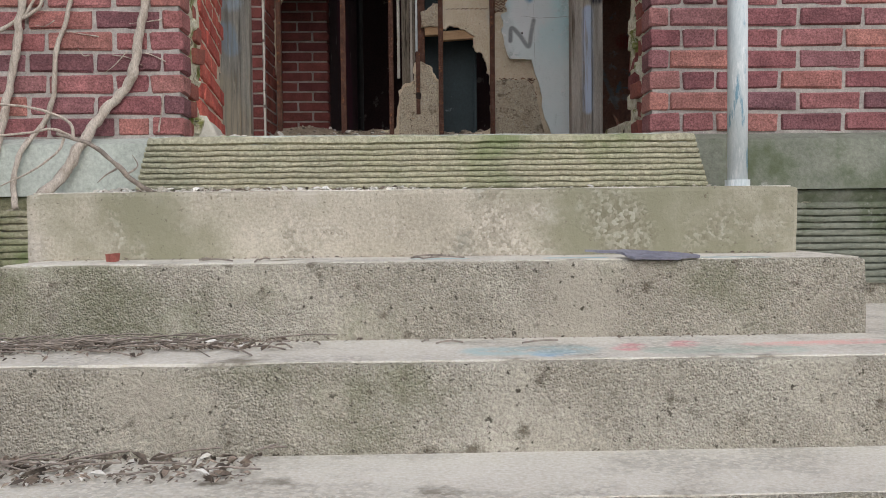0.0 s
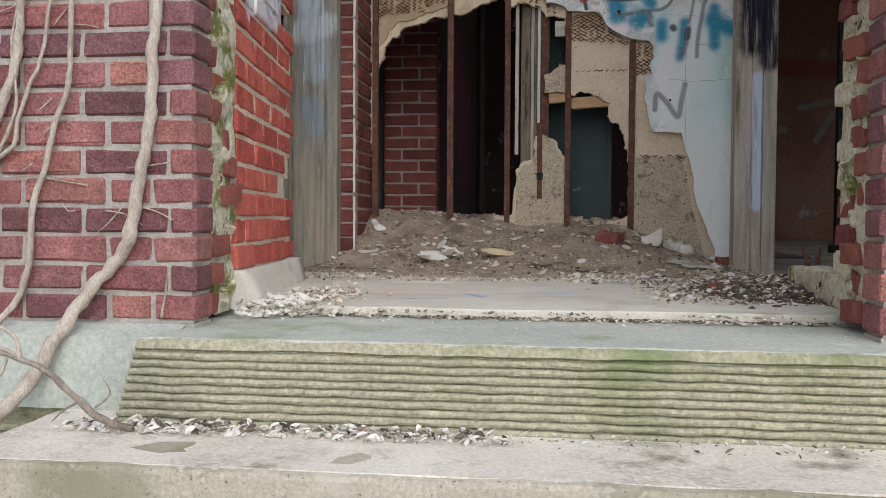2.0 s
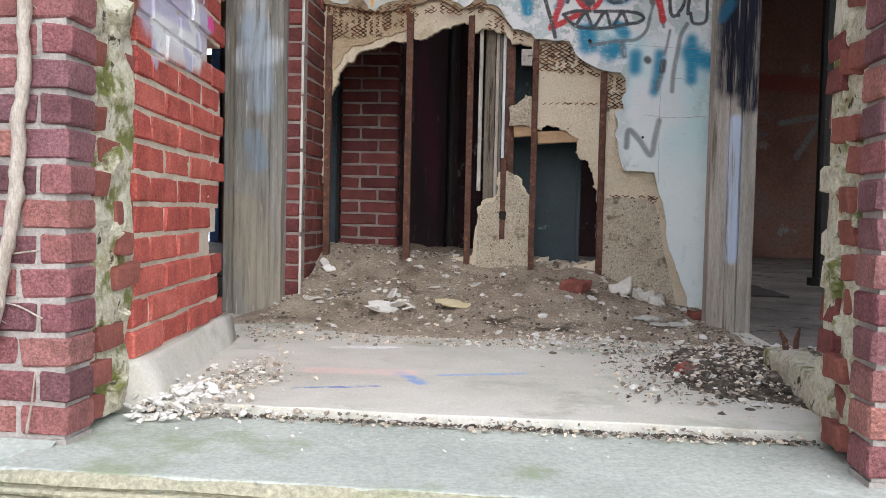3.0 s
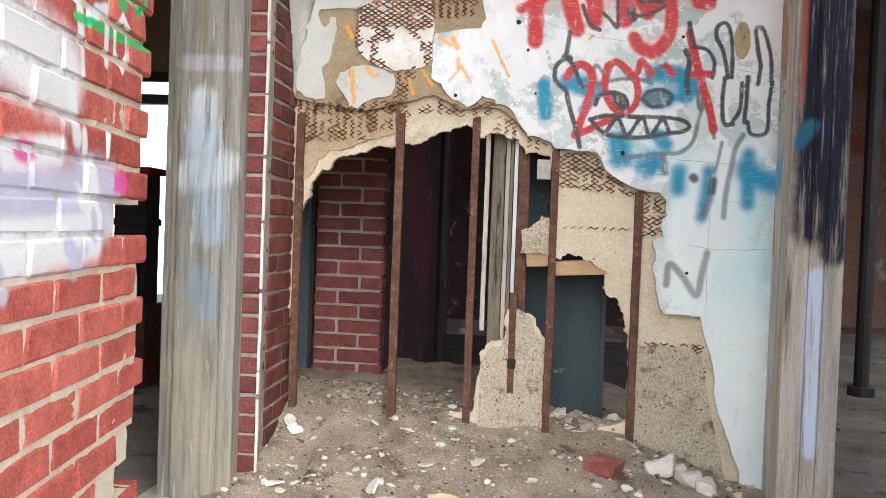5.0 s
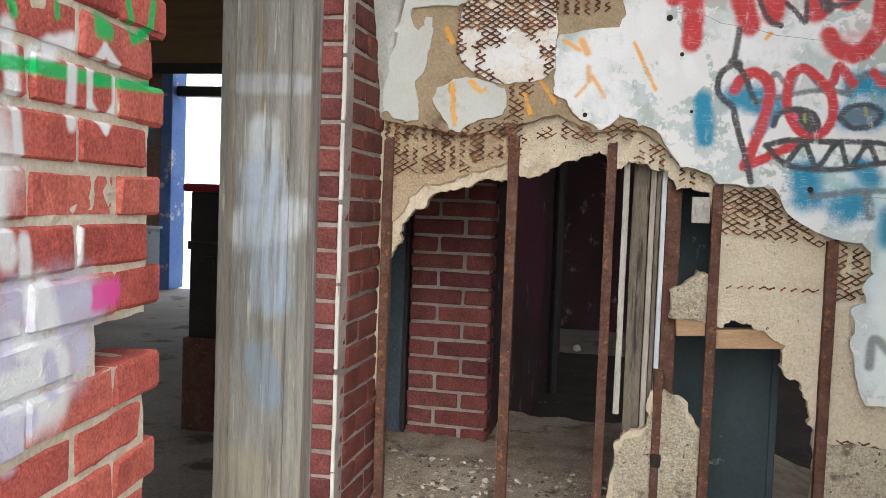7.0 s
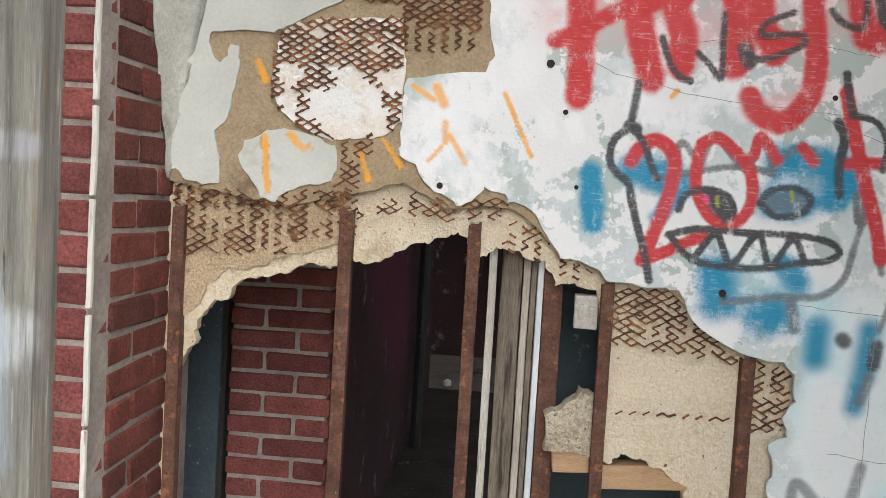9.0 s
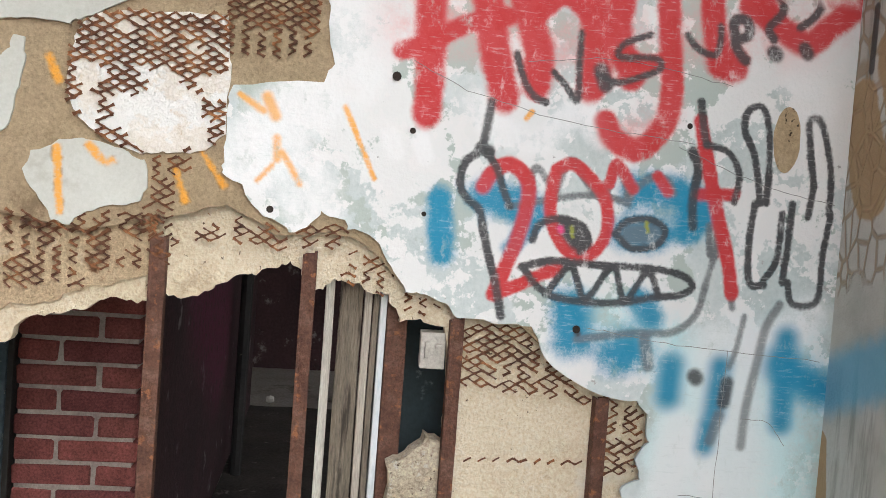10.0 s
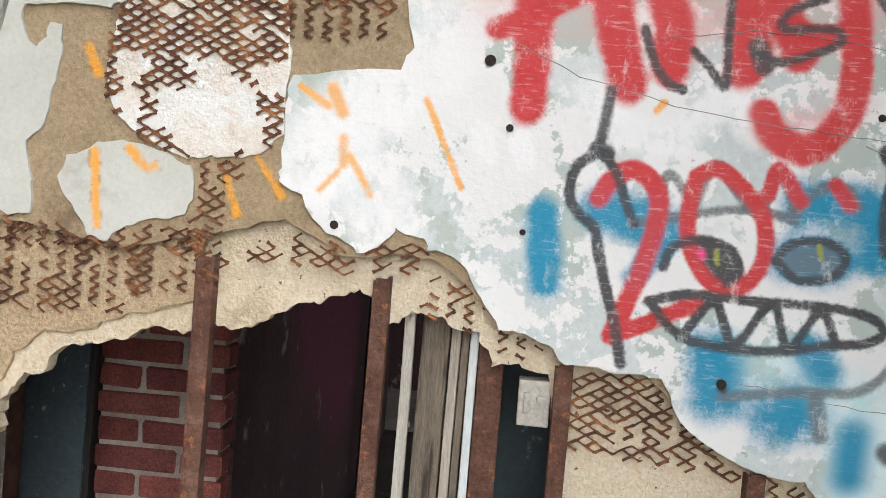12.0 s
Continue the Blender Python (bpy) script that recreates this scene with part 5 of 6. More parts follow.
stroke('black', 0.015, [(0.177, 3.453), (0.195, 3.405), (0.217, 3.375), (0.242, 3.364)])
stroke('black', 0.014, [(0.252, 3.424), (0.277, 3.402), (0.304, 3.374), (0.303, 3.438), (0.302, 3.505)])
stroke('black', 0.032, [(0.347, 3.436), (0.358, 3.41)])
stroke('black', 0.014, [(0.343, 3.428), (0.378, 3.416), (0.418, 3.427), (0.466, 3.451), (0.455, 3.47), (0.383, 3.467), (0.389, 3.492), (0.441, 3.515)])
stroke('black', 0.015, [(0.517, 3.523), (0.54, 3.498), (0.577, 3.489), (0.586, 3.519), (0.584, 3.545)])
stroke('black', 0.022, [(0.617, 3.522), (0.611, 3.559), (0.637, 3.562), (0.643, 3.535), (0.617, 3.519), (0.632, 3.492), (0.642, 3.484)])
stroke('black', 0.019, [(0.705, 3.622), (0.711, 3.587), (0.685, 3.553), (0.697, 3.532)])
stroke('black', 0.03, [(0.7, 3.505), (0.705, 3.501)])
stroke('black', 0.017, [(0.8, 3.621), (0.779, 3.585), (0.75, 3.56)])
stroke('black', 0.028, [(0.764, 3.52), (0.772, 3.51)])
stroke('black', 0.015, [(0.7, 3.203), (0.68, 3.293), (0.653, 3.347), (0.659, 3.386), (0.687, 3.394), (0.705, 3.352), (0.712, 3.273), (0.713, 3.204)])
stroke('black', 0.015, [(0.811, 3.246), (0.796, 3.325), (0.79, 3.373), (0.81, 3.38), (0.829, 3.34), (0.848, 3.261), (0.849, 3.192)])
stroke('black', 0.015, [(0.811, 3.246), (0.805, 3.182)])
stroke('black', 0.016, [(0.689, 3.202), (0.684, 3.122), (0.692, 3.042), (0.724, 3.037)])
stroke('black', 0.016, [(0.769, 3.206), (0.768, 3.139), (0.763, 3.046)])
stroke('black', 0.015, [(0.749, 3.184), (0.746, 3.092), (0.721, 3.044)])
stroke('black', 0.015, [(0.854, 3.192), (0.845, 3.11), (0.842, 3.014), (0.789, 3.004), (0.775, 3.047)])
stroke('grey', 0.019, [(0.762, 3.0), (0.737, 2.952), (0.725, 2.882), (0.71, 2.787), (0.706, 2.705)])
stroke('grey', 0.012, [(0.689, 2.972), (0.677, 2.902), (0.666, 2.867)])
stroke('grey', 0.015, [(0.645, 3.064), (0.661, 2.988)])
stroke('black', 0.032, [(0.594, 2.844), (0.598, 2.84)])
stroke('black', 0.029, [(0.664, 2.834), (0.66, 2.794)])
stroke('grey', 0.024, [(0.653, 2.767), (0.639, 2.714)])
stroke('black', 0.014, [(0.339, 2.926), (0.344, 2.917)])
stroke('grey', 0.024, [(0.482, 2.914), (0.494, 2.86)])
stroke('blue', 0.045, [(0.048, 3.162), (0.061, 3.053)])
stroke('blue', 0.067, [(0.136, 3.173), (0.218, 3.157)])
stroke('blue', 0.032, [(0.242, 3.139), (0.193, 3.076)])
stroke('blue', 0.065, [(0.444, 3.206), (0.514, 3.209), (0.575, 3.184)])
stroke('blue', 0.054, [(0.564, 3.179), (0.553, 3.14)])
stroke('blue', 0.075, [(0.324, 2.964), (0.333, 2.906)])
stroke('blue', 0.08, [(0.426, 2.881), (0.451, 2.89)])
stroke('blue', 0.047, [(0.492, 2.958), (0.465, 2.991)])
stroke('blue', 0.049, [(0.543, 2.862), (0.542, 2.802)])
stroke('blue', 0.037, [(0.628, 2.702), (0.632, 2.742)])
stroke('blue', 0.065, [(0.775, 2.878), (0.84, 2.841), (0.874, 2.831)])
stroke('blue', 0.043, [(0.784, 2.932), (0.787, 2.756)])
stroke('blue', 0.043, [(0.648, 2.866), (0.641, 2.772)])
stroke('orange', 0.016, [(-0.66, 3.201), (-0.649, 3.084)])
stroke('orange', 0.019, [(-0.603, 3.211), (-0.578, 3.183), (-0.563, 3.185)])
stroke('orange', 0.019, [(-0.684, 3.365), (-0.664, 3.322)])
stroke('orange', 0.016, [(-0.448, 3.178), (-0.428, 3.12)])
stroke('orange', 0.014, [(-0.405, 3.217), (-0.358, 3.153)])
stroke('orange', 0.014, [(-0.34, 3.327), (-0.295, 3.3)])
stroke('orange', 0.022, [(-0.289, 3.326), (-0.272, 3.292)])
stroke('orange', 0.016, [(-0.267, 3.251), (-0.264, 3.212)])
stroke('orange', 0.013, [(-0.255, 3.225), (-0.219, 3.169)])
stroke('orange', 0.01, [(-0.298, 3.169), (-0.272, 3.2)])
stroke('orange', 0.012, [(-0.143, 3.32), (-0.08, 3.19)])
stroke('orange', 0.013, [(0.206, 3.33), (0.216, 3.344)])
stroke('pink', 0.013, [(0.291, 3.122), (0.294, 3.117)])
stroke('yellow', 0.008, [(0.314, 3.127), (0.317, 3.107)])
stroke('yellow', 0.006, [(0.465, 3.146), (0.47, 3.127)])
stroke('chalk', 0.14, [(-0.289, 3.265), (-0.185, 3.124)])
stroke('chalk', 0.14, [(-0.199, 3.336), (-0.119, 3.407), (-0.158, 3.499)])
stroke('chalk', 0.129, [(-0.325, 3.188), (-0.239, 3.301)])
stroke('chalk', 0.065, [(0.102, 3.353), (0.15, 3.303), (0.241, 3.289), (0.304, 3.35), (0.353, 3.31)])
stroke('chalk', 0.043, [(-0.056, 3.274), (-0.043, 3.243)])
stroke('chalk', 0.039, [(-0.002, 3.279), (0.014, 3.237)])
stroke('chalk', 0.161, [(0.656, 2.901), (0.689, 2.622)])
stroke('chalk', 0.097, [(0.735, 2.905), (0.826, 2.981)])
stroke('chalk', 0.086, [(0.57, 2.734), (0.556, 2.617)])
stroke('chalk', 0.118, [(0.764, 3.471), (0.794, 3.417)])
stroke('cyan', 0.355, [(0.781, 2.814), (0.81, 2.52)])
stroke('cyan', 0.172, [(0.585, 2.828), (0.586, 2.689)])
stroke('cyan', 0.129, [(0.408, 2.955), (0.529, 2.917)])
stroke('haze', 0.161, [(-0.018, 3.492), (0.157, 3.489), (0.383, 3.489), (0.613, 3.535), (0.79, 3.575)])
stroke('haze', 0.097, [(0.399, 3.314), (0.487, 3.366)])
stroke('grey', 0.024, [(0.515, 2.456), (0.523, 2.53), (0.571, 2.488), (0.622, 2.422), (0.639, 2.501), (0.654, 2.575)])
stroke('lime', 0.34, [(0.74, 2.3), (0.82, 1.75)])
stroke('lime', 0.2, [(0.62, 2.8), (0.6, 2.45)])
stroke('lime', 0.14, [(0.75, 2.7), (0.77, 2.4)])
stroke('chalk', 0.12, [(0.6, 2.68), (0.62, 2.5)])
PAINTS = {"red": (0.56, 0.012, 0.018), "black": (0.035, 0.035, 0.04), "grey": (0.13, 0.14, 0.15), "blue": (0.0, 0.25, 0.44), "orange": (0.85, 0.4, 0.05), "yellow": (0.3, 0.32, 0.03), "pink": (0.75, 0.04, 0.22), "cyan": (0.5, 0.78, 0.82), "chalk": (0.84, 0.85, 0.86), "lime": (0.8, 0.87, 0.87), "haze": (0.75, 0.36, 0.36)}
SOFT = {"red": (0.32, 0.74), "black": (0.3, 0.68), "grey": (0.25, 0.75), "blue": (0.1, 0.98), "orange": (0.2, 0.7), "yellow": (0.3, 0.7), "pink": (0.3, 0.7), "cyan": (0.0, 0.8), "chalk": (0.2, 0.72), "chalk_amt": 0.62, "lime": (0.1, 0.8), "lime_amt": 0.92, "haze": (0.0, 0.8), "haze_amt": 0.4,
        "red_amt": 0.93, "black_amt": 0.9, "grey_amt": 0.72, "blue_amt": 0.95, "orange_amt": 0.8, "yellow_amt": 1.0, "pink_amt": 1.0, "cyan_amt": 0.5}
for ob in wall.children:
    if ob.name.split(".")[0] in ("finish_coat", "finish_remnant", "finish_island", "finish_patch", "scratch_coat"):
        sprayed(ob, ART, ("orange",) if ob.name.startswith("scratch") else ("lime", "cyan", "chalk", "haze", "blue", "grey", "red", "black", "orange", "pink", "yellow"), PAINTS, SOFT)

# ---- iron channels of the partition ----
for x, z1, w in ((-0.848, 3.04, 0.028), (-0.471, 3.05, 0.03), (-0.19, 3.04, 0.027), (0.104, 2.93, 0.027), (0.409, 2.79, 0.028)):
    iron = thing("iron_stud", "rusted iron channel stud standing in the broken partition", "iron stud", "partition studs", at=(x, 5.17, 1.72))
    part("web", box(x - w / 2 + 0.004, x + w / 2 - 0.004, 5.163, 5.168, 1.72, z1, 0.001, 0.0012, 0.06), M_RUST, iron)
    part("flange", box(x - w / 2, x - w / 2 + 0.005, 5.162, 5.19, 1.72, z1 - 0.004, 0.001, 0.0012, 0.06), M_RUST, iron)
    part("flange", box(x + w / 2 - 0.005, x + w / 2, 5.162, 5.19, 1.72, z1 + 0.003, 0.001, 0.0012, 0.06), M_RUST, iron)
wide = thing("iron_stud", "wide rusted iron stud with a chipped painted edge", "iron stud", "partition studs", at=(-0.02, 5.3, 1.72))
part("web", box(-0.03, 0.012, 5.228, 5.27, 1.72, 3.0, 0.003, 0.002, 0.08), M_RUST, wide)

low_stud = thing("iron_stud", "short exposed rusted stud in the plaster foot", "iron stud", "partition studs", at=(-0.03, 5.156, 2.03))
part("channel", prism([(-0.046, 5.2), (-0.042, 5.172), (-0.02, 5.172), (-0.016, 5.2)], 2.03, 2.40, 14), M_RUST, low_stud)
part("knot", box(-0.044, -0.014, 5.165, 5.18, 2.12, 2.16, 0.008, 0.004, 0.015), M_HOLE, low_stud, "dark splintered knot")
bx = thing("outlet_box", "bent pale metal outlet box in the broken wall", "outlet box", at=(0.065, 5.2, 2.85))
part("box_body", box(0.038, 0.088, 5.2, 5.235, 2.825, 2.898, 0.003, 0.003, 0.03), M_TIN, bx)
part("tab", box(0.046, 0.056, 5.19, 5.2, 2.845, 2.878, 0.002), M_TIN, bx)
part("tab", box(0.066, 0.082, 5.19, 5.2, 2.865, 2.873, 0.002), M_TIN, bx)
for x0, x1, y0, z0, z1, tip in ((0.01, 0.092, 5.2, 2.50, 2.55, 4), (0.118, 0.32, 5.2, 2.475, 2.53, 4)):
    nog = part("timber_nogging", box(x0 - (x0 + x1) / 2, x1 - (x0 + x1) / 2, 0, 0.05, z0 - (z0 + z1) / 2, z1 - (z0 + z1) / 2, 0.003, 0.002, 0.05), M_RAWWOOD)
    nog.matrix_basis = pose((x0 + x1) / 2, y0, (z0 + z1) / 2, 0, -tip, 0)
    tagged(nog, "short raw timber nogging across the broken wall", "timber", "noggings")

# door frame strips behind the hole
frame_ = thing("inner_door_frame", "splintered timber door frame with flaking white paint", "door frame")
for x, y, w, d, m, z0 in ((-0.147, 5.238, 0.018, 0.02, M_STRIP, 2.25), (-0.104, 5.256, 0.046, 0.03, M_OLDBOARD, 1.75), (-0.07, 5.248, 0.016, 0.03, M_JAMB, 1.75), (-0.054, 5.243, 0.012, 0.03, M_OLDBOARD, 1.75), (-0.039, 5.236, 0.014, 0.03, M_GALV, 2.28)):
    part("frame_strip", box(x - w / 2, x + w / 2, y - d / 2, y + d / 2, z0, 3.6, 0.003, 0.002, 0.2), m, frame_)

# ---- hall behind ----
hall = thing("walls_hall", "dark stained brick walls of the derelict hall", "hall walls", kind="structure")
DOOR_X0, DOOR_X1, WIN_X0, WIN_X1 = -5.55, -3.9, 4.3, 5.7
part("far_wall", box(-8, DOOR_X0, 12.0, 12.3, 1.6, 5.2), M_HALL, hall)
part("far_wall", box(DOOR_X1, WIN_X0, 12.0, 12.3, 1.6, 5.2), M_HALL, hall)
part("far_wall", box(WIN_X1, 7, 12.0, 12.3, 1.6, 5.2), M_HALL, hall)
part("far_wall", box(WIN_X0, WIN_X1, 12.0, 12.3, 1.6, 2.3), M_DARKBRICK, hall)
part("far_wall", box(WIN_X0, WIN_X1, 12.0, 12.3, 3.6, 5.2), M_HALL, hall)
# side walls out of view; their openings are added to light the hall
for x0 in (-8.3, 7.0):
    for y0, y1 in ((3.1, 5.0), (6.6, 8.2), (9.8, 12.3)):
        part("side_wall", box(x0, x0 + 0.3, y0, y1, 1.6, 5.2), M_HALL, hall)
    for y0, y1 in ((5.0, 6.6), (8.2, 9.8)):
        part("side_wall", box(x0, x0 + 0.3, y0, y1, 1.6, 2.4), M_HALL, hall)
        part("side_wall", box(x0, x0 + 0.3, y0, y1, 4.7, 5.2), M_HALL, hall)
part("head_boards", box(-8, DOOR_X1 + 0.3, 11.93, 11.995, 4.25, 5.2), M_BOARD, hall, "brown boarding above the door")
part("head_wall", box(DOOR_X0, DOOR_X1, 12.0, 12.3, 4.7, 5.2), M_HALL, hall)
# unseen ceilings: gap over the porch admits light, bay piece cuts it back
for nm, x0, x1, y0, y1 in (("ceiling", -8.3, 7.3, 5.12, 12.3), ("ceiling_side", -8.3, -1.2, 3.15, 5.12), ("ceiling_bay_shade", -1.2, 1.0, 4.2, 5.12)):
    tagged(part(nm, box(x0, x1, y0, y1, 5.2, 5.35), M_CEIL), "unseen stained plaster ceiling, left open over the porch bay for light", "ceiling", kind="structure")
part("head_trim", box(DOOR_X0 - 0.9, DOOR_X1 + 0.4, 11.90, 11.925, 4.22, 4.34), M_BLACK, hall)

door = thing("door_far", "open doorway with blue painted frame and transom to daylight", "doorway", kind="structure")
part("frame_side", box(DOOR_X0, DOOR_X0 + 0.14, 11.95, 12.28, FLOOR, 4.7, 0.01), M_BLUEFRAME, door)
part("frame_side", box(DOOR_X1 - 0.12, DOOR_X1, 11.95, 12.28, FLOOR, 4.7, 0.01), M_BLUEFRAME, door)
part("transom_bar", box(DOOR_X0 + 0.14, DOOR_X1 - 0.12, 12.05, 12.2, 3.98, 4.1, 0.01), M_BLACK, door)
window = thing("window_far", "bare window opening in the hall with a thin frame", "window", kind="structure")
part("window_sill", box(WIN_X0, WIN_X1, 11.9, 12.35, 2.3, 2.36, 0.01), M_WHITEWOOD, window)
part("mullion", box(4.95, 5.02, 12.1, 12.2, 2.36, 3.6, 0.005), M_BLACK, window)

part_wall = thing("wall_corridor", "dark red brick pier and corridor wall with faint pink paint", "brick wall", kind="structure")
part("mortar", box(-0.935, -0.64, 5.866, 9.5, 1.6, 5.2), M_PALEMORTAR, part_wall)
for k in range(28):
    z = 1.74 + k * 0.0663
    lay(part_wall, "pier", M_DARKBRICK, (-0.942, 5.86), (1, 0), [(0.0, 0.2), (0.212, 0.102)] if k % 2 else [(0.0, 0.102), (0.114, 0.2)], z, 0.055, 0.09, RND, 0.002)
# side coloured near-black in place of the corridor's own shade
part("corridor_plaster", box(-0.639, -0.628, 5.96, 9.5, 1.7, 5.2), M_CORR, part_wall, "brick side darkened for corridor shade, with faded pink spray")
tagged(part("wall_blind", box(-1.25, -1.12, 4.95, 6.3, 1.6, 5.2), M_HALL), "dark plastered wall behind the post", "wall", kind="structure")

tall = thing("blue_jamb", "flaking slate blue timber jamb beside the brick pier", "door jamb", at=(-1.03, 5.86, FLOOR))
part("jamb_board", box(-1.115, -0.962, 5.84, 5.90, FLOOR, 4.6, 0.006), M_BLUEWOOD, tall)
part("jamb_edge", box(-0.961, -0.946, 5.846, 5.90, FLOOR, 4.6, 0.003), M_BLACK, tall, "dark open edge of the jamb")
duct = thing("metal_casing", "slate blue painted sheet metal casing in the wall", "metal casing", at=(0.15, 5.6, FLOOR))
part("casing", box(-0.02, 0.325, 5.42, 5.9, FLOOR, 3.3, 0.012), M_SLATE, duct)
part("flange", box(-0.02, 0.33, 5.412, 5.42, 2.52, 2.55, 0.002), M_SLATE, duct)
part("corner_strip", box(0.31, 0.331, 5.41, 5.44, FLOOR, 3.3, 0.003), M_SLATE, duct, "folded metal edge")
# near-black slab laid just above the paler hall floor
M_BLACKFLOOR = surface("near_black_littered_floor", [(0.03, 0.026, 0.024), (0.07, 0.062, 0.055)], 3, 60, 0.6, bump=0.8, stains=[((0.18, 0.16, 0.14), 9, 0.62, 0.7)])
tagged(part("floor_corridor", box(-0.627, 1.6, 6.42, 9.5, 1.6, FLOOR + 0.004, 0.0, 0.006, 0.12), M_BLACKFLOOR), "near-black littered floor of the corridor", "floor", kind="structure")
# added wall, coloured near-black so the corridor's far end reads as dark
tagged(part("wall_added_dark_end", box(-3.0, 1.8, 10.9, 11.05, 1.6, 5.2), M_CORR), "added near-black wall that darkens the end of the corridor", "wall", kind="structure")
pipe = thing("thin_post", "thin dark iron post in the hall", "iron post", "hall posts", at=(-0.45, 8.0, FLOOR))
part("shaft", tube([(-0.56, 8.0, 1.69), (-0.56, 8.0, 5.2)], 0.03, 8), M_BLACK, pipe)
pipe2 = thing("thin_post", "thin dark iron post in the hall", "iron post", "hall posts", at=(2.1, 7.5, FLOOR))
part("shaft", tube([(2.1, 7.5, 1.69), (2.1, 7.5, 5.2)], 0.045, 10), M_BLACK, pipe2)
part("foot", tube([(2.1, 7.5, 1.69), (2.1, 7.5, 1.75)], 0.08, 10), M_BLACK, pipe2)

# emissive sheet: its glow stands in for the white daylight outside
n = Net("glowing_overcast_distance")
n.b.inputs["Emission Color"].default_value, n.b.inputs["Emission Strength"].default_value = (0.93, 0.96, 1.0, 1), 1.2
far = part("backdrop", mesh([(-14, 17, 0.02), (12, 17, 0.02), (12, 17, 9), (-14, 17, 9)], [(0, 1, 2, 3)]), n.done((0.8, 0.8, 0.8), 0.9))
tagged(far, "glowing white sheet for the overcast distance outside the far door", "backdrop", kind="structure")
tagged(bits("white_scrap", [(-0.5, 9.6, FLOOR + 0.03, 0.05)], M_CHIPS), "small white scrap lying on the hall floor", "scrap")

newel = thing("newel_post", "black panelled newel post with a red cap", "newel post", at=(-2.13, 6.6, FLOOR))
part("plinth_block", box(-2.24, -2.02, 6.5, 6.72, 1.69, 2.15, 0.008), M_RUST, newel, "brown worn base block")
part("shaft", box(-2.22, -2.04, 6.52, 6.70, 2.15, 2.86, 0.008), M_BLACK, newel)
part("band", box(-2.23, -2.03, 6.51, 6.71, 2.58, 2.62, 0.006), M_BLACK, newel)
part("cap", box(-2.25, -2.01, 6.49, 6.73, 2.86, 2.90, 0.012), M_REDCAP, newel, "red painted cap")
for z0, z1 in ((2.2, 2.55), (2.65, 2.83)):
    part("panel", box(-2.19, -2.07, 6.514, 6.53, z0, z1, 0.004), M_BLACK, newel)
crate = thing("metal_cabinet", "grey painted metal cabinet with dark scrawls", "cabinet", at=(-5.4, 10.9, FLOOR))
part("body", box(-5.75, -5.1, 10.7, 11.2, 1.69, 2.45, 0.012), M_CRATE, crate)
part("lid", box(-5.77, -5.08, 10.68, 11.22, 2.45, 2.48, 0.008), M_CRATE, crate)

# ---- rubble bank against the partition ----
def bank(x, y):
    """Height of the dirt bank."""
    top = 0.26 - 0.05 * (x + 0.85) if x < 0.4 else 0.195 - 0.36 * (x - 0.4)
    toe = 4.28 + 0.14 * noise.noise(Vector((x * 2.2, 3, 0))) + (0.18 if x < -0.7 else 0) + 0.12 * max(0, x)
    u = (y - toe) / (5.22 - toe)
    u = 0 if u < 0 else 1 if u > 1 else u * (0.55 + 0.45 * u)
    if y < 4.86:
        u *= min(1.0, max(0.0, (x + 1.08) / 0.25))
    bump = noise.fractal(Vector((x * 5, y * 5, 1)), 0.8, 2.2, 5) * 0.022 * min(1.0, u * 5)
    return FLOOR + 0.004 + max(0.0, top) * u + bump - (0.02 if u == 0 else 0)


vs, fs, nx, ny = [], [], 130, 130
for i in range(nx + 1):
    for k in range(ny + 1):
        x, y = -1.12 + 2.0 * i / nx, 4.1 + 2.3 * k / ny
        vs.append((x, y, bank(x, y)))
for i in range(nx):
    for k in range(ny):
        a = i * (ny + 1) + k
        fs.append((a, a + ny + 1, a + ny + 2, a + 1))
me = bpy.data.meshes.new("rubble_bank")
me.from_pydata(vs, [], fs)
heap = tagged(piece("rubble_bank", me, M_RUBBLE, None, smooth=True), "bank of fallen plaster dirt against the broken wall", "rubble", kind="stuff")
r = random.Random(11)


def on_bank(n, s0, s1, x0=-0.98, x1=0.85, y0=4.3, y1=5.6):
    out_ = []
    for _ in range(n):
        x, y, s = r.uniform(x0, x1), r.uniform(y0, y1), s0 + (s1 - s0) * r.random() ** 3
        out_.append((x, y, bank(x, y) + s * 0.2, s))
    return out_


tagged(bits("rubble_stones", on_bank(3200, 0.002, 0.013) + on_bank(200, 0.01, 0.04, 0.1, 0.42, 5.2, 5.42), M_STONES), "small stones and plaster crumbs on the dirt bank", "rubble", kind="stuff")
tagged(bits("plaster_chips", on_bank(300, 0.003, 0.022) + on_bank(900, 0.0015, 0.005), M_CHIPS), "white plaster chips on the dirt bank", "plaster chips", kind="stuff")


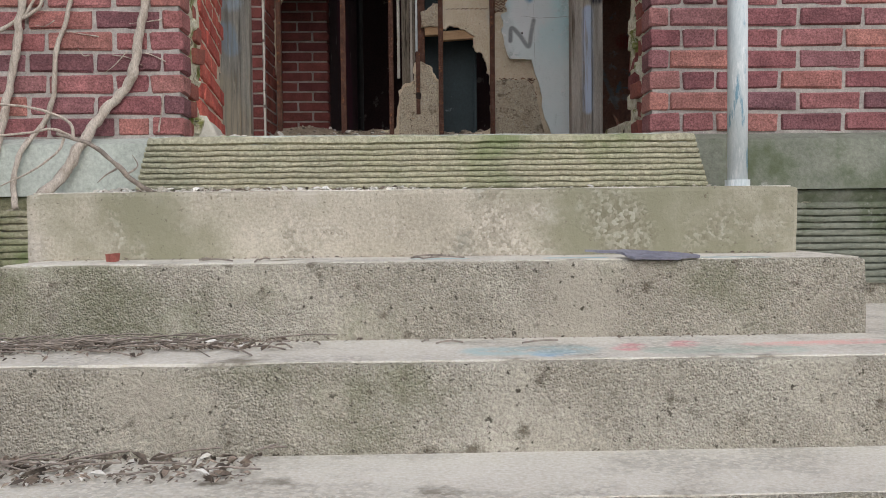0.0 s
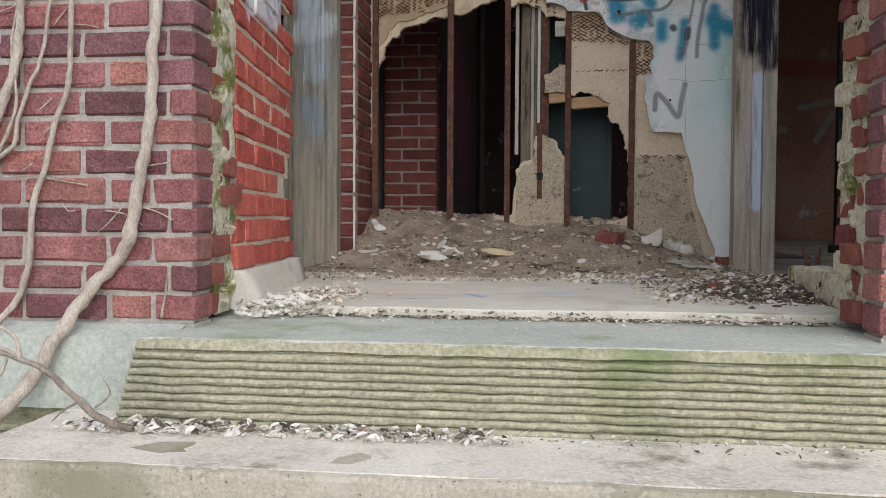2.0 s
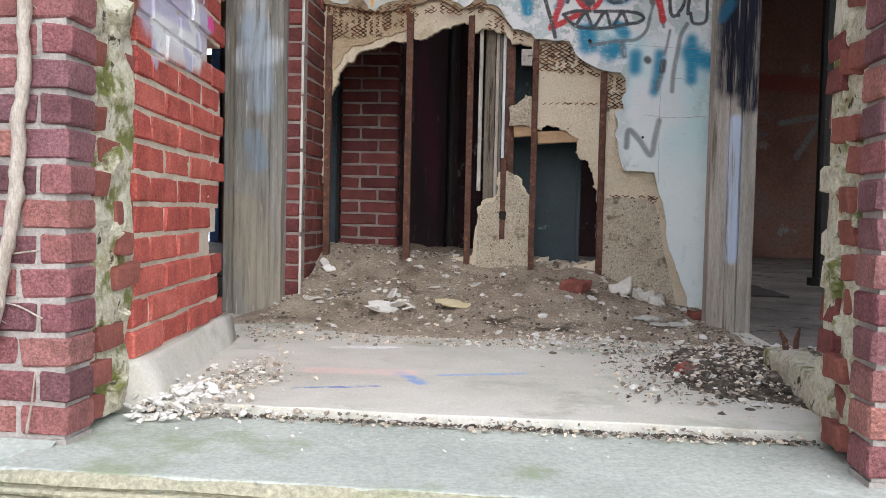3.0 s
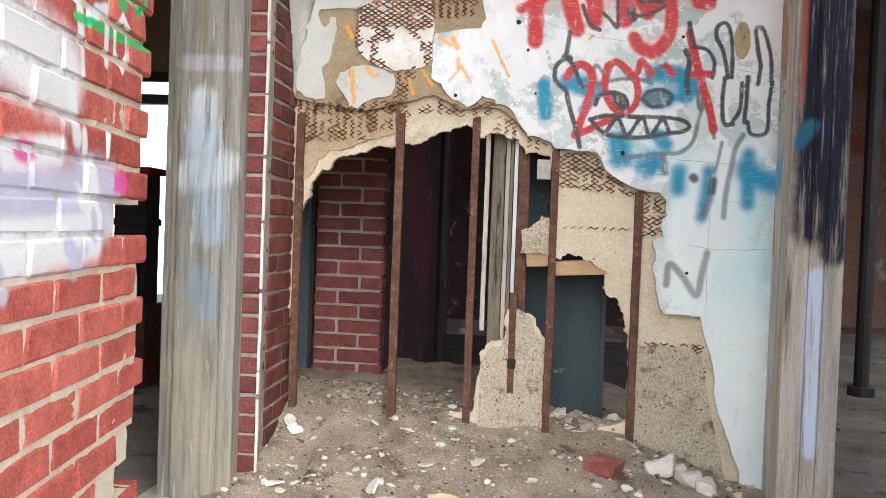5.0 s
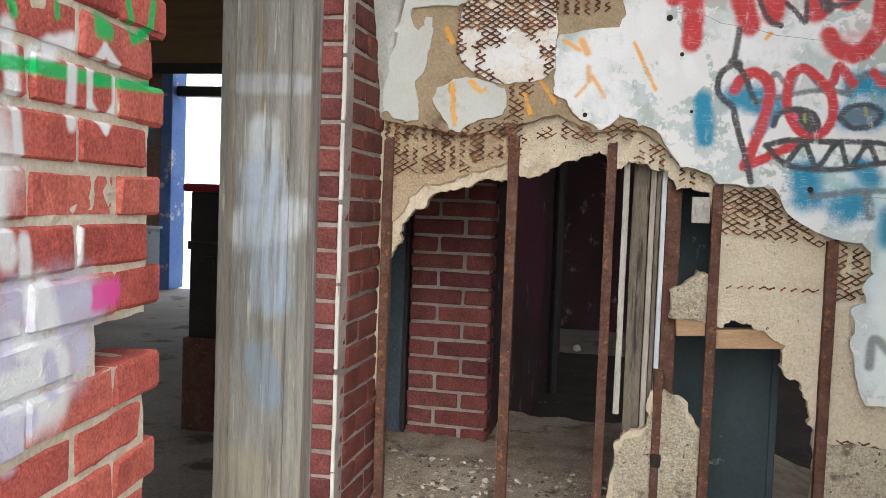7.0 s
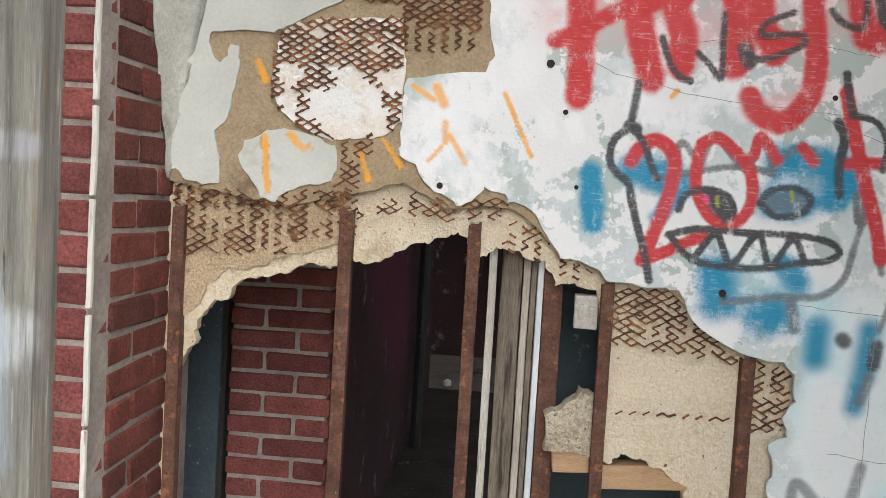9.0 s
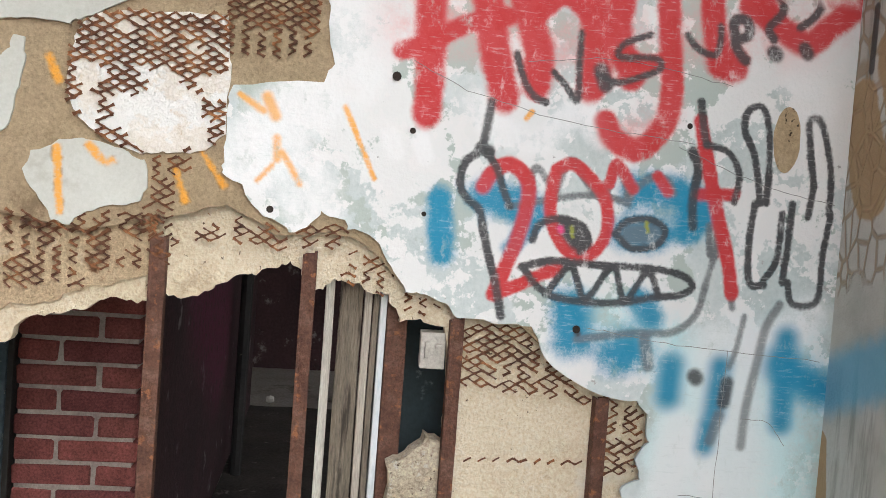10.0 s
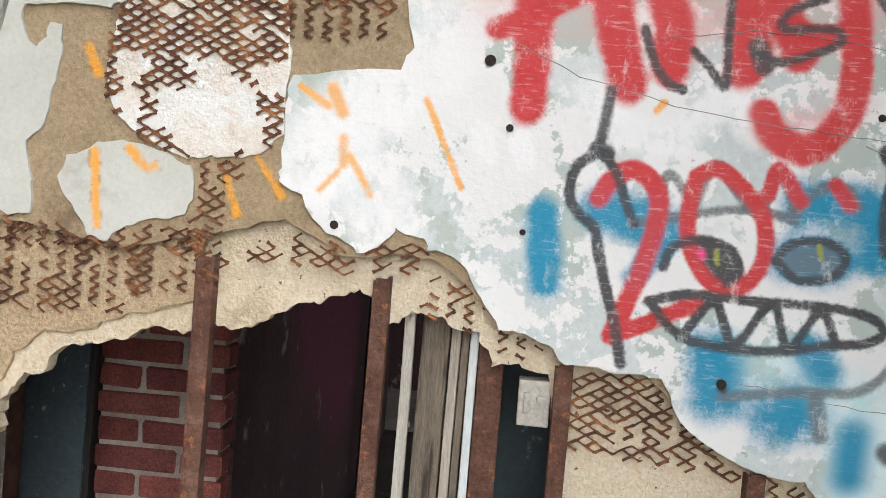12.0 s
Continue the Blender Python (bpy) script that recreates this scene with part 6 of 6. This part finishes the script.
def flakes(name, spots, mat, long=1.8):
    """Curled dry leaves and bark flakes, one mesh."""
    rnd = random.Random(name)
    vs, fs = [], []
    for x, y, z, s_ in spots:
        m = pose(x, y, z + s_ * 0.15, rnd.uniform(-35, 35), rnd.uniform(-35, 35), rnd.uniform(0, 360))
        l, w, b = s_ * long * rnd.uniform(0.7, 1.3), s_ * rnd.uniform(0.35, 0.9), s_ * rnd.uniform(0.1, 0.5)
        o = len(vs)
        for u, v, h in ((-1, 0, 0), (-0.3, -1, b), (-0.3, 1, b), (0.4, -0.8, b * 0.7), (0.4, 0.8, b * 0.7), (1, 0, 0), (0, 0, -b * 0.3)):
            vs.append(tuple(m @ Vector((u * l / 2, v * w / 2, h))))
        fs += [(o, o + 1, o + 6), (o, o + 6, o + 2), (o + 1, o + 3, o + 6), (o + 6, o + 4, o + 2), (o + 3, o + 5, o + 6), (o + 6, o + 5, o + 4)]
    me = bpy.data.meshes.new(name)
    me.from_pydata(vs, [], fs)
    return piece(name, me, mat)


def floor_bits(n, x0, x1, y0, y1, s0, s1, z=FLOOR):
    return [(r.uniform(x0, x1), r.uniform(y0, y1), z + 0.003, s0 + (s1 - s0) * r.random() ** 3) for _ in range(n)]


tagged(bits("floor_debris", floor_bits(500, -0.9, 0.95, 4.0, 4.7, 0.003, 0.014) + floor_bits(700, 0.3, 0.95, 3.3, 4.35, 0.002, 0.011) + floor_bits(160, -0.8, 0.7, 3.06, 3.14, 0.003, 0.012, 1.69), M_STONES), "loose crumbs on the vestibule floor", "debris", kind="stuff")


def heap(n, x, y, sx, sy, s0, s1, z=FLOOR):
    return [(r.gauss(x, sx), r.gauss(y, sy), z + 0.003 + 0.01 * r.random(), s0 + (s1 - s0) * r.random() ** 3) for _ in range(n)]


mv, mf, mn = [], [], 40
for i in range(mn + 1):
    for k in range(mn + 1):
        x, y = 0.4 + 0.9 * i / mn, 3.2 + 1.2 * k / mn
        q = max(0.0, 1 - ((x - 0.95) / 0.5) ** 2 - ((y - 3.78) / 0.55) ** 2)
        mv.append((x, y, FLOOR - 0.012 + 0.055 * q ** 0.8 + (0.016 * noise.fractal(Vector((x * 9, y * 9, 4)), 0.8, 2.2, 5) if q > 0 else 0)))
for i in range(mn):
    for k in range(mn):
        a = i * (mn + 1) + k
        mf.append((a, a + mn + 1, a + mn + 2, a + 1))
me = bpy.data.meshes.new("debris_mound")
me.from_pydata(mv, [], mf)
tagged(piece("debris_mound", me, M_MOUND, None, smooth=True), "low dark mound of rotted litter and crumbs", "debris", kind="stuff")


def on_mound(n, s0, s1, sx=0.17, sy=0.2):
    out_ = []
    while len(out_) < n:
        x, y = r.gauss(0.76, sx), r.gauss(3.76, sy)
        if x > 1.1 or y < 3.14 or y > 4.6 or (x > 0.76 and y < 3.74 and x < 0.9):
            continue
        q = max(0.0, 1 - ((x - 0.95) / 0.5) ** 2 - ((y - 3.78) / 0.55) ** 2)
        out_.append((x, y, FLOOR - 0.004 + 0.055 * q ** 0.8, s0 + (s1 - s0) * r.random() ** 3))
    return out_


tagged(bits("mound_crumbs", on_mound(1500, 0.003, 0.016) + on_mound(900, 0.002, 0.008, 0.24, 0.24), M_STONES), "mixed crumbs over the dark mound", "debris", kind="stuff")
tagged(bits("mound_chips", on_mound(260, 0.003, 0.018) + floor_bits(160, -0.2, 0.9, 4.05, 4.35, 0.003, 0.016), M_CHIPS), "white plaster chips over the dark mound", "plaster chips", kind="stuff")
tagged(bits("toe_crumbs", floor_bits(1500, -0.95, 0.95, 4.08, 4.45, 0.002, 0.01), M_STONES), "fine crumbs along the foot of the dirt bank", "debris", kind="stuff")
tagged(bits("bank_clods", on_bank(1500, 0.002, 0.011), M_MOUND), "dark clods of dirt on the bank", "rubble", kind="stuff")
tagged(bits("joint_dirt", floor_bits(700, -0.76, 0.72, 3.07, 3.098, 0.003, 0.009, 1.676), M_MOUND), "dirt caught along the sill joint", "debris", kind="stuff")
tagged(bits("mound_dirt", on_mound(1100, 0.004, 0.018), M_MOUND), "dark rotted bark and dirt clods", "debris", kind="stuff")
tagged(bits("white_debris", heap(150, -0.68, 3.18, 0.05, 0.08, 0.003, 0.02) + heap(60, -0.62, 3.28, 0.05, 0.08, 0.003, 0.014) + heap(70, -0.66, 3.5, 0.04, 0.12, 0.003, 0.014) + heap(150, 0.62, 3.7, 0.14, 0.18, 0.003, 0.016) + floor_bits(120, -0.76, 0.7, 3.05, 3.12, 0.003, 0.009, 1.688) + heap(90, -0.68, 3.05, 0.06, 0.05, 0.004, 0.018, 1.68) + heap(40, 0.0, 2.95, 0.35, 0.06, 0.002, 0.006, 1.677) + floor_bits(70, -0.85, -0.35, 2.5, 2.6, 0.003, 0.014, 1.5) + heap(60, 0.15, 4.36, 0.12, 0.04, 0.004, 0.018), M_CHIPS), "white plaster crumbs by the threshold", "debris", kind="stuff")
tagged(bits("grey_debris", floor_bits(420, -0.74, 0.72, 3.035, 3.1, 0.003, 0.011, 1.678) + heap(260, -0.63, 3.4, 0.06, 0.16, 0.003, 0.013) + heap(60, -0.6, 3.1, 0.1, 0.05, 0.003, 0.012, 1.69), M_STONES), "loose crumbs beside the brick reveal", "debris", kind="stuff")
tagged(flakes("leaf_litter", floor_bits(700, 0.35, 0.97, 3.3, 4.2, 0.004, 0.02) + floor_bits(700, -1.1, -0.35, 1.9, 2.055, 0.004, 0.016, 1.137) + floor_bits(260, -0.95, -0.1, 2.52, 2.6, 0.004, 0.02, 1.502) + floor_bits(200, -1.3, -0.6, 1.8, 2.05, 0.003, 0.015, 1.136) + floor_bits(620, -1.2, -0.35, 1.56, 1.735, 0.004, 0.022, 0.948) + floor_bits(260, -1.0, 0.95, 2.01, 2.058, 0.002, 0.008, 1.135) + floor_bits(300, -1.0, 0.9, 2.2, 2.298, 0.002, 0.009, 1.32) + floor_bits(200, -0.95, 0.8, 2.5, 2.6, 0.003, 0.012, 1.5), M_LITTER), "dead leaf litter in the corners of the steps", "leaf litter", kind="stuff")
tagged(flakes("pale_flakes", floor_bits(90, -1.02, -0.3, 1.92, 2.055, 0.003, 0.012, 1.136) + floor_bits(150, -1.2, -0.35, 1.56, 1.735, 0.004, 0.018, 0.948) + floor_bits(420, -0.95, 0.0, 2.5, 2.6, 0.005, 0.022, 1.502) + floor_bits(80, 0.0, 0.9, 2.53, 2.6, 0.004, 0.015, 1.502) + floor_bits(40, -1.0, -0.4, 1.93, 2.05, 0.008, 0.022, 1.14) + floor_bits(120, 0.4, 0.97, 3.3, 4.1, 0.003, 0.012), M_CHIPS), "pale dry leaf and paint flakes on the steps", "leaf litter", kind="stuff")
stem = bmesh.new()
for k in range(230):
    low_step = k % 4 == 0
    x, y = r.gauss(-0.85, 0.22), (r.uniform(1.58, 1.73) if low_step else r.uniform(1.9, 2.05))
    a, l, z = r.gauss(0.0, 0.8), r.uniform(0.03, 0.16), (0.95 if low_step else 1.136) + r.uniform(0.002, 0.022)
    d = Vector((math.cos(a), math.sin(a) * 0.8, r.uniform(-0.06, 0.1))) * l
    p = Vector((x, y, z))
    if p.x + d.x > -0.2 or p.y + d.y > 2.05:
        continue
    one = tube([p, p + d * 0.5 + Vector((0, r.uniform(-0.01, 0.01), 0.004)), p + d], r.uniform(0.001, 0.0024), 4)
    me = bpy.data.meshes.new("stem")
    one.to_mesh(me)
    one.free()
    stem.from_mesh(me)
    bpy.data.meshes.remove(me)
tagged(part("dry_stems", stem, M_TWIG), "tangle of thin dry stems in the step corner", "leaf litter", kind="stuff")
for i in range(24):
    zone = r.choice(((-1.0, -0.2, 1.95, 2.03, 1.139), (-0.3, 0.3, 1.9, 2.0, 1.138), (-0.6, 0.2, 2.12, 2.25, 1.324), (0.4, 0.95, 3.35, 4.1, 1.708), (0.4, 0.95, 3.35, 4.1, 1.708), (-1.1, -0.4, 1.58, 1.7, 0.952)))
    x, y, a, l = r.uniform(*zone[:2]), r.uniform(*zone[2:4]), r.uniform(-1.5, 1.5), r.uniform(0.03, 0.11)
    d = Vector((math.cos(a), math.sin(a), 0)) * l
    p = Vector((x, y, zone[4]))
    tagged(part("twig", tube(curve([p, p + d * 0.5 + Vector((0, r.uniform(-0.01, 0.01), 0.003)), p + d], 3), 0.0022, 5), M_TWIG), "thin dry twig lying on the concrete", "twig", "loose twigs")


def slab_thing(name, label, cat, x, y, z, l, w, h, mat, turn=0, tip=0, seed=0, group="", n=7):
    """A broken flat piece."""
    rr = random.Random(seed)
    outline = [(math.cos(2 * math.pi * i / n) * l / 2 * rr.uniform(0.6, 1.15), math.sin(2 * math.pi * i / n) * w / 2 * rr.uniform(0.6, 1.15)) for i in range(n)]
    outline = [tuple(p) for p in jagged(outline, l * 0.07, 2, seed + 1)]
    bm = prism(outline, 0, h)
    wobble(bm, h * 0.25, 30)
    ob = part(name, bm, mat)
    ob.matrix_basis = pose(x, y, z, tip, tip * 0.4, turn)
    return tagged(ob, label, cat, group)


for i, (x, y, l, w, m, tip) in enumerate(((-0.47, 4.56, 0.13, 0.1, M_CHIPS, 14), (-0.41, 4.6, 0.12, 0.09, M_CHIPS, -8), (-0.36, 4.54, 0.1, 0.07, M_CHIPS, 18), (-0.5, 4.5, 0.09, 0.05, M_CHIPS, 4), (-0.4, 4.5, 0.08, 0.06, M_CHIPS, 24), (-0.35, 4.44, 0.06, 0.05, M_CHIPS, 10), (-0.44, 4.63, 0.07, 0.05, M_CHIPS, 30))):
    slab_thing("plaster_shard", "white broken plaster shard lying on the dirt", "plaster shard", x, y, bank(x, y) + 0.016 + 0.006 * i, l, w, 0.006, m, 47 * i, tip * 1.5, i, "plaster shards")
slab_thing("board_scrap", "yellowed scrap of board on the dirt", "board scrap", -0.19, 4.62, bank(-0.19, 4.62) + 0.018, 0.18, 0.08, 0.006, M_PAPERY, -8, 14, 21)
for i, (x, y, l, t) in enumerate(((-0.80, 5.05, 0.07, 70), (-0.825, 5.08, 0.09, 80), (-0.76, 4.86, 0.06, 20), (-0.78, 4.74, 0.07, 15), (-0.72, 4.75, 0.05, 25), (-0.75, 4.69, 0.05, 10), (-0.80, 4.72, 0.04, 30), (-0.52, 5.1, 0.05, 50), (-0.4, 5.06, 0.05, 20), (-0.3, 4.88, 0.07, 10), (-0.13, 4.9, 0.07, 25), (0.06, 4.84, 0.035, 20), (0.36, 4.82, 0.05, 55), (0.5, 4.9, 0.05, 20))):
    slab_thing("plaster_flake", "pale flake of fallen plaster stuck in the dirt", "plaster flake", x, y, bank(x, y) + 0.008, l, l * 0.7, 0.006, M_CHIPS, 63 * i, t * 0.6, 40 + i, "plaster flakes")
for x, y, l in ((0.50, 5.0, 0.1), (0.585, 4.98, 0.085), (0.64, 4.94, 0.09), (0.56, 5.04, 0.06)):
    lump = box(-l / 2, l / 2, -l * 0.38, l * 0.38, -0.01, l * 0.55, 0.014, 0.03, 0.02)
    lump = tagged(part("plaster_lump", lump, M_CHIPS, smooth=True), "pale lump of fallen plaster", "plaster lump", "plaster lumps")
    lump.matrix_basis = pose(x, y, bank(x, y), r.uniform(-15, 15), r.uniform(-15, 15), r.uniform(0, 90))
for x, y, l in ((0.56, 4.62, 0.14), (0.66, 4.6, 0.12), (0.6, 4.56, 0.09)):
    slab_thing("plaster_sheet", "grey curled sheet of fallen plaster on the floor", "plaster sheet", x, y, bank(x, y) + 0.01, l, l * 0.5, 0.006, M_GREYPLASTER, 15, 9, int(l * 900), "plaster sheets")
slab_thing("plaster_shard", "white broken plaster shard on the floor", "plaster shard", 0.62, 3.62, FLOOR + 0.014, 0.08, 0.05, 0.008, M_CHIPS, 5, 4, 77, "plaster shards")
half = box(-0.06, 0.06, -0.04, 0.04, -0.025, 0.025, 0.01, 0.02, 0.018)
half = tagged(part("brick_fragment", half, M_REDBIT), "broken red brick half sunk in the dirt", "brick fragment", "brick fragments")
half.matrix_basis = pose(0.30, 4.93, bank(0.30, 4.93) + 0.012, 10, 5, -35)
for x, y, z, a in ((0.785, 4.83, FLOOR + 0.05, 20), (0.56, 3.72, FLOOR + 0.015, 60)):
    copy_thing(half, pose(x, y, z, 8, 3, a) @ Matrix.Scale(0.6, 4))
slab = prism([tuple(p) for p in jagged([(-0.135, 0.004), (-0.06, -0.01), (-0.045, -0.05), (-0.03, -0.075), (0.07, -0.078), (0.1, -0.06), (0.135, -0.05), (0.11, -0.03), (0.02, 0.0), (-0.04, 0.012)], 0.006, 2, 9)], 0, 0.006)
wobble(slab, 0.002, 30)
shard = tagged(part("slate_shard", slab, M_DARKSHEET), "thin dark grey slate shard lying over the step edge", "slate shard")
shard.matrix_basis = pose(0.51, 2.118, 1.3315, 10, 1, 0)
redbit = slab_thing("red_scrap", "small red scrap on the step", "scrap", -0.80, 2.2, 1.322, 0.035, 0.025, 0.02, M_REDBIT, 10, 3, 5)

# ---- handrail post, stub ----
rail = thing("handrail_post", "white and blue painted galvanised pipe post on the top step", "handrail post", at=(0.915, 2.56, 1.5))
part("pipe", tube([(0.915, 2.56, 1.495), (0.915, 2.56, 1.9), (0.913, 2.56, 2.6)], 0.029, 16), M_GALV, rail, smooth=True)
part("collar", tube([(0.915, 2.56, 1.495), (0.915, 2.56, 1.525)], 0.036, 16), M_GALV, rail)
stub_post = thing("rail_stub", "rusted handrail stub with chipped pale paint", "handrail post", at=(-1.06, 1.9, 1.13))
part("pipe", tube([(-1.08, 2.0, 1.12), (-1.08, 2.0, 1.22)], 0.03, 14), M_GALV, stub_post)
part("rusted_end", tube([(-1.08, 2.0, 1.22), (-1.08, 2.0, 1.34)], 0.031, 14), M_RUST, stub_post, "rusted upper end")

# ---- dead vines on the front wall ----
def vine(label, points, r0, r1, mat=M_BARK):
    line = curve(points, 7)
    n = len(line)
    line = [p + noise.noise_vector(p * 25) * r0 * 0.5 for p in line]
    rad = [(r0 + (r1 - r0) * i / (n - 1)) * (1 + 0.18 * noise.noise(p * 40)) for i, p in enumerate(line)]
    ob = part("vine", tube(line, rad, 8, 0.25), mat, None, smooth=True)
    return tagged(ob, label, "vine", "dead vines")


YV = 2.772


def up(*xz, y=YV):
    return [(x, y, z) for x, z in xz]


vine("thick bare vine stem climbing the brick wall", [(-1.15, 2.60, 1.50), (-1.105, 2.675, 1.57), (-1.079, 2.69, 1.632), (-1.05, 2.735, 1.70)] + up( (-1.007, 1.777), (-0.945, 1.849), (-0.914, 1.92), (-0.903, 2.005), (-0.885, 2.09), (-0.873, 2.187), (-0.87, 2.3), (-0.857, 2.47), (-0.865, 2.8), (-0.84, 3.2)), 0.0175, 0.012)
vine("bare vine stem climbing the brick wall", [(-1.33, 2.68, 1.2), (-1.335, 2.69, 1.52), (-1.325, 2.735, 1.70)] + up( (-1.309, 1.834), (-1.282, 1.98), (-1.272, 2.066), (-1.246, 2.167), (-1.205, 2.266), (-1.19, 2.4), (-1.2, 2.8)), 0.014, 0.01)
vine("slender vine stem on the brick wall", [(-1.25, 2.66, 1.46), (-1.265, 2.685, 1.556), (-1.242, 2.7, 1.644)] + up( (-1.209, 1.732), (-1.176, 1.805), (-1.165, 1.95), (-1.133, 2.036), (-1.107, 2.135), (-1.075, 2.22), (-1.066, 2.305), (-1.05, 2.7)), 0.009, 0.006)
vine("looping thin vine tendril on the brick wall", up((-1.4, 1.99), (-1.328, 2.024), (-1.28, 2.052), (-1.248, 2.066), (-1.209, 2.094), (-1.192, 2.166), (-1.167, 2.236), (-1.135, 2.306), (-1.1, 2.5)), 0.007, 0.004)
vine("looping thin vine tendril on the brick wall", up((-1.26, 2.06), (-1.225, 2.12), (-1.2, 2.2), (-1.21, 2.32), (-1.18, 2.5)), 0.005, 0.003)
vine("thin vine tendril on the brick wall", up((-0.85, 1.70), (-0.84, 1.76), (-0.832, 1.82)), 0.003, 0.0015)
for i in range(26):
    x, z = r.uniform(-1.3, -0.82), r.uniform(1.75, 2.7)
    a = r.uniform(-0.6, 0.9)
    d = Vector((math.cos(a), 0, math.sin(a))) * r.uniform(0.04, 0.12) * r.choice((-1, 1))
    p = Vector((x, 2.783, z))
    vine("fine dry rootlet on the brick wall", [p, p + d * 0.5 + Vector((0, 0, r.uniform(-0.012, 0.012))), p + d], 0.002, 0.0008)
YT = 2.45
vine("dark dead twig leaning at the sill", [(-0.80, 2.53, 1.502), (-0.83, 2.48, 1.53)] + up((-0.87, 1.575), (-0.93, 1.63), (-0.99, 1.655), (-1.035, 1.668), y=YT), 0.008, 0.005, M_TWIG)
vine("dead twig branching over the step", up((-0.987, 1.652), (-0.995, 1.692), (-1.032, 1.717), (-1.112, 1.741), (-1.2, 1.75), y=YT), 0.005, 0.003, M_BARK)
vine("dead twig branching over the step", up((-0.99, 1.66), (-1.046, 1.679), (-1.114, 1.669), (-1.25, 1.66), y=YT), 0.004, 0.003, M_BARK)
vine("dead twig branching over the step", up((-1.014, 1.655), (-1.03, 1.62), (-1.062, 1.592), (-1.116, 1.56), (-1.2, 1.52), y=YT), 0.004, 0.002, M_BARK)
vine("short dead twig at the sill", [(-0.87, 2.47, 1.575), (-0.9, 2.46, 1.555), (-0.93, 2.46, 1.53)], 0.003, 0.001, M_TWIG)
vine("short dead twig at the sill", [(-0.85, 2.48, 1.555), (-0.83, 2.5, 1.58), (-0.845, 2.5, 1.61)], 0.003, 0.001, M_TWIG)
